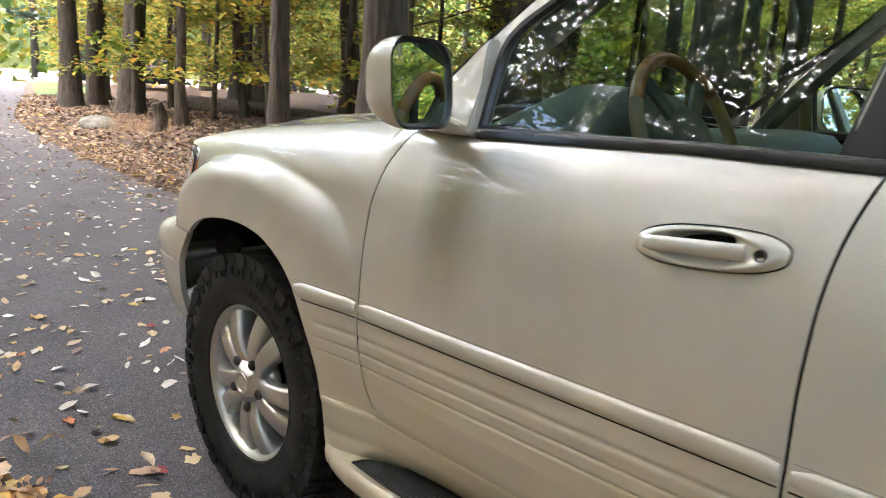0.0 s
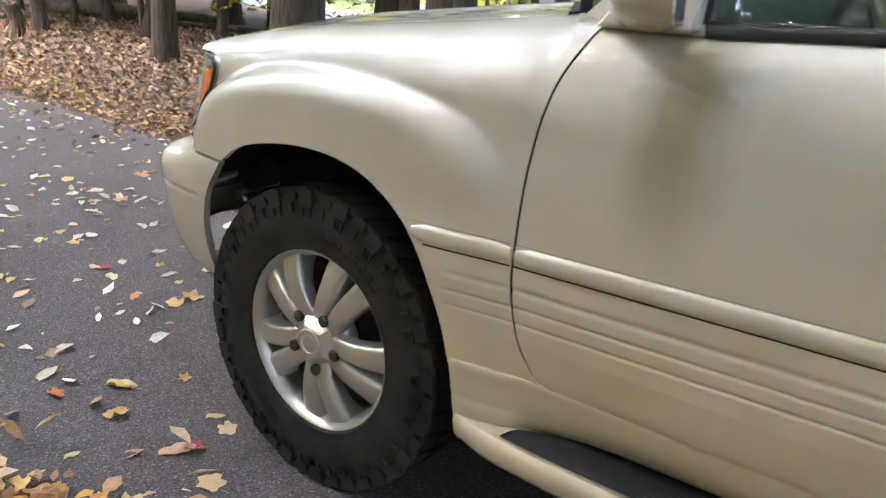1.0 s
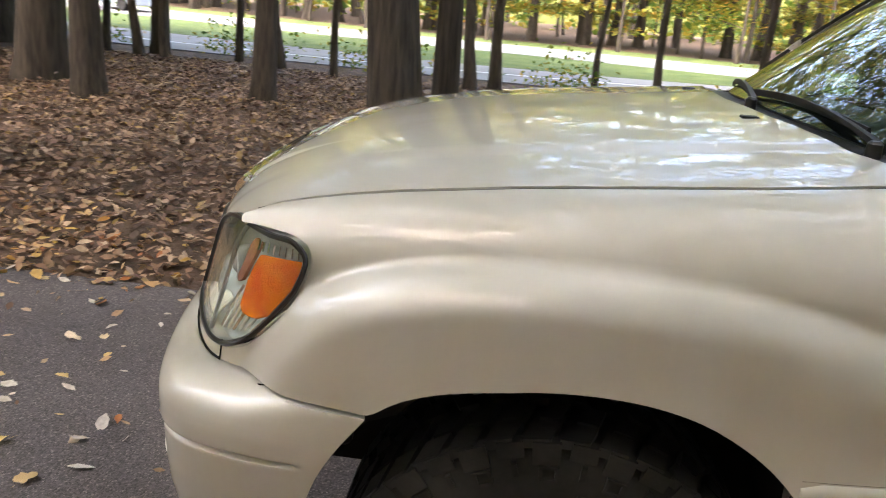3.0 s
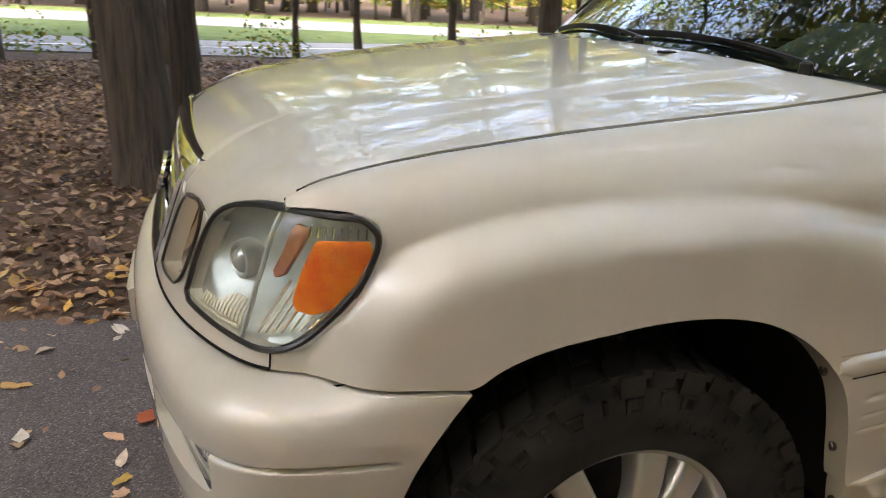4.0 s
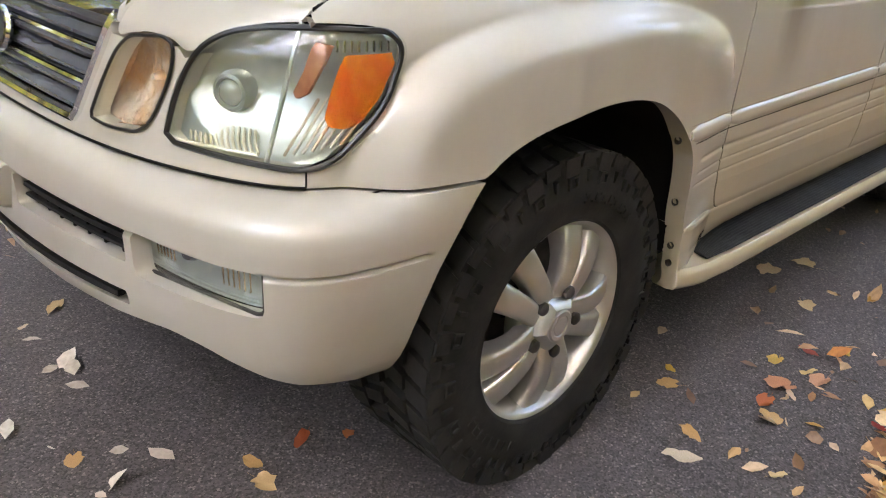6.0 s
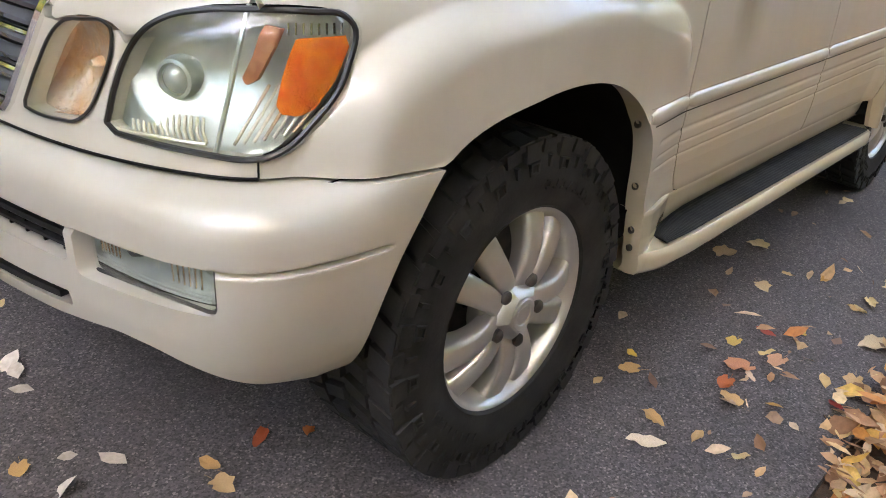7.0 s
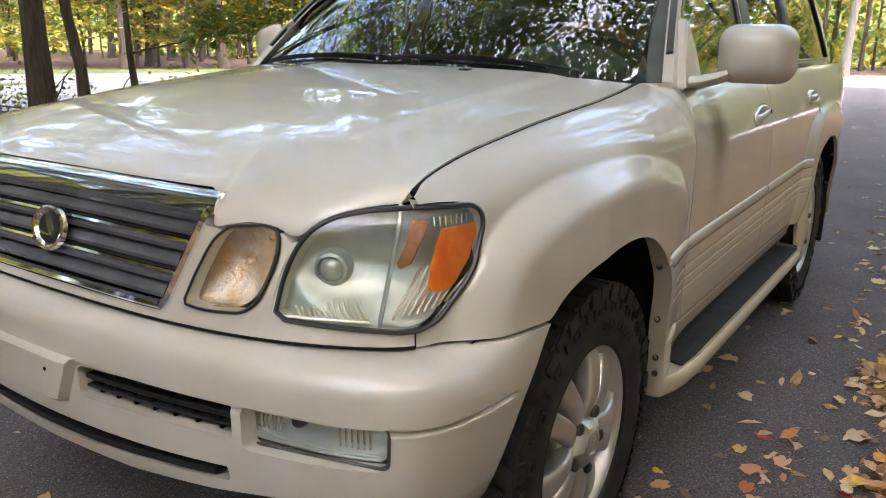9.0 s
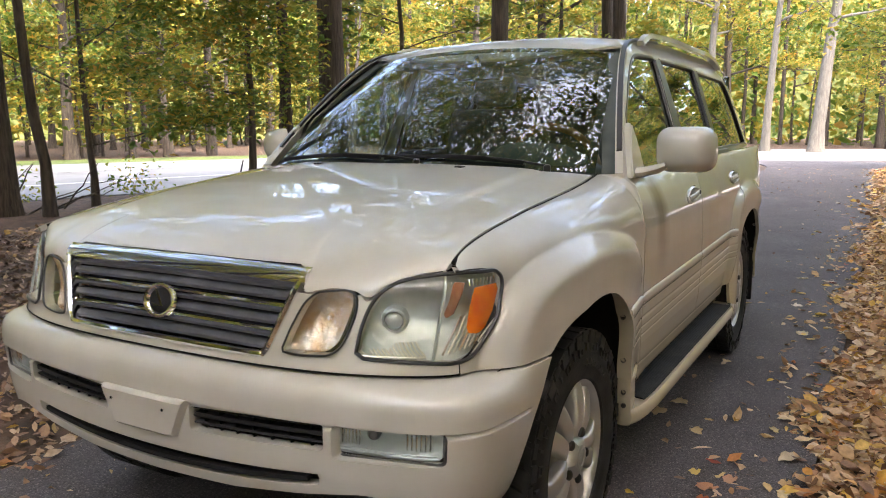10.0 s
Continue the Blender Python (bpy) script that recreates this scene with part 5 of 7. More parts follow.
def build_cabin():
    # windscreen and its frame
    def screen(u, v, push=0.0):
        """u across (-1 to 1), v up (0 to 1)."""
        bx, tx = 0.445 + 0.125 * np.abs(u) ** 2.2, 1.115 + 0.115 * np.abs(u) ** 2.2
        bz, tz = 1.235 - 0.025 * u * u, 1.725 - 0.030 * u * u
        by, ty = 0.745 * u, 0.620 * u
        bow = 0.035 * np.sin(np.pi * v)
        return bx + (tx - bx) * v - bow * 0.45 - push * 0.5, by + (ty - by) * v, bz + (tz - bz) * v + bow * 0.5 + push * 0.8
    U, V = np.linspace(-1, 1, 40), np.linspace(0, 1, 24)
    w = part("windscreen", panel("windscreen", U, V, lambda a, b: screen(a, b), [(-1, 0), (1, 0), (1, 1), (-1, 1)], SCREEN, turn_in=(0.004, 0, -0.004)), suv, "windscreen reflecting sky through the branches")
    w.visible_shadow = False
    band = [(-1, 0), (1, 0), (1, 1), (-1, 1)]
    part("screen_border", panel("screen_border", np.linspace(-1, 1, 120), np.linspace(0, 1, 60), lambda a, b: screen(a, b, -0.004), band, TRIM, holes=[[(x * 0.955, 0.035 + 0.935 * (y + 1) / 2) for x, y in rounded(2, 2, 0.10, 4)]], turn_in=(0.002, 0, -0.002)), w, "black screen border")
    # scuttle below the glass
    cowl = [(0.445 + 0.125 * abs(u) ** 2.2 - 0.02, 0.75 * u, 1.226 - 0.027 * u * u) for u in np.linspace(-1, 1, 30)]
    part("cowl", sweep("cowl", cowl, [(-0.05, -0.006), (-0.05, -0.02), (0.09, -0.035), (0.088, -0.012), (0.03, 0.002), (-0.02, 0.004)], BLACK, up=(0, 0, 1)), suv, "black scuttle panel")
    # wipers
    def on_glass(y, v, push):
        return tuple(float(c) for c in screen(np.array(y / 0.745), np.array(v), push))
    for yp, ye, y0, y1 in ((-0.60, -0.25, -0.50, 0.08), (-0.10, 0.31, 0.10, 0.68)):
        blade = [on_glass(y, 0.022 + 0.020 * math.sin(math.pi * k / 9), 0.012) for k, y in enumerate(np.linspace(y0, y1, 10))]
        wp = part("wiper", sweep("wiper", blade, [(-0.004, -0.008), (0.004, -0.008), (0.005, 0.002), (0.002, 0.008), (-0.002, 0.008), (-0.005, 0.002)], BLACK), suv, "black windscreen wiper")
        pv = on_glass(yp, 0.0, 0.02)
        tip = on_glass(ye, 0.043, 0.018)
        root = Vector((pv[0] - 0.030, pv[1], pv[2] + 0.002))
        arm = [root.lerp(Vector(tip), k / 13) + Vector((0, 0, 0.006 * math.sin(math.pi * k / 13))) for k in range(14)]
        part("wiper_arm", sweep("wiper_arm", arm, [(-0.008, -0.004), (0.008, -0.004), (0.006, 0.004), (-0.006, 0.004)], BLACK, scale=np.linspace(1.1, 0.6, 14)), wp)
        part("wiper_pivot", lathe("wiper_pivot", [(0.0, 0.010), (0.008, 0.009), (0.013, 0.004), (0.014, -0.02)], TRIM, 16, axis="z"), wp, "", Matrix.Translation((pv[0] - 0.035, pv[1], pv[2] - 0.002)))
    # pillars, roof
    def glass_y(x, z):
        t = np.clip((z - 1.2) / 0.5, 0, 1.1)
        return 0.842 - 0.155 * t - 0.02 * t * t - 0.05 * (np.clip(x - 3.0, 0, 1) / 0.8) ** 2
    def upper(x, z):
        return x, -glass_y(x, z), z
    win_f = curve_through([(0.822, 1.206), (0.818, 1.30), (0.822, 1.378), (0.93, 1.476), (1.06, 1.575), (1.20, 1.655), (1.27, 1.678), (1.34, 1.686)], 30)
    w1 = poly(win_f, [(1.56, 1.690), (1.61, 1.680), (1.525, 1.222)])
    w2 = poly([(1.685, 1.238), (1.70, 1.690), (2.40, 1.692), (2.44, 1.68), (2.40, 1.50), (2.36, 1.252)])
    w3 = poly([(2.46, 1.255), (2.52, 1.68), (3.30, 1.672), (3.42, 1.62), (3.50, 1.45), (3.55, 1.275), (3.50, 1.262)])
    roof_line = curve_through([(0.60, 1.205), (0.70, 1.312), (0.80, 1.408), (0.95, 1.538), (1.12, 1.662), (1.20, 1.705), (1.32, 1.742), (1.6, 1.765), (2.4, 1.775), (3.3, 1.755), (3.62, 1.715), (3.74, 1.60), (3.86, 1.25)], 70)
    frame_out = poly(roof_line, [(3.0, belt_z(3.0) - 0.004), (1.6, belt_z(1.6) - 0.004), (0.70, 1.186)])
    xs = np.linspace(0.58, 3.9, 260)
    fr = part("side_frame", panel("side_frame", xs, np.linspace(1.17, 1.80, 64), lambda x, z: (x, -(glass_y(x, z) - 0.02 * step(z, 1.68, 1.78)), z), frame_out, PAINT, holes=[w1, w2, w3], turn_in=(0, 0.03, 0)), suv, "painted pillars and window frames")
    for nm, o, mt, lb in (("front_window", w1, GLASS, "front side window"), ("rear_window", w2, GLASS_DARK, "tinted rear side window"), ("quarter_window", w3, GLASS_DARK, "tinted quarter window")):
        a = np.array(o)
        g = part(nm, panel(nm, np.linspace(a[:, 0].min() - 0.02, a[:, 0].max() + 0.02, 50), np.linspace(1.19, 1.71, 30), lambda x, z: (x, -(glass_y(x, z) - 0.014), z), o, mt, turn_in=(0, 0.004, 0)), fr, lb)
        g.visible_shadow = False
        rim = [(x, -(float(glass_y(x, z)) - 0.008), z) for x, z in o]
        part("window_seal", sweep("window_seal", rim + rim[:2], ring(0.011, 6), TRIM, up=(0, -1, 0.2)), fr, "black window seal")
    part("pillar_trim", panel("pillar_trim", np.linspace(1.51, 1.72, 20), np.linspace(1.21, 1.71, 26), lambda x, z: (x, -(glass_y(x, z) + 0.003), z), poly([(1.530, 1.226), (1.682, 1.228), (1.70, 1.69), (1.612, 1.685)]), TRIM, turn_in=(0, 0.01, 0)), fr, "black door pillar")
    part("pillar_trim", panel("pillar_trim", np.linspace(2.34, 2.56, 14), np.linspace(1.21, 1.71, 20), lambda x, z: (x, -(glass_y(x, z) + 0.003), z), poly([(2.362, 1.25), (2.458, 1.25), (2.518, 1.685), (2.44, 1.685)]), TRIM, turn_in=(0, 0.01, 0)), fr, "black door pillar")
    mirrored(fr)
    def roof(x, y):
        edge = np.interp(x, roof_line[:, 0], roof_line[:, 1])
        front = 0.03 * step(x, 1.05, 1.6)
        return x, y, edge - 0.003 + (0.02 + front) * (1 - (np.abs(y) / 0.68) ** 2.4)
    rl = [(x, -(float(glass_y(np.array(x), np.array(z))) - 0.018)) for x, z in roof_line if z > 1.700]
    fl = [(1.115 + 0.115 * abs(u) ** 2.2, 0.62 * u) for u in np.linspace(0.98, -0.98, 20)]
    part("roof", panel("roof", np.linspace(1.08, 3.75, 70), np.linspace(-0.74, 0.74, 40), roof, poly(fl, rl, [(x, -y) for x, y in reversed(rl)]), PAINT, turn_in=(0, 0, -0.01)), suv, "painted roof")
    part("headliner", panel("headliner", np.linspace(1.08, 3.75, 20), np.linspace(-0.74, 0.74, 12), lambda x, y: (x, y, roof(x, y)[2] - 0.04), poly(fl, rl, [(x, -y) for x, y in reversed(rl)]), CABIN, turn_in=(0, 0, 0.004)), suv)
    for s in (1, -1):
        p = curve_through([(1.42, -s * 0.655, 1.745), (1.52, -s * 0.652, 1.782), (1.70, -s * 0.65, 1.796), (2.4, -s * 0.65, 1.805), (3.1, -s * 0.645, 1.79), (3.32, -s * 0.64, 1.755)], 30)
        part("roof_rail", sweep("roof_rail", p, [(-0.018, -0.012), (0.018, -0.012), (0.014, 0.012), (-0.014, 0.012)], PAINT), suv, "low roof rail")
        pl = [(x, -s * (float(glass_y(np.array(x), np.array(z))) - 0.012), z + 0.004) for x, z in roof_line[2:26]]
        part("pillar_strip", sweep("pillar_strip", pl, [(-0.012, -0.008), (0.008, -0.008), (0.008, 0.006), (-0.012, 0.006)], TRIM), suv, "black windscreen edge strip")
        pi = [(x + 0.045, -s * (float(glass_y(np.array(x), np.array(z))) - 0.062), z - 0.02) for x, z in roof_line[0:28]]
        part("pillar_lining", sweep("pillar_lining", pi, [(-0.03, -0.022), (0.03, -0.022), (0.03, 0.018), (-0.03, 0.018)], CABIN), suv, "grey-green pillar lining")
    # interior
    dash = [(0.60, 1.10, 0.95), (0.66, 1.16, 1.195), (0.80, 1.22, 1.215), (0.92, 1.20, 1.205), (0.985, 1.12, 1.15), (1.0, 1.0, 0.95)]
    n = 20
    verts, faces = [], []
    for k, y in enumerate(np.linspace(-0.74, 0.74, n)):
        hump = 0.10 * math.exp(-(((y + 0.40) / 0.21) ** 4))
        for j, (x, _, z) in enumerate(dash):
            verts.append((x + (0.02 if j > 2 else 0) * math.cos(y * 2), y, z + hump * (0.2, 0.5, 1, 1, 0.8, 0)[j]))
    for k in range(n - 1):
        for j in range(5):
            faces.append((k * 6 + j, (k + 1) * 6 + j, (k + 1) * 6 + j + 1, k * 6 + j + 1))
    part("dashboard", raw("dashboard", verts, faces, CABIN), suv, "grey-green dashboard")
    wheel_m = Matrix.Translation((1.05, -0.41, 1.205)) @ pose(0, 0, 0, 0, 65, 0)
    rimp = [(0.19 * math.cos(a), 0.19 * math.sin(a), 0) for a in np.linspace(0, 2 * math.pi, 41)]
    sw = part("steering_wheel", sweep("steering_wheel", rimp, ring(0.016, 8), TAN, up=(0, 0, 1), caps=False), suv, "steering wheel with a tan leather rim", wheel_m)
    part("rim_inlay", sweep("rim_inlay", rimp[14:28], ring(0.0175, 8), WOOD, up=(0, 0, 1)), sw, "polished wood inlay")
    part("wheel_hub", lathe("wheel_hub", [(0.0, 0.03), (0.05, 0.028), (0.075, 0.01), (0.08, -0.03), (0.03, -0.16)], CABIN, 20, axis="z"), sw)
    for a in (0, 140, 220):
        part("spoke", sweep("spoke", [(0.06 * math.cos(radians(a)), 0.06 * math.sin(radians(a)), 0.0), (0.185 * math.cos(radians(a)), 0.185 * math.sin(radians(a)), 0)], [(-0.018, -0.006), (0.018, -0.006), (0.018, 0.006), (-0.018, 0.006)], CABIN), sw)
    for y in (-0.38, 0.38):
        seat = part("front_seat", box("front_seat", (1.35, y - 0.25, 0.72), (1.90, y + 0.25, 0.92), CABIN, 0.06, 4), suv, "grey-green leather front seat")
        part("backrest", box("backrest", (-0.07, -0.25, 0.0), (0.07, 0.25, 0.66), CABIN, 0.06, 4), seat, "", pose(1.86, y, 0.84, 0, 16, 0))
        part("headrest", box("headrest", (-0.05, -0.13, 0.0), (0.05, 0.13, 0.17), CABIN, 0.045, 4), seat, "", pose(2.06, y, 1.50, 0, 12, 0))
    part("rear_seat", box("rear_seat", (2.55, -0.66, 0.75), (2.75, 0.66, 1.45), CABIN, 0.06, 4), suv)
    part("rear_view_mirror", box("rear_view_mirror", (1.10, -0.12, 1.585), (1.135, 0.12, 1.65), TRIM, 0.015, 3), suv)
    part("screen_stalk", sweep("screen_stalk", [(1.13, 0, 1.63), (1.09, 0, 1.69)], ring(0.012, 8), TRIM), suv)


def build_mirrors():
    verts, faces = [], []
    nx, nr = 12, 28
    # sections from the glass (x high) to the nose of the shell (x low)
    for i in range(nx):
        t = i / (nx - 1)
        k = math.sqrt(max(0.0, 1 - (t * 0.985) ** 2.4))
        for (a, b) in rounded(0.205 * (0.35 + 0.65 * k) if i else 0.205, 0.168 * (0.30 + 0.70 * k) if i else 0.168, 0.052 * (0.4 + 0.6 * k), 6):
            verts.append((0.832 - 0.105 * t + (0.28 * a - 0.12 * b) * (1 - 0.7 * t), -1.010 - a, 1.290 + b))
    m = len(rounded(0.2, 0.2, 0.05, 6))
    for i in range(nx - 1):
        for j in range(m):
            faces.append((i * m + j, i * m + (j + 1) % m, (i + 1) * m + (j + 1) % m, (i + 1) * m + j))
    faces.append(tuple((nx - 1) * m + j for j in range(m)))
    bm = bmesh.new()
    vs = [bm.verts.new(v) for v in verts]
    for f in faces:
        bm.faces.new([vs[k] for k in f])
    mir = part("door_mirror", from_bm("door_mirror", bm, PAINT, angle=60), suv, "painted door mirror reflecting the woods")
    gl = [(0.832 + 0.28 * a - 0.12 * b - 0.008, -1.010 - a, 1.290 + b) for a, b in rounded(0.182, 0.146, 0.042, 6)]
    bez = [(0.832 + 0.28 * a - 0.12 * b, -1.010 - a, 1.290 + b) for a, b in rounded(0.194, 0.157, 0.048, 6)]
    n = len(gl)
    part("mirror_glass", raw("mirror_glass", gl, [tuple(range(n))], MIRROR, smooth=False), mir, "mirror glass")
    part("mirror_bezel", raw("mirror_bezel", gl + bez + [(x - 0.05, y, z) for x, y, z in bez], [(k, (k + 1) % n, n + (k + 1) % n, n + k) for k in range(n)], TRIM, smooth=False), mir, "black inner bezel")
    # foot on the door corner
    arm = [(0.725, -0.845, 1.207), (0.735, -0.885, 1.212), (0.740, -0.925, 1.222), (0.745, -0.955, 1.235)]
    part("mirror_arm", sweep("mirror_arm", arm, [(0.055 * u, 0.020 * v) for u, v in ring(1.0, 12)], PAINT, up=(0, 0, 1), scale=(1.0, 0.95, 0.9, 0.7)), mir)
    sail = [(0.635, 1.190), (0.812, 1.192), (0.812, 1.30), (0.802, 1.392), (0.770, 1.365), (0.690, 1.265)]
    bm = bmesh.new()
    out = [bm.verts.new((x, -(0.868 - 0.30 * (z - 1.19)), z)) for x, z in sail]
    inn = [bm.verts.new((x, -(0.83 - 0.30 * (z - 1.19)), z)) for x, z in sail]
    bm.faces.new(out)
    bm.faces.new(inn[::-1])
    for k in range(6):
        bm.faces.new((out[k], inn[k], inn[(k + 1) % 6], out[(k + 1) % 6]))
    bmesh.ops.bevel(bm, geom=bm.edges[:], offset=0.006, segments=2, affect="EDGES")
    part("mirror_foot", from_bm("mirror_foot", bm, PAINT), mir)
    # the passenger's mirror is folded back a little
    far = mirrored(mir)
    far.matrix_basis = Matrix.Translation((0.74, 0.86, 0)) @ pose(0, 0, 0, 0, 0, -26) @ Matrix.Translation((-0.74, -0.86, 0)) @ Matrix.Diagonal((1, -1, 1, 1))


def build_steps():
    """The sill below the doors, which sweeps out into a step with a black tread let into it."""
    zt = 0.390
    def ridge(x):
        return lin(x, [0.44, 0.48, 0.55, 0.63, 1.0], [0.938, 0.940, 0.927, 0.907, 0.905])
    def inner(x):
        return lin(x, [0.44, 0.50, 0.56, 0.60, 0.65, 0.72, 0.80, 1.0], [0.936, 0.931, 0.913, 0.892, 0.868, 0.846, 0.828, 0.820])
    def outer(x):
        return lin(x, [0.44, 0.47, 0.52, 0.58, 0.70], [0.940, 0.950, 0.961, 0.969, 0.976]) - 0.05 * step(x, 2.32, 2.42)
    xs = np.concatenate([np.linspace(0.434, 0.80, 40), np.linspace(0.83, 2.42, 40)])
    rows = []
    for x in xs:
        x = np.array(x)
        yr, yi, yo = float(ridge(x)), float(inner(x)), float(outer(x))
        flat = max(yi, yo - 0.020)
        sec = [(yr - 0.020, 0.517), (yr + 0.001, 0.514), (yr + 0.004, 0.508), (yr + 0.001, 0.499), (yr + 0.05 * (yi - yr), 0.470), (yr + 0.16 * (yi - yr), 0.442), (yr + 0.20 * (yi - yr) - 0.002, 0.436), (yr + 0.26 * (yi - yr), 0.430), (yr + 0.46 * (yi - yr), 0.411), (yr + 0.72 * (yi - yr), 0.399), (yi, zt + 0.003), (flat, zt), (max(yo - 0.011, flat), zt + 0.001), (yo - 0.003, zt - 0.007), (yo, zt - 0.020), (yo - 0.002, 0.346), (yo - 0.010, 0.333), (yo - 0.030, 0.329), (0.79, 0.340)]
        lean = 0.180 * (1 - float(step(x, 0.434, 0.60)))
        rows.append([(float(x) + lean * (0.512 - z), -y, z) for y, z in sec])
    m, n = len(rows[0]), len(rows)
    # the front end turns in as a flange beside the tyre
    rows = [[(x + 0.003, y + 0.048, z) for x, y, z in rows[0]]] + [[(x - 0.002, y + 0.003, z) for x, y, z in rows[0]]] + rows
    bm = bmesh.new()
    vs = [[bm.verts.new(v) for v in r] for r in rows]
    for r0, r1 in zip(vs, vs[1:]):
        for a, b, c, d in zip(r0, r0[1:], r1[1:], r1):
            bm.faces.new((a, b, c, d))
    bm.faces.new(vs[-1][::-1])
    st = part("side_step", from_bm("side_step", bm, PAINT, angle=50), suv, "dirty painted sill and side step with a black tread")
    # ribbed tread
    tv, tf = [], []
    tx = np.concatenate([np.linspace(0.583, 0.66, 14), np.linspace(0.68, 2.34, 70)])
    ribs = 12
    for x in tx:
        w0 = float(lin(np.array(x), [0.583, 0.590, 0.60, 0.65, 0.72, 0.80, 1.0], [0.944, 0.915, 0.900, 0.875, 0.853, 0.835, 0.827]))
        w1 = max(w0 + 0.001, float(outer(np.array(x))) - 0.0195)
        for r in range(ribs * 2 + 1):
            tv.append((float(x), -(w0 + (w1 - w0) * r / (ribs * 2)), zt + 0.0045 + (0.0018 if r % 2 else 0)))
    m = ribs * 2 + 1
    for i in range(len(tx) - 1):
        for j in range(m - 1):
            tf.append((i * m + j, i * m + j + 1, (i + 1) * m + j + 1, (i + 1) * m + j))
    part("tread", raw("tread", tv, tf, TYRE, smooth=False), st, "ribbed black rubber tread")
    mirrored(st)
    for s in (1, -1):
        part("mud_flap", box("mud_flap", (3.28, -s * 0.84 - 0.09, 0.24), (3.305, -s * 0.84 + 0.09, 0.62), BLACK, 0.008), suv, "black mud flap")


def build_wheels():
    # tyre: sidewall, shoulder and blocks
    R = WHEEL_R
    prof = [(0.228, -0.120), (0.235, -0.132), (0.240, -0.136), (0.246, -0.135), (0.262, -0.141), (0.300, -0.1445), (0.325, -0.1435), (0.328, -0.1415), (0.345, -0.1385), (0.362, -0.132), (0.370, -0.122), (0.373, -0.108), (0.374, 0.0), (0.373, 0.108), (0.362, 0.132), (0.30, 0.1445), (0.236, 0.134), (0.228, 0.12)]
    tyre = lathe("tyre", prof, TYRE, 72)
    bm = bmesh.new()
    def block(r0, r1, a0, a1, y0, y1, skew=0.0):
        pts = []
        for r in (r0, r1):
            for a, y in ((a0, y0), (a1, y0), (a1 + skew, y1), (a0 + skew, y1)):
                k = 0.0 if r == r0 else 0.06
                am = (a0 + a1) / 2
                pts.append(bm.verts.new((r * math.cos(a + (am - a) * k), y, r * math.sin(a + (am - a) * k))))
        for f in ((4, 5, 6, 7), (0, 1, 5, 4), (1, 2, 6, 5), (2, 3, 7, 6), (3, 0, 4, 7)):
            bm.faces.new([pts[q] for q in f])
    n = 40
    d = 2 * math.pi / n
    for k in range(n):
        a = d * k
        long = k % 2 == 0
        for s in (-1, 1):
            # shoulder lugs with deep voids between them, wrapping over onto the sidewall
            block(0.372, R, a + 0.05 * d, a + 0.86 * d, s * 0.076, s * (0.138 if long else 0.135), 0.05)
            block(0.346 if long else 0.356, R - 0.004, a + 0.07 * d, a + (0.86 if long else 0.82) * d, s * 0.118, s * (0.1435 if long else 0.1400))
            if long:
                # an outlined box on the sidewall below every second lug
                for r0, r1, a0, a1 in ((0.318, 0.322, 0.16, 0.62), (0.340, 0.344, 0.10, 0.68), (0.318, 0.344, 0.10, 0.20), (0.318, 0.344, 0.56, 0.68)):
                    block(r0, r1, a + a0 * d, a + a1 * d, s * 0.138, s * 0.1478)
            else:
                block(0.326, 0.350, a + 0.30 * d, a + 0.46 * d, s * 0.136, s * 0.1465)
        block(0.372, R, a + 0.05 * d, a + 0.66 * d, -0.066, -0.006, -0.05)
        block(0.372, R, a + 0.35 * d, a + 0.96 * d, 0.006, 0.066, 0.05)
    # raised lettering bars, too worn to read, and a rim guard
    for a0 in (0.75, 3.6):
        for k in range(8):
            a = a0 + 0.095 * k
            for s in (-1, 1):
                block(0.278, 0.300, a, a + 0.020, s * 0.139, s * 0.1462)
                block(0.278, 0.283, a, a + 0.060, s * 0.139, s * 0.1462)
                if k % 2:
                    block(0.295, 0.300, a, a + 0.060, s * 0.139, s * 0.1462)
    blocks = from_bm("tread_blocks", bm, TYRE, angle=30)
    rim = lathe("rim", [(0.180, 0.09), (0.205, 0.06), (0.208, -0.075), (0.214, -0.100), (0.222, -0.118), (0.229, -0.127), (0.236, -0.130), (0.239, -0.126), (0.238, -0.118), (0.230, -0.10), (0.212, 0.0), (0.212, 0.12)], ALLOY, 64, smooth_angle=30)
    def spoke(side):
        path = [(0.040, 0.0205, -0.106), (0.075, 0.0225, -0.117), (0.110, 0.0270, -0.121), (0.150, 0.0345, -0.116), (0.190, 0.0440, -0.102), (0.221, 0.0510, -0.086)]
        pts = curve_through([(r, h, side * o) for r, o, h in path], 15)
        sc = np.interp(np.linspace(0, 1, 15), [0, 0.25, 0.6, 0.85, 1.0], [0.80, 0.88, 1.02, 1.18, 1.34])
        sec = [(0.0285 * u, 0.015 * v) for u, v in [(-0.95, -2.2), (0.95, -2.2), (1.0, -0.4), (0.97, 0.35), (0.86, 0.78), (0.62, 0.98), (0.2, 1.02), (-0.2, 1.02), (-0.62, 0.98), (-0.86, 0.78), (-0.97, 0.35), (-1.0, -0.4)]]
        return sweep("spoke", pts, sec, ALLOY, up=(0, -1, 0), scale=sc, smooth_angle=60)
    wide, slim = spoke(1), spoke(-1)
    cap = lathe("hub_cap", [(0.0, -0.147), (0.024, -0.147), (0.026, -0.150), (0.034, -0.1505), (0.038, -0.147), (0.040, -0.130), (0.064, -0.108), (0.085, -0.098), (0.090, -0.09), (0.09, -0.06)], ALLOY, 40)
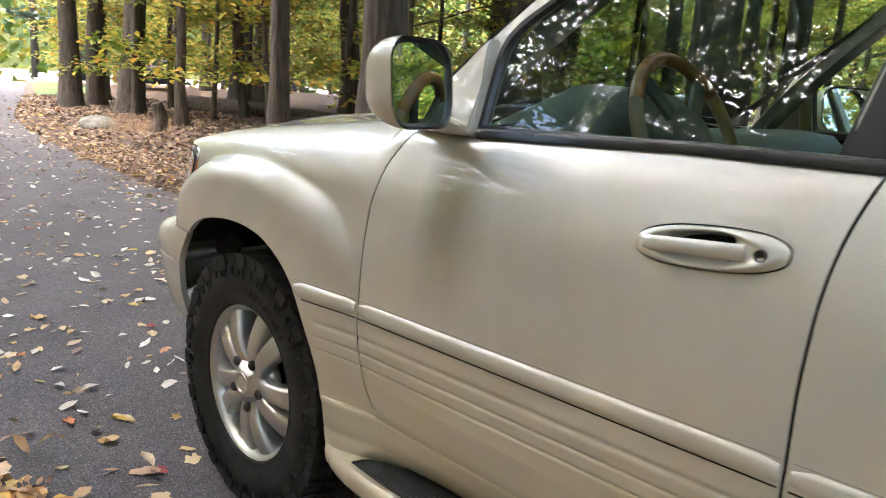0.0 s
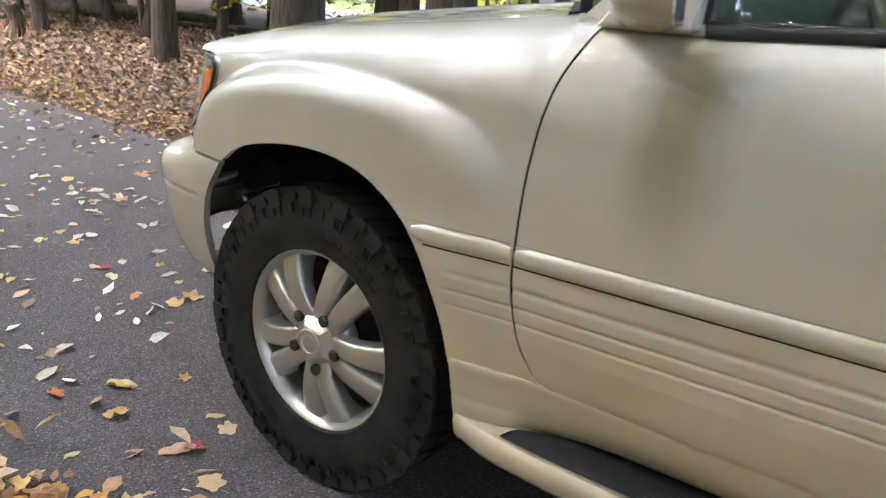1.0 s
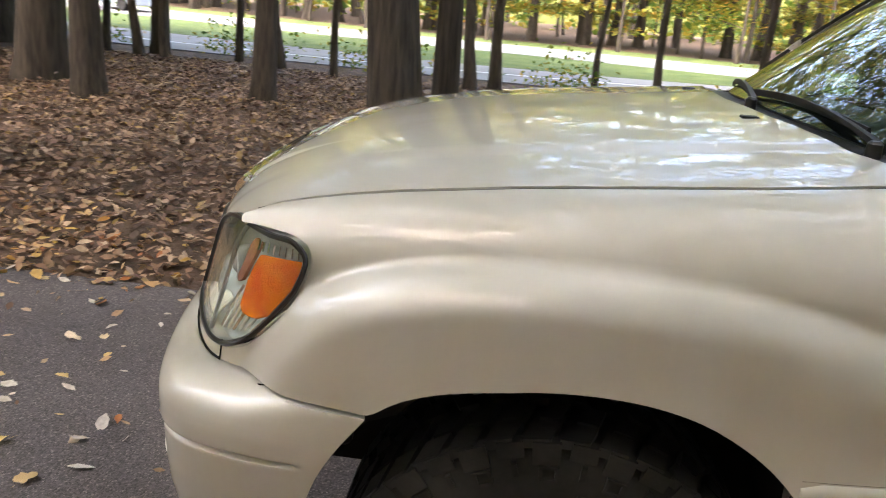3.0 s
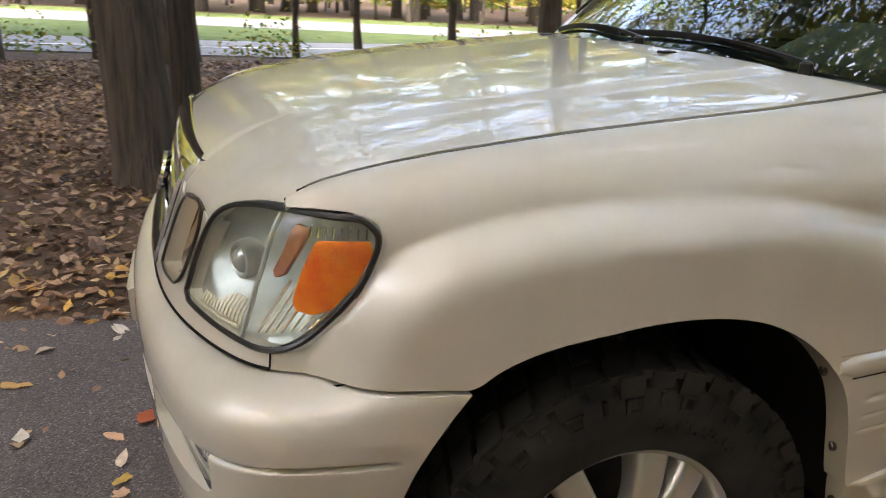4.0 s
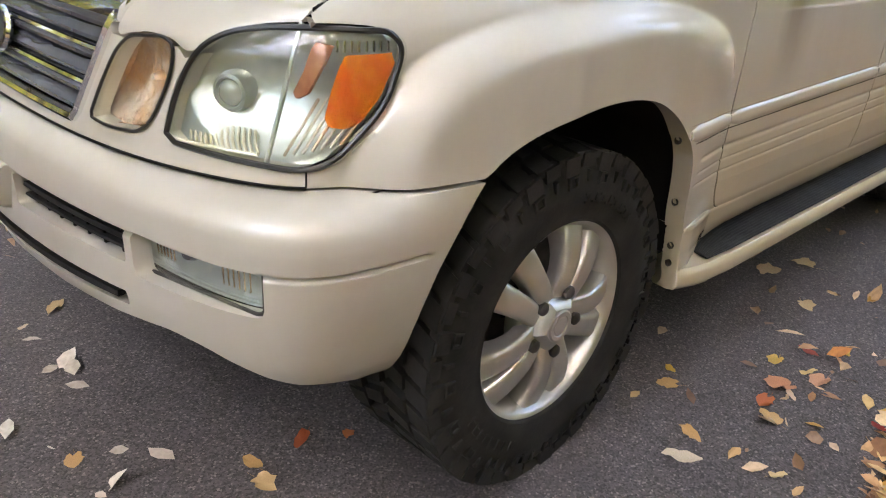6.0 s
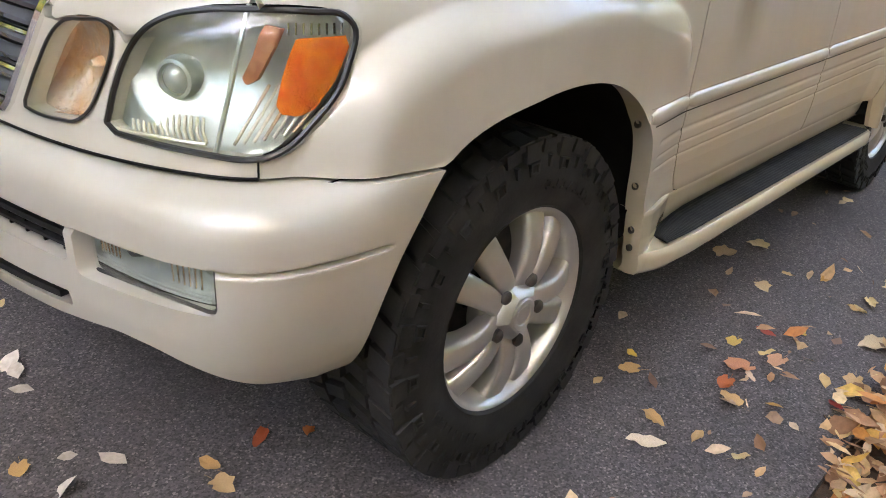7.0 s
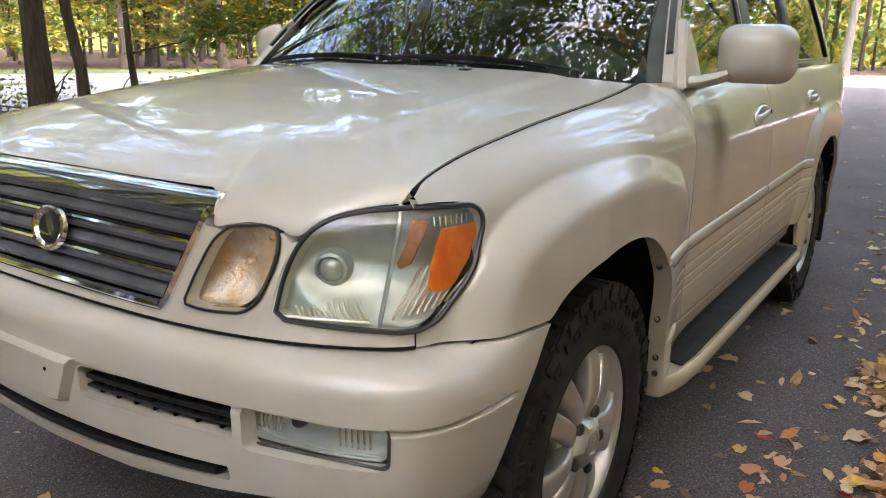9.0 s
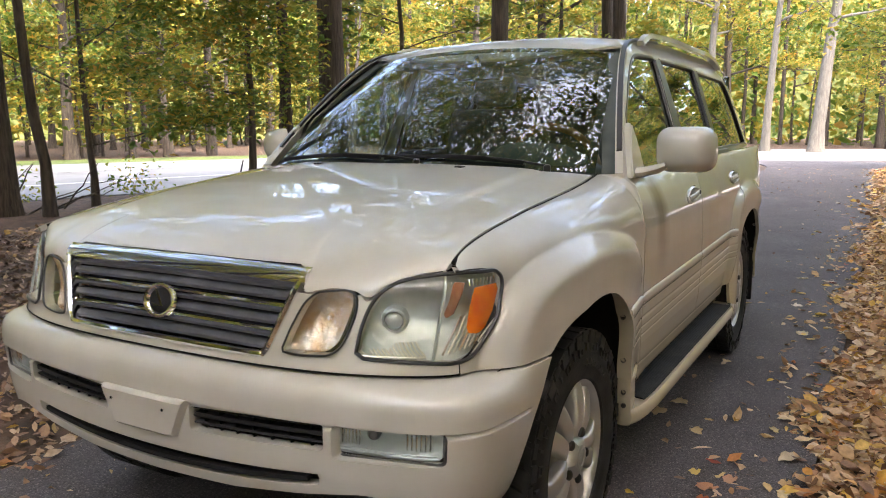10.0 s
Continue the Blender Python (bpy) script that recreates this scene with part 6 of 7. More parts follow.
    field = lathe("cap_badge", [(0.0, -0.1485), (0.012, -0.1495), (0.020, -0.1485), (0.022, -0.145)], ALLOY, 24)
    bm = bmesh.new()
    rows = [(0.078, -0.098), (0.074, -0.118), (0.062, -0.136), (0.048, -0.146), (0.046, -0.147)]
    rings = [[bm.verts.new((r * math.cos(k * math.pi / 5 + 0.31) * (1.0 if k % 2 else 0.86), h, r * math.sin(k * math.pi / 5 + 0.31) * (1.0 if k % 2 else 0.86))) for k in range(10)] for r, h in rows]
    for r0, r1 in zip(rings, rings[1:]):
        for k in range(10):
            bm.faces.new((r0[k], r0[(k + 1) % 10], r1[(k + 1) % 10], r1[k]))
    bm.faces.new(rings[-1])
    boss = from_bm("hub_boss", bm, ALLOY, angle=30)
    nut = lathe("lug_nut", [(0.0, -0.132), (0.009, -0.131), (0.0150, -0.126), (0.0155, -0.085), (0.020, -0.082)], STEEL, 10)
    disc = lathe("brake_disc", [(0.05, -0.01), (0.165, -0.01), (0.168, 0.0), (0.165, 0.02), (0.05, 0.02)], STEEL, 40)
    drum = lathe("rim_barrel_back", [(0.0, 0.06), (0.20, 0.06), (0.205, 0.05)], GAP, 40)
    cal = box("caliper", (-0.19, -0.03, 0.05), (-0.10, 0.05, 0.16), RUST, 0.012)
    for xc in AXLES:
        for s in (1, -1):
            w = part("wheel", tyre, suv, "five-twin-spoke alloy wheel with a knobbly off-road tyre")
            base = pose(xc, -s * WHEEL_Y, WHEEL_Z + 0.002, 0, 0, 0 if s > 0 else 180)
            w.matrix_basis = base @ Matrix.Diagonal((1, 0.94, 1, 1))
            tagged(part("tread", blocks, w, "worn knobbly off-road tread"), kind="stuff")
            part("rim", rim, w, "alloy rim")
            for k in range(5):
                turn = pose(0, 0, 0, 0, -62 - 72 * k, 0)
                part("spoke", wide, w, "", turn)
                part("spoke", slim, w, "", turn)
                part("lug_nut", nut, w, "dark lug nut", turn @ Matrix.Translation((0.074, -0.012, 0)))
            part("hub_cap", cap, w)
            part("hub_boss", boss, w, "faceted alloy boss round the cap", pose(0, 0, 0, 0, -62, 0))
            part("cap_badge", field, w, "plain grey centre badge")
            part("brake_disc", disc, w)
            part("caliper", cal, w, "rusty brake caliper")
            part("rim_back", drum, w)


build_body()
build_nose()
build_bumper()
build_cabin()
build_mirrors()
build_steps()
build_wheels()

# ---- trees and woods ----
rng = np.random.default_rng(7)


def tube(path, radii, sides=8, wobble=0.0, seed=0):
    path = np.array(path, float)
    r = np.random.default_rng(seed)
    d = np.gradient(path, axis=0)
    d /= np.linalg.norm(d, axis=1)[:, None]
    ref = np.array([0.9, 0.43, 0.1])
    s = np.cross(d, ref)
    s /= np.linalg.norm(s, axis=1)[:, None]
    t = np.cross(d, s)
    a = np.linspace(0, 2 * np.pi, sides, endpoint=False)
    ph = r.uniform(0, 6.28, 3)
    verts, faces = [], []
    for i in range(len(path)):
        w = 1 + wobble * (np.sin(2 * a + ph[0] + i * 0.3) + 0.6 * np.sin(3 * a + ph[1] - i * 0.2))
        verts.append(path[i] + (np.cos(a) * radii[i] * w)[:, None] * s[i] + (np.sin(a) * radii[i] * w)[:, None] * t[i])
    verts = np.concatenate(verts)
    for i in range(len(path) - 1):
        for j in range(sides):
            j2 = (j + 1) % sides
            faces.append((i * sides + j, i * sides + j2, (i + 1) * sides + j2, (i + 1) * sides + j))
    return verts, faces


def gather(pieces):
    vs, fs, n = [], [], 0
    for v, f in pieces:
        vs.append(v)
        fs += [tuple(k + n for k in q) for q in f]
        n += len(v)
    return np.concatenate(vs), fs


def leaf_cloud(centres, sizes, r, flat=0.5, bend=0.25, slim=0.62):
    """Small folded leaves, four corners each, at the given places."""
    n = len(centres)
    up = r.normal(size=(n, 3)) * flat + np.array([0, 0, 1.0])
    up /= np.linalg.norm(up, axis=1)[:, None]
    d = r.normal(size=(n, 3))
    d -= (d * up).sum(1)[:, None] * up
    d /= np.linalg.norm(d, axis=1)[:, None]
    s = np.cross(up, d)
    L = np.asarray(sizes)[:, None]
    fold = up * L * bend
    v = np.stack([centres - d * L * 0.5, centres + s * L * slim * 0.5 + fold, centres + d * L * 0.55, centres - s * L * slim * 0.5 + fold * 0.6], 1).reshape(-1, 3)
    q = np.arange(n)[:, None] * 4
    f = np.concatenate([q + np.array([[0, 1, 2]]), q + np.array([[0, 2, 3]])])
    return v, f


def bulk(name, v, f, mat):
    me = bpy.data.meshes.new(name)
    me.vertices.add(len(v))
    me.vertices.foreach_set("co", np.asarray(v, np.float32).ravel())
    f = np.asarray(f, np.int32)
    me.loops.add(f.size)
    me.loops.foreach_set("vertex_index", f.ravel())
    me.polygons.add(len(f))
    me.polygons.foreach_set("loop_start", np.arange(0, f.size, f.shape[1], dtype=np.int32))
    me.update(calc_edges=True)
    me.materials.append(mat)
    return me


def tree_meshes(seed, height, radius, crown_from, spread, leaves, leaf, bark_mat, leaf_mat, lean=0.0, limbs=9, even=False):
    r = np.random.default_rng(seed)
    n = 14
    z = np.linspace(0, height, n)
    k = z / height
    bend = np.cumsum(r.normal(0, 0.035 * height / n, (n, 2)), axis=0)
    bend[0] = 0
    path = np.stack([bend[:, 0] + lean * z, bend[:, 1], z - 0.12 * (k == 0)], 1)
    rad = radius * (1 - 0.78 * k) * (1 + 0.55 * np.exp(-z / 0.28))
    path = np.insert(path, 1, path[0] * 0.75 + path[1] * 0.25 - [0, 0, height / n * 0.75 * 0.55], axis=0)
    path[1, 2] = 0.25
    rad = np.insert(rad, 1, radius * 1.22)
    pieces = [tube(path, rad, 14, 0.06, seed)]
    ends = []
    for m in range(limbs):
        h = crown_from + (height * 0.95 - crown_from) * (m + r.uniform(0, 0.8)) / limbs
        base = np.array([np.interp(h, path[:, 2], path[:, 0]), np.interp(h, path[:, 2], path[:, 1]), h])
        a = m * 2.4 + r.uniform(-0.5, 0.5)
        L = spread * (1.1 - 0.55 * (h - crown_from) / (height - crown_from + 0.01)) * r.uniform(0.75, 1.15)
        rise = r.uniform(0.1, 0.55)
        t = np.linspace(0, 1, 7)
        wob = np.cumsum(r.normal(0, 0.05 * L, (7, 3)), axis=0)
        p = base + np.stack([np.cos(a) * L * t, np.sin(a) * L * t, rise * L * t * (1 - 0.35 * t)], 1) + wob * t[:, None]
        pieces.append(tube(p, np.maximum(radius * 0.34 * (1 - 0.85 * t) * (1 - 0.5 * h / height), 0.008), 6, 0, seed + m))
        for q in range(3):
            a2 = a + r.uniform(-1.1, 1.1)
            s = 0.35 + 0.2 * q
            b = p[int(s * 6)]
            L2 = L * r.uniform(0.3, 0.5)
            p2 = b + np.stack([np.cos(a2) * L2 * t, np.sin(a2) * L2 * t, 0.25 * L2 * t], 1)
            pieces.append(tube(p2[::2], np.maximum(radius * 0.12 * (1 - 0.8 * t[::2]), 0.005), 5, 0, seed))
            ends.append((p2, L2))
        ends.append((p, L))
    v, f = gather(pieces)
    trunk = raw("trunk", v, f, bark_mat)
    # leaves in loose sprays along the outer limbs
    per = leaves // len(ends)
    cs = []
    for p, L in ends:
        t = r.beta(2.2, 1.2, per) * 0.999 * (len(p) - 1)
        i = t.astype(int)
        c = p[i] + (p[np.minimum(i + 1, len(p) - 1)] - p[i]) * (t - i)[:, None]
        clump = r.normal(0, 1, (6, 3)) * np.array([0.35, 0.35, 0.12]) * L
        cs.append(c + clump[r.integers(0, 6, per)] * (0.8 if even else 0.55) + r.normal(0, 1, (per, 3)) * (np.array([0.34, 0.34, 0.16]) if even else np.array([0.16, 0.16, 0.07])) * L)
    c = np.concatenate(cs)
    lv, lf = leaf_cloud(c, r.uniform(0.7, 1.3, len(c)) * leaf, r, 0.45)
    return trunk, bulk("crown", lv, lf, leaf_mat)


def plant(meshes, x, y, turn, scale, name, label, group):
    z = float(ground_height(np.array(float(x)), np.array(float(y))))
    t = tagged(new(name), label, "tree", group)
    part("trunk", meshes[0], t)
    part("crown", meshes[1], t)
    t.matrix_basis = pose(x, y, z, 0, 0, turn) @ Matrix.Diagonal((scale[0], scale[0], scale[1], 1))
    return t


TALL = [tree_meshes(20 + k, 19 + k % 3, 0.25, 3.6 + k % 2, 6.2, 7500, 0.22, BARK, LEAF_GREEN if k % 3 else LEAF_YELLOW, 0.01 * (k - 2), 11) for k in range(5)]
PALE = tree_meshes(40, 18, 0.3, 6.5, 4.0, 2600, 0.22, BARK_PALE, LEAF_YELLOW, 0.09, 9)
YOUNG = [tree_meshes(60 + k, 6.0 + 0.7 * k, 0.055, 0.9 + 0.3 * k, 2.5, 2600, 0.145, BARK, (LEAF_GREEN, LEAF_YELLOW)[k % 2], 0.03 * (k - 1), 9) for k in range(4)]
POLE = [tree_meshes(80 + k, 10 + k, 0.075, 4.6, 2.2, 900, 0.15, BARK, LEAF_YELLOW if k else LEAF_GREEN, 0.07 * (k - 1), 6) for k in range(3)]
CONIFER = tree_meshes(90, 14, 0.2, 0.8, 2.6, 5200, 0.28, BARK, LEAF_DARK, 0.0, 22)
WIDE = [tree_meshes(110 + k, 19 + k, 0.25, 5.6, 8.2, 14000, 0.15, BARK, (LEAF_GREEN, LEAF_YELLOW, LEAF_GREEN)[k], 0.01 * (k - 1), 15, True) for k in range(3)]
TALL_LABEL, YOUNG_LABEL = "tall grey-brown trunk with a thin green and yellow crown", "slender sapling with layered green and yellow leaves"

# trunks that stand out, with their diameters
for k, (x, y, d) in enumerate([(-4.30, 2.92, 0.47), (-0.95, 3.55, 0.37), (-6.35, 7.75, 0.50), (-4.95, 6.45, 0.29), (-4.3, 10.6, 0.25), (-7.0, 12.6, 0.30),
                               (-20.0, 5.1, 0.50), (-20.9, 6.1, 0.46), (-17.3, 5.6, 0.56), (-23.5, 7.2, 0.4), (-10.4, 12.8, 0.5), (-9.0, 10.2, 0.36), (-14.8, 11.8, 0.33),
                               (4.75, 9.75, 0.32), (9.0, 6.9, 0.46), (8.4, 7.45, 0.22), (10.6, 4.3, 0.34), (14.5, 3.6, 0.3), (-3.25, 7.4, 0.25), (-0.70, 4.1, 0.2)]):
    plant((TALL[k % 5][0], WIDE[k % 3][1]) if x > -10.5 and d > 0.28 else TALL[k % 5], x, y, 67 * k, (d / 0.5, 1.0 + 0.05 * (k % 3)), "tree", TALL_LABEL, "tall trees of the wood")
for k, (x, y, s) in enumerate([(5.05, 9.15, 1.1), (-13.6, 5.2, 1.6), (-16.0, 8.0, 1.5), (-1.0, 11.4, 1.2), (-0.6, 12.0, 1.25), (-4.5, 12.2, 0.9), (2.3, 12.6, 0.9), (4.0, 12.3, 1.0),
                               (-7.0, 11.8, 1.1), (-6.5, 11.7, 0.9), (-3.4, 11.6, 0.9), (-2.2, 13.2, 0.7), (1.2, 12.9, 0.8), (-5.6, 13.0, 0.9), (-8.4, 13.2, 1.0), (-12.0, 8.0, 1.1), (-18.6, 9.5, 1.0), (-11.5, 6.0, 0.8)]):
    plant(POLE[k % 3], x, y, 110 * k, (s, 1.0), "thin_tree", "thin bare-stemmed young tree at the wood's edge", "thin trees of the wood")
for k, (x, y, s) in enumerate([(47.5, 4.7, 0.75), (47.7, 2.0, 1.25), (30.5, -2.6, 1.1), (52, 9, 1.0), (56, -2, 1.1), (50, 14, 0.9)]):
    plant(PALE, x, y, 25 * k - 90, (s, 1.1), "pale_tree", "tall pale-barked leaning tree beyond the road", "pale trees by the road")
plant(CONIFER, -36.5, 10.4, 0, (1, 1), "conifer", "blue-green conifer in front of the house", "")


def free(x, y, gap):
    lo, hi = drive_edges(np.array(x))
    if lo - gap < y < hi + gap and x < 40:
        return False
    rn, rf = np.interp(x, ROAD_NEAR[:, 0], ROAD_NEAR[:, 1]), np.interp(x, ROAD_FAR[:, 0], ROAD_FAR[:, 1])
    if x < 33 and rn - 1.5 < y < np.interp(x, LANE_FAR[:, 0], LANE_FAR[:, 1]) + 5:
        return False
    if x >= 33 and y < rf + 2 and x < 62:
        return False
    return True


# unseen trees, added to shade the car from the sun and speckle its reflections
for k, (x, y, d) in enumerate([(-3.4, -6.4, 0.48), (0.4, -7.0, 0.46), (-6.6, -8.4, 0.5), (3.6, -8.2, 0.46), (-1.6, -10.4, 0.5), (-8.5, -5.4, 0.5), (5.4, -5.4, 0.46), (2.9, -6.0, 0.44), (11.8, -6.6, 0.4), (-6.0, -15.5, 0.5), (1.8, -17.0, 0.5), (9.4, -14.5, 0.5)]):
    plant(WIDE[k % 3], x, y, 40 + 83 * k, (d / 0.5, 1.0), 'tree', TALL_LABEL, 'tall trees of the wood')
# the wood around
placed = []
for k in range(5000):
    x, y = rng.uniform(-62, 75), rng.uniform(-42, 62)
    near = -9 < x < 8 and 1 < y < 14
    if near or not free(x, y, 2.6) or any((x - a) ** 2 + (y - b) ** 2 < 5.0 for a, b in placed):
        continue
    if -8 < x < 11 and -15 < y < 0:
        continue
    if x < -26 and 5 < y < 16:
        continue
    placed.append((x, y))
    if len(placed) > 340:
        break
for k, (x, y) in enumerate(placed):
    if k % 9 < 5:
        d = rng.uniform(0.22, 0.62)
        plant(TALL[k % 5], x, y, rng.uniform(0, 360), (d / 0.5, rng.uniform(0.85, 1.15)), "tree", TALL_LABEL, "tall trees of the wood")
    elif k % 9 < 8:
        plant(YOUNG[k % 4], x, y, rng.uniform(0, 360), (rng.uniform(0.9, 1.5),) * 2, "sapling", YOUNG_LABEL, "saplings under the tall trees")
    else:
        plant(POLE[k % 3], x, y, rng.uniform(0, 360), (rng.uniform(0.8, 1.5), 1.0), "thin_tree", "thin bare-stemmed young tree at the wood's edge", "thin trees of the wood")
for k, (x, y, s) in enumerate([(6.9, 10.6, 1.15), (9.6, 9.4, 1.3), (12.5, 7.6, 1.2), (18, 6.5, 1.3), (26.5, -4.2, 1.6), (29, -3.6, 1.3), (20, -4.4, 1.2), (-12.5, 6.6, 1.1), (-15.4, 6.8, 1.2), (-19, 7.4, 1.3), (-10.5, 8.6, 1.2), (-8.2, 9.4, 0.9), (13.8, 26, 1.5), (-2, 36, 1.6), (4, 35, 1.5), (-8, 37, 1.6), (9, 34, 1.6)]):
    plant(YOUNG[k % 4], x, y, 77 * k, (s, s), "sapling", YOUNG_LABEL, "saplings under the tall trees")

# a few more close to the drive, whose crowns meet above it
for k, (x, y, d) in enumerate([(12.6, -4.3, 0.45), (-8.4, 4.3, 0.3)]):
    plant(WIDE[(k + 2) % 3], x, y, 130 * k, (d / 0.5, 0.9), "tree", TALL_LABEL, "tall trees of the wood")
for k in range(46):
    x = -48 + 2.3 * k + rng.uniform(-1, 1)
    y = float(np.interp(x, LANE_FAR[:, 0], LANE_FAR[:, 1])) + 5.5 + rng.uniform(0, 9)
    if x < 30:
        plant(TALL[k % 5], x, y, 50 * k, (rng.uniform(0.6, 1.1), rng.uniform(1.0, 1.25)), "tree", TALL_LABEL, "tall trees of the wood")
# far woods: one mass of leaves and one of stems
fr = np.random.default_rng(11)
NF = 150000
ang, dist = fr.uniform(0, 2 * np.pi, NF), fr.uniform(0, 1, NF)
R = 60 + 30 * dist
hz = fr.beta(1.0, 1.4, NF) * 27
cc = np.stack([8 + R * np.cos(ang), 8 + R * np.sin(ang), hz], 1) + fr.normal(0, 0.8, (NF, 3))
lump = np.sin(ang * 41) + np.sin(ang * 23 + 1.7) * np.cos(hz * 0.55 + ang * 9)
keep = lump > -1.1
lv, lf = leaf_cloud(cc[keep], fr.uniform(0.4, 1.15, keep.sum()), fr, 0.9)
tagged(part("far_foliage", bulk("far_foliage", lv, lf, LEAF_GREEN)), "distant green and yellow autumn foliage", "woods", kind="stuff")
stems = []
for k in range(190):
    a, d = fr.uniform(0, 2 * np.pi), fr.uniform(58, 92)
    b = np.array([8 + d * math.cos(a), 8 + d * math.sin(a), -0.1])
    L = fr.uniform(0.02, 0.05)
    stems.append(tube([b, b + [L * 8, 0, 8], b + [L * 18, 0, 18]], [fr.uniform(0.16, 0.34), 0.17, 0.06], 6))
v, f = gather(stems)
tagged(part("far_stems", raw("far_stems", v, f, BARK)), "distant grey tree stems", "woods", kind="stuff")
# the woods beyond, a plain leafy bank on the skyline
bv, bf = [], []
for k in range(181):
    a = 2 * math.pi * k / 180
    for h in (-0.5, 5.0, 10.0, 22 + 4 * math.sin(k * 1.7) + 2 * math.sin(k * 4.1)):
        bv.append((8 + 112 * math.cos(a), 8 + 112 * math.sin(a), h))
for k in range(180):
    for j in range(3):
        bf.append((k * 4 + j, k * 4 + j + 1, k * 4 + j + 5, k * 4 + j + 4))
tagged(part("backdrop", raw("backdrop", bv, bf, BACKWOODS)), "dim green and yellow woods on the skyline", "woods", kind="structure")
# leafy sprays of the understorey, hanging in flat layers
ur = np.random.default_rng(23)


def sprays(name, spots, per, radius, size, mat, label):
    """Flat layers of leaves round the given places, with the twigs that bear them."""
    c = np.repeat(spots, per, 0)
    a, q = ur.uniform(0, 2 * np.pi, len(c)), np.sqrt(ur.uniform(0, 1, len(c)))
    rad = np.repeat(ur.uniform(*radius, len(spots)), per) * q
    c = c + np.stack([np.cos(a) * rad, np.sin(a) * rad, ur.normal(0, 0.10, len(c)) - 0.12 * rad], 1)
    v, f = leaf_cloud(c, ur.uniform(*size, len(c)), ur, 0.35)
    tagged(part(name, bulk(name, v, f, mat)), label, "foliage", kind="stuff")


pts = []
while len(pts) < 700:
    x, y = ur.uniform(-46, -10), ur.uniform(4, 30)
    if free(x, y, 1.2):
        pts.append((x, y, ur.uniform(0.9, 8.0)))
sprays("understorey", np.array(pts), 75, (0.6, 1.5), (0.11, 0.24), LEAF_YELLOW, "yellow-green layered foliage between the trunks")
x = ur.uniform(-26, -6.5, 260)
y = np.interp(x, ROAD_NEAR[:, 0], ROAD_NEAR[:, 1]) - ur.uniform(0.3, 4.5, 260)
sprays("edge_understorey", np.stack([x, y, ur.uniform(1.3, 6.5, 260)], 1), 70, (0.5, 1.2), (0.08, 0.17), LEAF_YELLOW, "yellow-green sprays of leaves along the wood's edge")
x = ur.uniform(-40, 30, 420)
y = np.interp(x, LANE_FAR[:, 0], LANE_FAR[:, 1]) + 5 + ur.uniform(0, 9, 420)
sprays("far_understorey", np.stack([x, y, ur.gamma(2.0, 2.2, 420) + 0.6], 1), 60, (0.9, 2.0), (0.2, 0.4), LEAF_YELLOW, "yellow and green foliage beyond the road")
th, d = np.radians(ur.uniform(39, 53, 95)), ur.uniform(10.5, 13.5, 95)
sprays("hanging_boughs", np.stack([-2.1 + d * np.cos(th), -1.66 + d * np.sin(th), ur.uniform(1.5, 5.0, 95)], 1), 70, (0.35, 0.8), (0.07, 0.13), LEAF_GREEN, "low green boughs hanging by the road")
# the crowns that close over the drive, with ragged gaps of sky
cr = np.random.default_rng(31)
ca, cq = cr.uniform(0, 2 * np.pi, 2600), 27 * np.sqrt(cr.uniform(0, 1, 2600))
cx, cy, cz = -2 + cq * np.cos(ca), -1 + cq * np.sin(ca), cr.uniform(7.5, 16.5, 2600)
hole = np.sin(cx * 0.62 + 0.8) * np.sin(cy * 0.71 - 0.4) + 0.6 * np.sin(cx * 0.23 - cy * 0.31 + 2.0)
# unseen, added for reflections; opened ahead and towards -y to let light onto the car
ahead = (cx < -4.0 + cr.normal(0, 1.0, 2600)) & (np.abs(cy + 0.5 + 0.12 * cx) < 9.0)
spots = np.stack([cx, cy, cz], 1)[(hole > -0.55) & ~ahead & ((cy > -2.0 + cr.normal(0, 1.0, 2600)) | (cr.uniform(0, 1, 2600) < 0.25))]
cc = np.repeat(spots, 125, 0)
ca, cq = cr.uniform(0, 2 * np.pi, len(cc)), np.sqrt(cr.uniform(0, 1, len(cc))) * np.repeat(cr.uniform(0.7, 1.6, len(spots)), 125)
cc = cc + np.stack([np.cos(ca) * cq, np.sin(ca) * cq, cr.normal(0, 0.16, len(cc)) - 0.12 * cq], 1)
v, f = leaf_cloud(cc, cr.uniform(0.11, 0.24, len(cc)), cr, 0.5)
tagged(part("canopy", bulk("canopy", v, f, LEAF_GREEN)), "green and yellow leaf canopy closing over the driveway", "foliage", kind="stuff")
twigs = []
for k in range(0, len(spots), 4):
    b = spots[k]
    e = b + cr.normal(0, 1, 3) * np.array([1.3, 1.3, 0.4])
    m = (b + e) / 2 + cr.normal(0, 0.15, 3)
    twigs.append(tube([b - (e - b) * 0.6, b, m, e], [0.035, 0.025, 0.016, 0.006], 5))
v, f = gather(twigs)
tagged(part("canopy_branches", raw("canopy_branches", v, f, BARK)), "dark branches inside the leaf canopy", "branch", kind="stuff")
# out of view behind the camera: added to keep low sky light off the car's side
n = 620
sprays("near_woods_foliage", np.stack([ur.uniform(-24, 24, n), ur.uniform(-27, -8.5, n), 1.5 + ur.beta(1.2, 1.2, n) * 12.5], 1), 85, (0.9, 2.0), (0.16, 0.34), LEAF_GREEN, "unseen green and yellow foliage added to block low sky light")
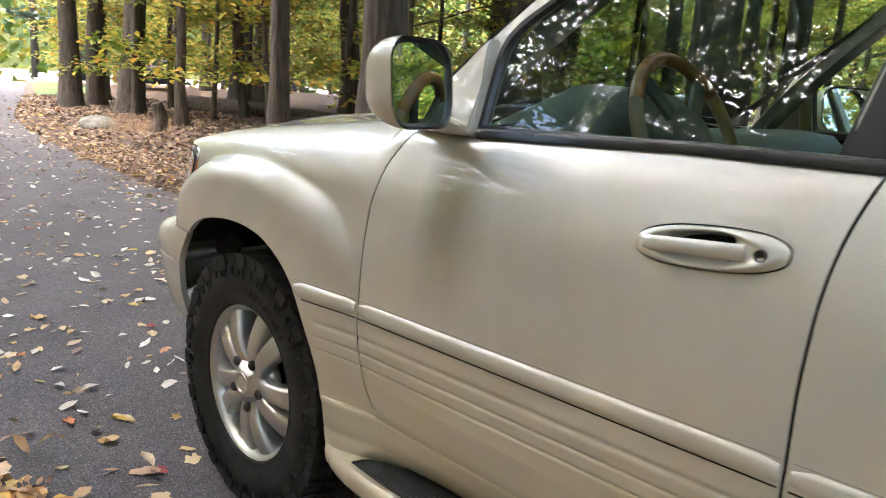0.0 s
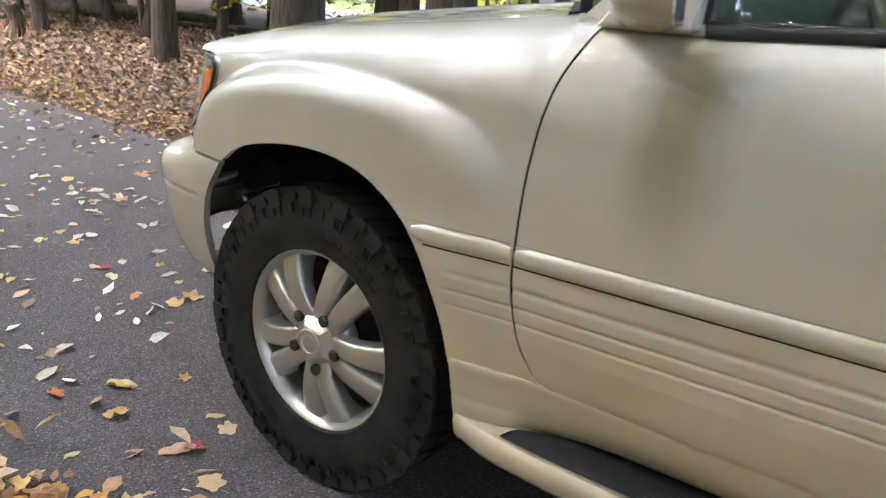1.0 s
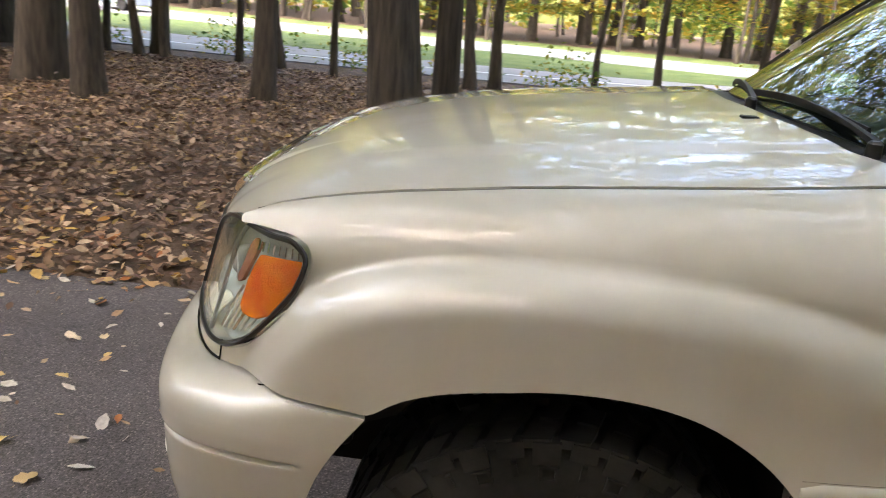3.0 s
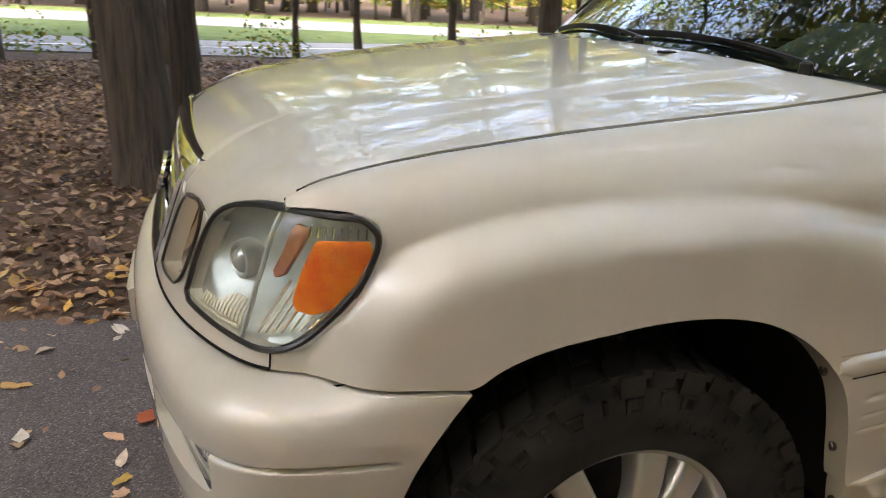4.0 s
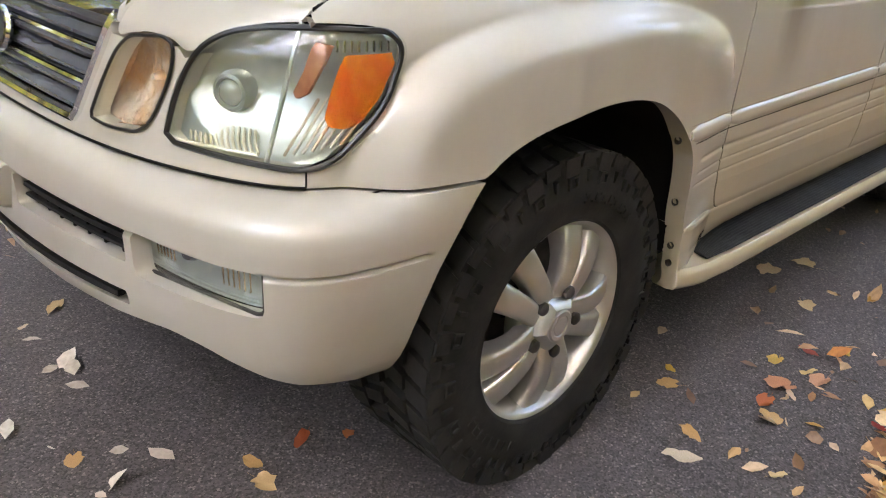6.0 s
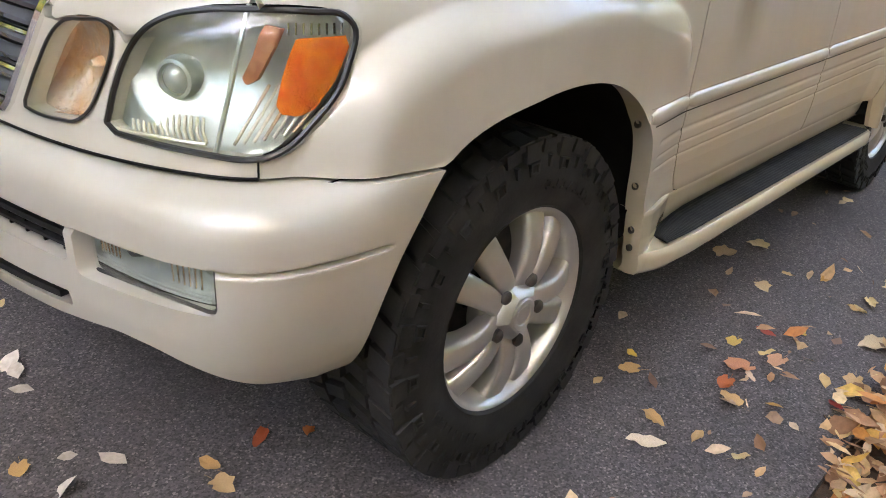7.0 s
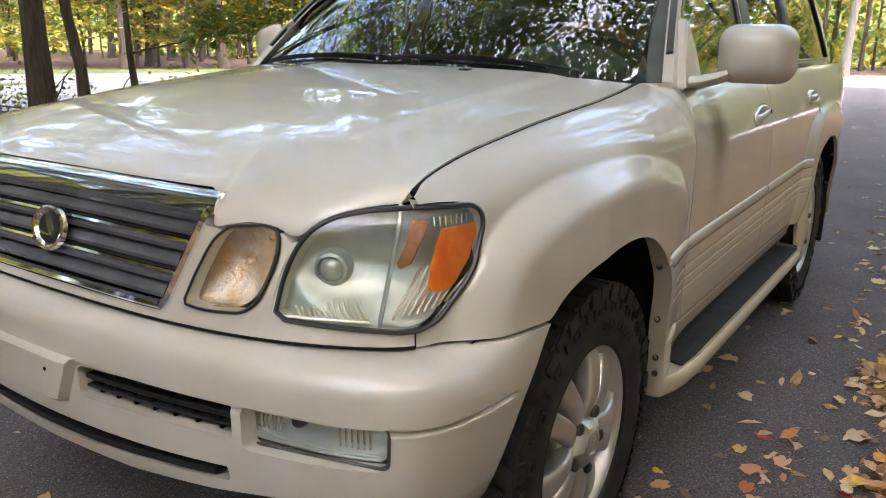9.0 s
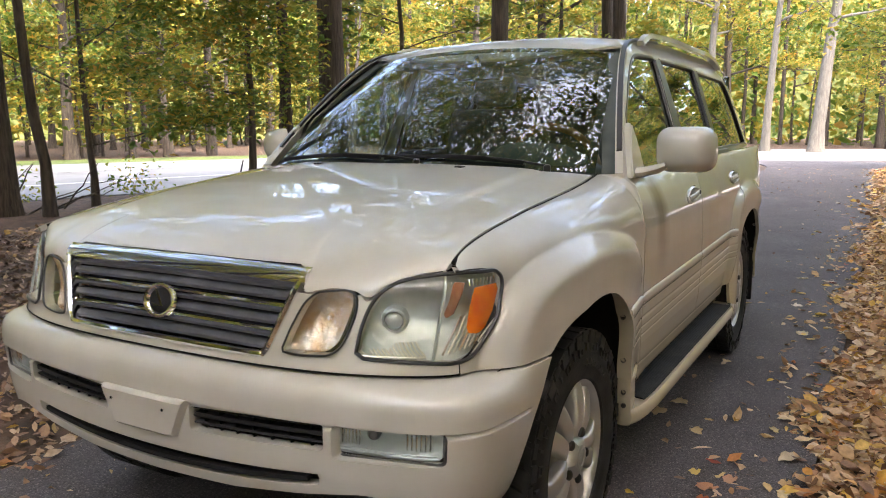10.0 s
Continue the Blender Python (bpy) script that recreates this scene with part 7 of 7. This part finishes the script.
# low brush along the road's edge
br = np.random.default_rng(5)
bx = br.uniform(-16, 9, 26)
by = np.interp(bx, ROAD_NEAR[:, 0], ROAD_NEAR[:, 1]) - br.uniform(0.6, 1.8, 26)
bc = np.stack([bx, by, np.full(26, 0.05)], 1)
pts = bc[br.integers(0, 26, 2600)] + br.normal(0, 1, (2600, 3)) * np.array([0.30, 0.26, 0.0]) + np.stack([np.zeros(2600), np.zeros(2600), br.gamma(2.0, 0.15, 2600)], 1)
lv, lf = leaf_cloud(pts, br.uniform(0.05, 0.12, len(pts)), br, 0.8)
tagged(part("roadside_brush", bulk("roadside_brush", lv, lf, LEAF_GREEN)), "low leafy brush along the road's edge", "brush", kind="stuff")

# ---- fallen leaves ----


def litter_leaves(centres, sizes, r, flat=0.38):
    """Pointed dry leaves folded along the midrib, curled at the tip."""
    n = len(centres)
    up = r.normal(size=(n, 3)) * flat + np.array([0, 0, 1.0])
    up /= np.linalg.norm(up, axis=1)[:, None]
    d = r.normal(size=(n, 3))
    d -= (d * up).sum(1)[:, None] * up
    d /= np.linalg.norm(d, axis=1)[:, None]
    s = np.cross(up, d)
    L = np.asarray(sizes)[:, None]
    w = L * r.uniform(0.20, 0.36, n)[:, None]
    fold = up * L * r.uniform(0.03, 0.16, n)[:, None]
    curl = up * L * r.uniform(-0.05, 0.22, n)[:, None]
    c = centres
    v = np.stack([c - d * L * 0.5, c - d * L * 0.12 + s * w + fold, c + d * L * 0.22 + s * w * 0.8 + fold * 0.8, c + d * L * 0.55 + curl, c + d * L * 0.20 - s * w * 0.85 + fold, c - d * L * 0.15 - s * w + fold * 0.7], 1).reshape(-1, 3)
    q = np.arange(n)[:, None] * 6
    return v, np.concatenate([q + np.array([[0, 1, 2, 3]]), q + np.array([[0, 3, 4, 5]])])



def litter(name, xr, yr, count, size, r, lift, keep, label, mat=None):
    x, y = r.uniform(*xr, count), r.uniform(*yr, count)
    k = keep(x, y)
    x, y = x[k], y[k]
    z = np.maximum(ground_height(x, y), -0.03) + r.exponential(lift, len(x)) + 0.012
    v, f = litter_leaves(np.stack([x, y, z], 1), r.uniform(*size, len(x)), r)
    tagged(part(name, bulk(name, v, f, mat or DRYLEAF)), label, "leaves", kind="stuff")


lr = np.random.default_rng(3)


def off_right(x, y):
    lo, hi = drive_edges(x)
    d = y - hi
    edge = 0.10 * np.sin(x * 3.1) + 0.07 * np.sin(x * 7.7 + 1)
    return (d > edge - 0.06) | ((d > edge - 0.45) & (lr.uniform(0, 1, len(x)) < 0.10))


def off_left(x, y):
    lo, hi = drive_edges(x)
    d = lo - y
    edge = -0.06 + 0.07 * np.sin(x * 2.3 + 0.5) + 0.07 * np.sin(x * 6.1)
    return (d > edge) | ((d > edge - 0.35) & (lr.uniform(0, 1, len(x)) < 0.05))


def beyond(x, y):
    hi = drive_edges(x)[1]
    return y - hi > 0.75 + 0.25 * np.sin(x * 1.3) + lr.normal(0, 0.22, len(x))


def along(x, y):
    return off_right(x, y) & ~beyond(x, y)


litter("leaf_litter", (-9, 3.5), (1.5, 12.5), 52000, (0.04, 0.085), lr, 0.012, beyond, "deep litter of dull brown fallen leaves", DULLEAF)
litter("leaf_verge", (-11, 3.5), (0.9, 3.2), 16000, (0.035, 0.08), lr, 0.012, along, "tan and orange leaves drifted along the asphalt's edge")
litter("leaf_litter", (-26, -9), (0.9, 9.0), 15000, (0.06, 0.12), lr, 0.012, beyond, "brown litter of fallen leaves under the trees", DULLEAF)
litter("leaf_verge", (-26, -11), (0.9, 7.0), 6000, (0.06, 0.12), lr, 0.012, along, "tan and orange leaves drifted along the asphalt's edge")


def bank(x, y):
    lo = drive_edges(x)[0]
    far = np.maximum(lo - y - 1.0 - 0.3 * np.sin(x * 1.1), 0)
    thin = np.exp(-((far / 1.6) ** 2)) * (0.12 + 0.88 * step(x, -9.0, -2.0))
    return off_left(x, y) & (lr.uniform(0, 1, len(x)) < thin)


def heap(x, y):
    """Densest by the asphalt, thinning out raggedly into the wood and along the drive."""
    lo = drive_edges(x)[0]
    d = lo - y + 0.25 * np.sin(x * 1.7)
    fade = step(2.9 - d, 0.0, 1.5) * step(x, -3.0, -1.0)
    return off_left(x, y) & (lr.uniform(0, 1, len(x)) < fade)


litter("leaf_bank", (-10, 9.5), (-6.8, -1.0), 70000, (0.04, 0.09), lr, 0.022, bank, "bank of dry tan and orange leaves beside the asphalt", BANKLEAF)
litter("leaf_bank", (-3.0, 9.0), (-4.8, -1.15), 62000, (0.03, 0.08), lr, 0.018, heap, "crumpled dry leaves heaped along the asphalt's edge", BANKLEAF)
litter("leaf_bank", (9, 32), (-4.5, -1.0), 9000, (0.08, 0.15), lr, 0.02, off_left, "bank of dry tan and orange leaves beside the asphalt", BANKLEAF)
litter("leaf_litter", (3.5, 20), (1.0, 8.0), 9000, (0.07, 0.12), lr, 0.014, off_right, "brown litter of fallen leaves under the trees")


def one_leaf(seed, lobes):
    """A fallen leaf: a curled blade with a midrib fold and a stalk."""
    r = np.random.default_rng(seed)
    n = 16
    verts = [(0, 0, 0.004)]
    for k in range(n):
        a = 2 * math.pi * k / n
        rad = 0.5 * (1 - 0.10 * math.cos(a)) if not lobes else 0.5 * (0.62 + 0.38 * abs(math.cos(2.5 * a)) ** 0.6)
        x, y = rad * math.cos(a), rad * math.sin(a) * (0.52 if not lobes else 0.9)
        tip = 0.10 * max(0, math.cos(a)) ** 8
        z = 0.16 * abs(y) * 2 + 0.22 * x * x + r.normal(0, 0.035)
        verts.append((x + tip + r.normal(0, 0.03), y + r.normal(0, 0.035), max(z, 0.0)))
    faces = [(0, 1 + k, 1 + (k + 1) % n) for k in range(n)]
    b = len(verts)
    verts += [(-0.48, 0.008, 0.02), (-0.48, -0.008, 0.02), (-0.80, -0.04, 0.03), (-0.80, -0.05, 0.03)]
    faces.append((b, b + 1, b + 3, b + 2))
    return raw("fallen_leaf", verts, faces, ONELEAF)


SHAPES = [one_leaf(k, k > 2) for k in range(7)]
spots = [(-2.137, -0.39), (-0.866, -1.135), (-0.77, -0.978), (-0.415, -0.891), (-0.324, -1.032), (-1.22, -0.401), (-0.936, -0.306), (-1.673, 0.436), (-0.367, -0.478), (-0.267, -0.533),
         (0.404, -1.087), (0.632, -0.892), (0.56, -0.93), (0.81, -1.141), (1.07, -1.118), (0.95, -1.17), (1.458, -1.269), (1.376, -0.984), (2.064, -1.313), (0.30, -1.12), (0.42, -1.2)]
lr2 = np.random.default_rng(17)
while len(spots) < 270:
    x = lr2.choice([lr2.uniform(-9, -0.9), lr2.uniform(-3.5, -0.5), lr2.uniform(-0.9, 7), lr2.uniform(0, 14)])
    lo, hi = drive_edges(np.array(x))
    y = lr2.uniform(lo, hi) if x < -0.45 else (lo + lr2.beta(1, 2.2) * 0.75 if lr2.uniform() < 0.85 else hi - lr2.uniform(0, 0.4))
    spots.append((float(x), float(y)))
for k, (x, y) in enumerate(spots):
    s = lr2.uniform(0.045, 0.095) * (0.75 if k % 3 == 0 else 1.0)
    o = new("fallen_leaf", SHAPES[int(lr2.integers(0, 7))])
    o.matrix_basis = pose(x, y, 0.002, lr2.uniform(-8, 8), lr2.uniform(-8, 8), lr2.uniform(0, 360)) @ Matrix.Diagonal((s, s, s * lr2.uniform(0.7, 1.5), 1))
    tagged(o, "dry tan or yellow leaf lying on the asphalt", "leaf", "leaves on the driveway")
# the smaller ones past counting
x = np.concatenate([lr2.uniform(-16, -1, 700), lr2.uniform(0, 28, 700)])
lo, hi = drive_edges(x)
u = lr2.uniform(0, 1, 1400)
y = np.where(x < -1, lo + (hi - lo) * u, np.where(u < 0.75, lo + (hi - lo) * 0.35 * u / 0.75, hi - (hi - lo) * 0.6 * (u - 0.75)))
y = np.where(x > 5, lo + (hi - lo) * lr2.uniform(0, 1, 1400), y)
v, f = litter_leaves(np.stack([x, y, np.full(1400, 0.006)], 1), lr2.uniform(0.015, 0.07, 1400), lr2, 0.2)
tagged(part("leaf_bits", bulk("leaf_bits", v, f, DRYLEAF)), "small dry leaves and bits strewn over the asphalt", "leaves", kind="stuff")
x = lr2.uniform(-14, -0.6, 900)
lo, hi = drive_edges(x)
y = lo + (hi - lo) * lr2.uniform(0, 1, 900)
v, f = litter_leaves(np.stack([x, y, np.full(900, 0.008)], 1), lr2.uniform(0.03, 0.085, 900), lr2, 0.25)
tagged(part("pale_leaves", bulk("pale_leaves", v, f, PALELEAF)), "pale leaf backs scattered over the asphalt", "leaves", kind="stuff")

# ---- things farther off ----


def far_car(x, y, turn, paint, label):
    """A small parked car: body, cabin glass, roof, wheels."""
    z = float(ground_height(np.array(float(x)), np.array(float(y)))) + 0.03
    c = tagged(new("parked_car"), label, "car")
    c.matrix_basis = pose(x, y, z, 0, 0, turn)

    def loft(name, rows, mat):
        bm = bmesh.new()
        rings = [[bm.verts.new(p) for p in r] for r in rows]
        for a, b in zip(rings, rings[1:]):
            for k in range(4):
                bm.faces.new((a[k], a[(k + 1) % 4], b[(k + 1) % 4], b[k]))
        bm.faces.new(rings[0][::-1])
        bm.faces.new(rings[-1])
        bmesh.ops.bevel(bm, geom=bm.edges[:], offset=0.05, segments=2, affect="EDGES")
        return from_bm(name, bm, mat)
    def rect(x0, x1, w, zz):
        return [(x0, -w, zz), (x1, -w, zz), (x1, w, zz), (x0, w, zz)]
    part("body", loft("body", [rect(-2.2, 2.2, 0.82, 0.28), rect(-2.25, 2.25, 0.88, 0.55), rect(-2.15, 2.2, 0.86, 0.92)], paint), c)
    part("cabin_glass", loft("cabin_glass", [rect(-1.7, 1.2, 0.80, 0.90), rect(-1.2, 0.5, 0.62, 1.36)], TRIM), c, "dark car windows")
    part("roof", loft("roof", [rect(-1.2, 0.5, 0.63, 1.345), rect(-1.05, 0.35, 0.56, 1.42)], paint), c)
    tyre = lathe("wheel", [(0.0, -0.10), (0.20, -0.10), (0.22, -0.11), (0.31, -0.10), (0.32, 0.0), (0.31, 0.10), (0.0, 0.10)], TYRE, 24)
    for wx in (-1.35, 1.35):
        for wy in (-0.80, 0.80):
            part("wheel", tyre, c, "", pose(wx, wy, 0.32))


far_car(-37.0, 11.2, 161, DARK_CAR, "dark blue car parked among the trees near the house")
far_car(-35.0, 13.7, 156, DARK_CAR, "dark car parked among the trees")
far_car(-18.6, 33.5, -30, SILVER_CAR, "silver-blue car standing on the far lane of the road")


def build_house():
    h = tagged(new("house"), "low grey house with a shingled roof beyond the driveway's end", "house")
    h.matrix_basis = pose(-70, 8.1, -2.64, 0, 0, 12)
    part("wall", box("wall", (-4, -5.5, 0), (4, 5.5, 2.7), WALL, 0.02), h, "grey sided wall")
    bm = bmesh.new()
    for s in (1, -1):
        v = [bm.verts.new(p) for p in ((s * 4.6, -6, 2.55), (s * 4.6, 6, 2.55), (0, 6, 4.3), (0, -6, 4.3), (s * 4.6, -6, 2.75), (s * 4.6, 6, 2.75), (0, 6, 4.5), (0, -6, 4.5))]
        for f in ((0, 1, 2, 3), (4, 5, 6, 7), (0, 1, 5, 4), (1, 2, 6, 5), (2, 3, 7, 6), (3, 0, 4, 7)):
            bm.faces.new([v[k] for k in f])
    part("roof", from_bm("roof", bm, ROOF, False), h, "grey shingled roof")
    for y in (-3.5, -1.0, 2.0):
        w = part("window", box("window", (4.0, y, 1.0), (4.05, y + 1.3, 2.1), TRIM, 0.01), h, "dark window")
        part("frame", box("frame", (4.0, y - 0.08, 2.1), (4.08, y + 1.38, 2.2), WHITE, 0.01), w)


build_house()


def log(name, a, b, r, mat, label, cat):
    pts = curve_through([a, ((a[0] + b[0]) / 2, (a[1] + b[1]) / 2 + 0.1, (a[2] + b[2]) / 2 + 0.03), b], 12)
    v, f = tube(pts, np.linspace(r, r * 0.6, 12), 12, 0.08, 4)
    n = len(v)
    f += [tuple(range(11, -1, -1)), tuple(range(n - 12, n))]
    tagged(part(name, raw(name, v, f, mat)), label, cat)


log("fallen_log", (-18.6, 7.6, 0.25), (-14.2, 9.8, 0.2), 0.24, BARK, "weathered fallen log on the leaf litter", "log")
log("fallen_log", (-15.6, 8.4, 0.12), (-12.2, 9.6, 0.1), 0.10, BARK, "thin fallen log beside the larger one", "log")
log("stump", (-12.7, 4.25, -0.05), (-12.75, 4.3, 0.55), 0.16, BARK, "broken grey stump in the leaf litter", "stump")
log("marker_post", (10.1, 10.1, -0.05), (10.1, 10.1, 0.75), 0.022, TRIM, "thin black marker post by the road", "post")
bm = bmesh.new()
bmesh.ops.create_icosphere(bm, subdivisions=3, radius=0.36)
for v in bm.verts:
    v.co *= 1 + 0.22 * noise.noise(v.co * 3.1)
    v.co.z *= 0.55
rk = part("rock", from_bm("rock", bm, STONE, angle=60), None, "", pose(-13.5, 3.5, 0.05, 0, 0, 30))
tagged(rk, "mossy grey boulder beside the driveway", "rock")
# bare branches lying by the trunk near the road
bb = []
r7 = np.random.default_rng(9)
for k in range(9):
    a = r7.uniform(0, 6.28)
    p0 = np.array([5.2 + r7.uniform(-0.7, 0.7), 9.9 + r7.uniform(-0.5, 0.5), 0.03])
    L = r7.uniform(0.7, 1.7)
    t = np.linspace(0, 1, 6)[:, None]
    bb.append(tube(p0 + t * np.array([math.cos(a) * L, math.sin(a) * L, r7.uniform(0.2, 0.7)]) + np.cumsum(r7.normal(0, 0.04, (6, 3)), axis=0), np.linspace(0.018, 0.006, 6), 5))
v, f = gather(bb)
tagged(part("fallen_branch", raw("fallen_branch", v, f, BARK)), "tangle of bare fallen branches by a trunk", "branch")
# dry grass tufts by the boulder
gt = []
for k in range(420):
    b = np.array([-12.9 + r7.normal(0, 0.5), 3.9 + r7.normal(0, 0.35), 0.0])
    d = r7.normal(0, 0.10, 3)
    d[2] = r7.uniform(0.18, 0.45)
    gt.append((np.array([b - [0.006, 0, 0], b + [0.006, 0, 0], b + d]), [(0, 1, 2)]))
v, f = gather(gt)
tagged(part("dry_grass", raw("dry_grass", v, f, DRYLEAF)), "straw-coloured grass tufts by the boulder", "grass", kind="stuff")
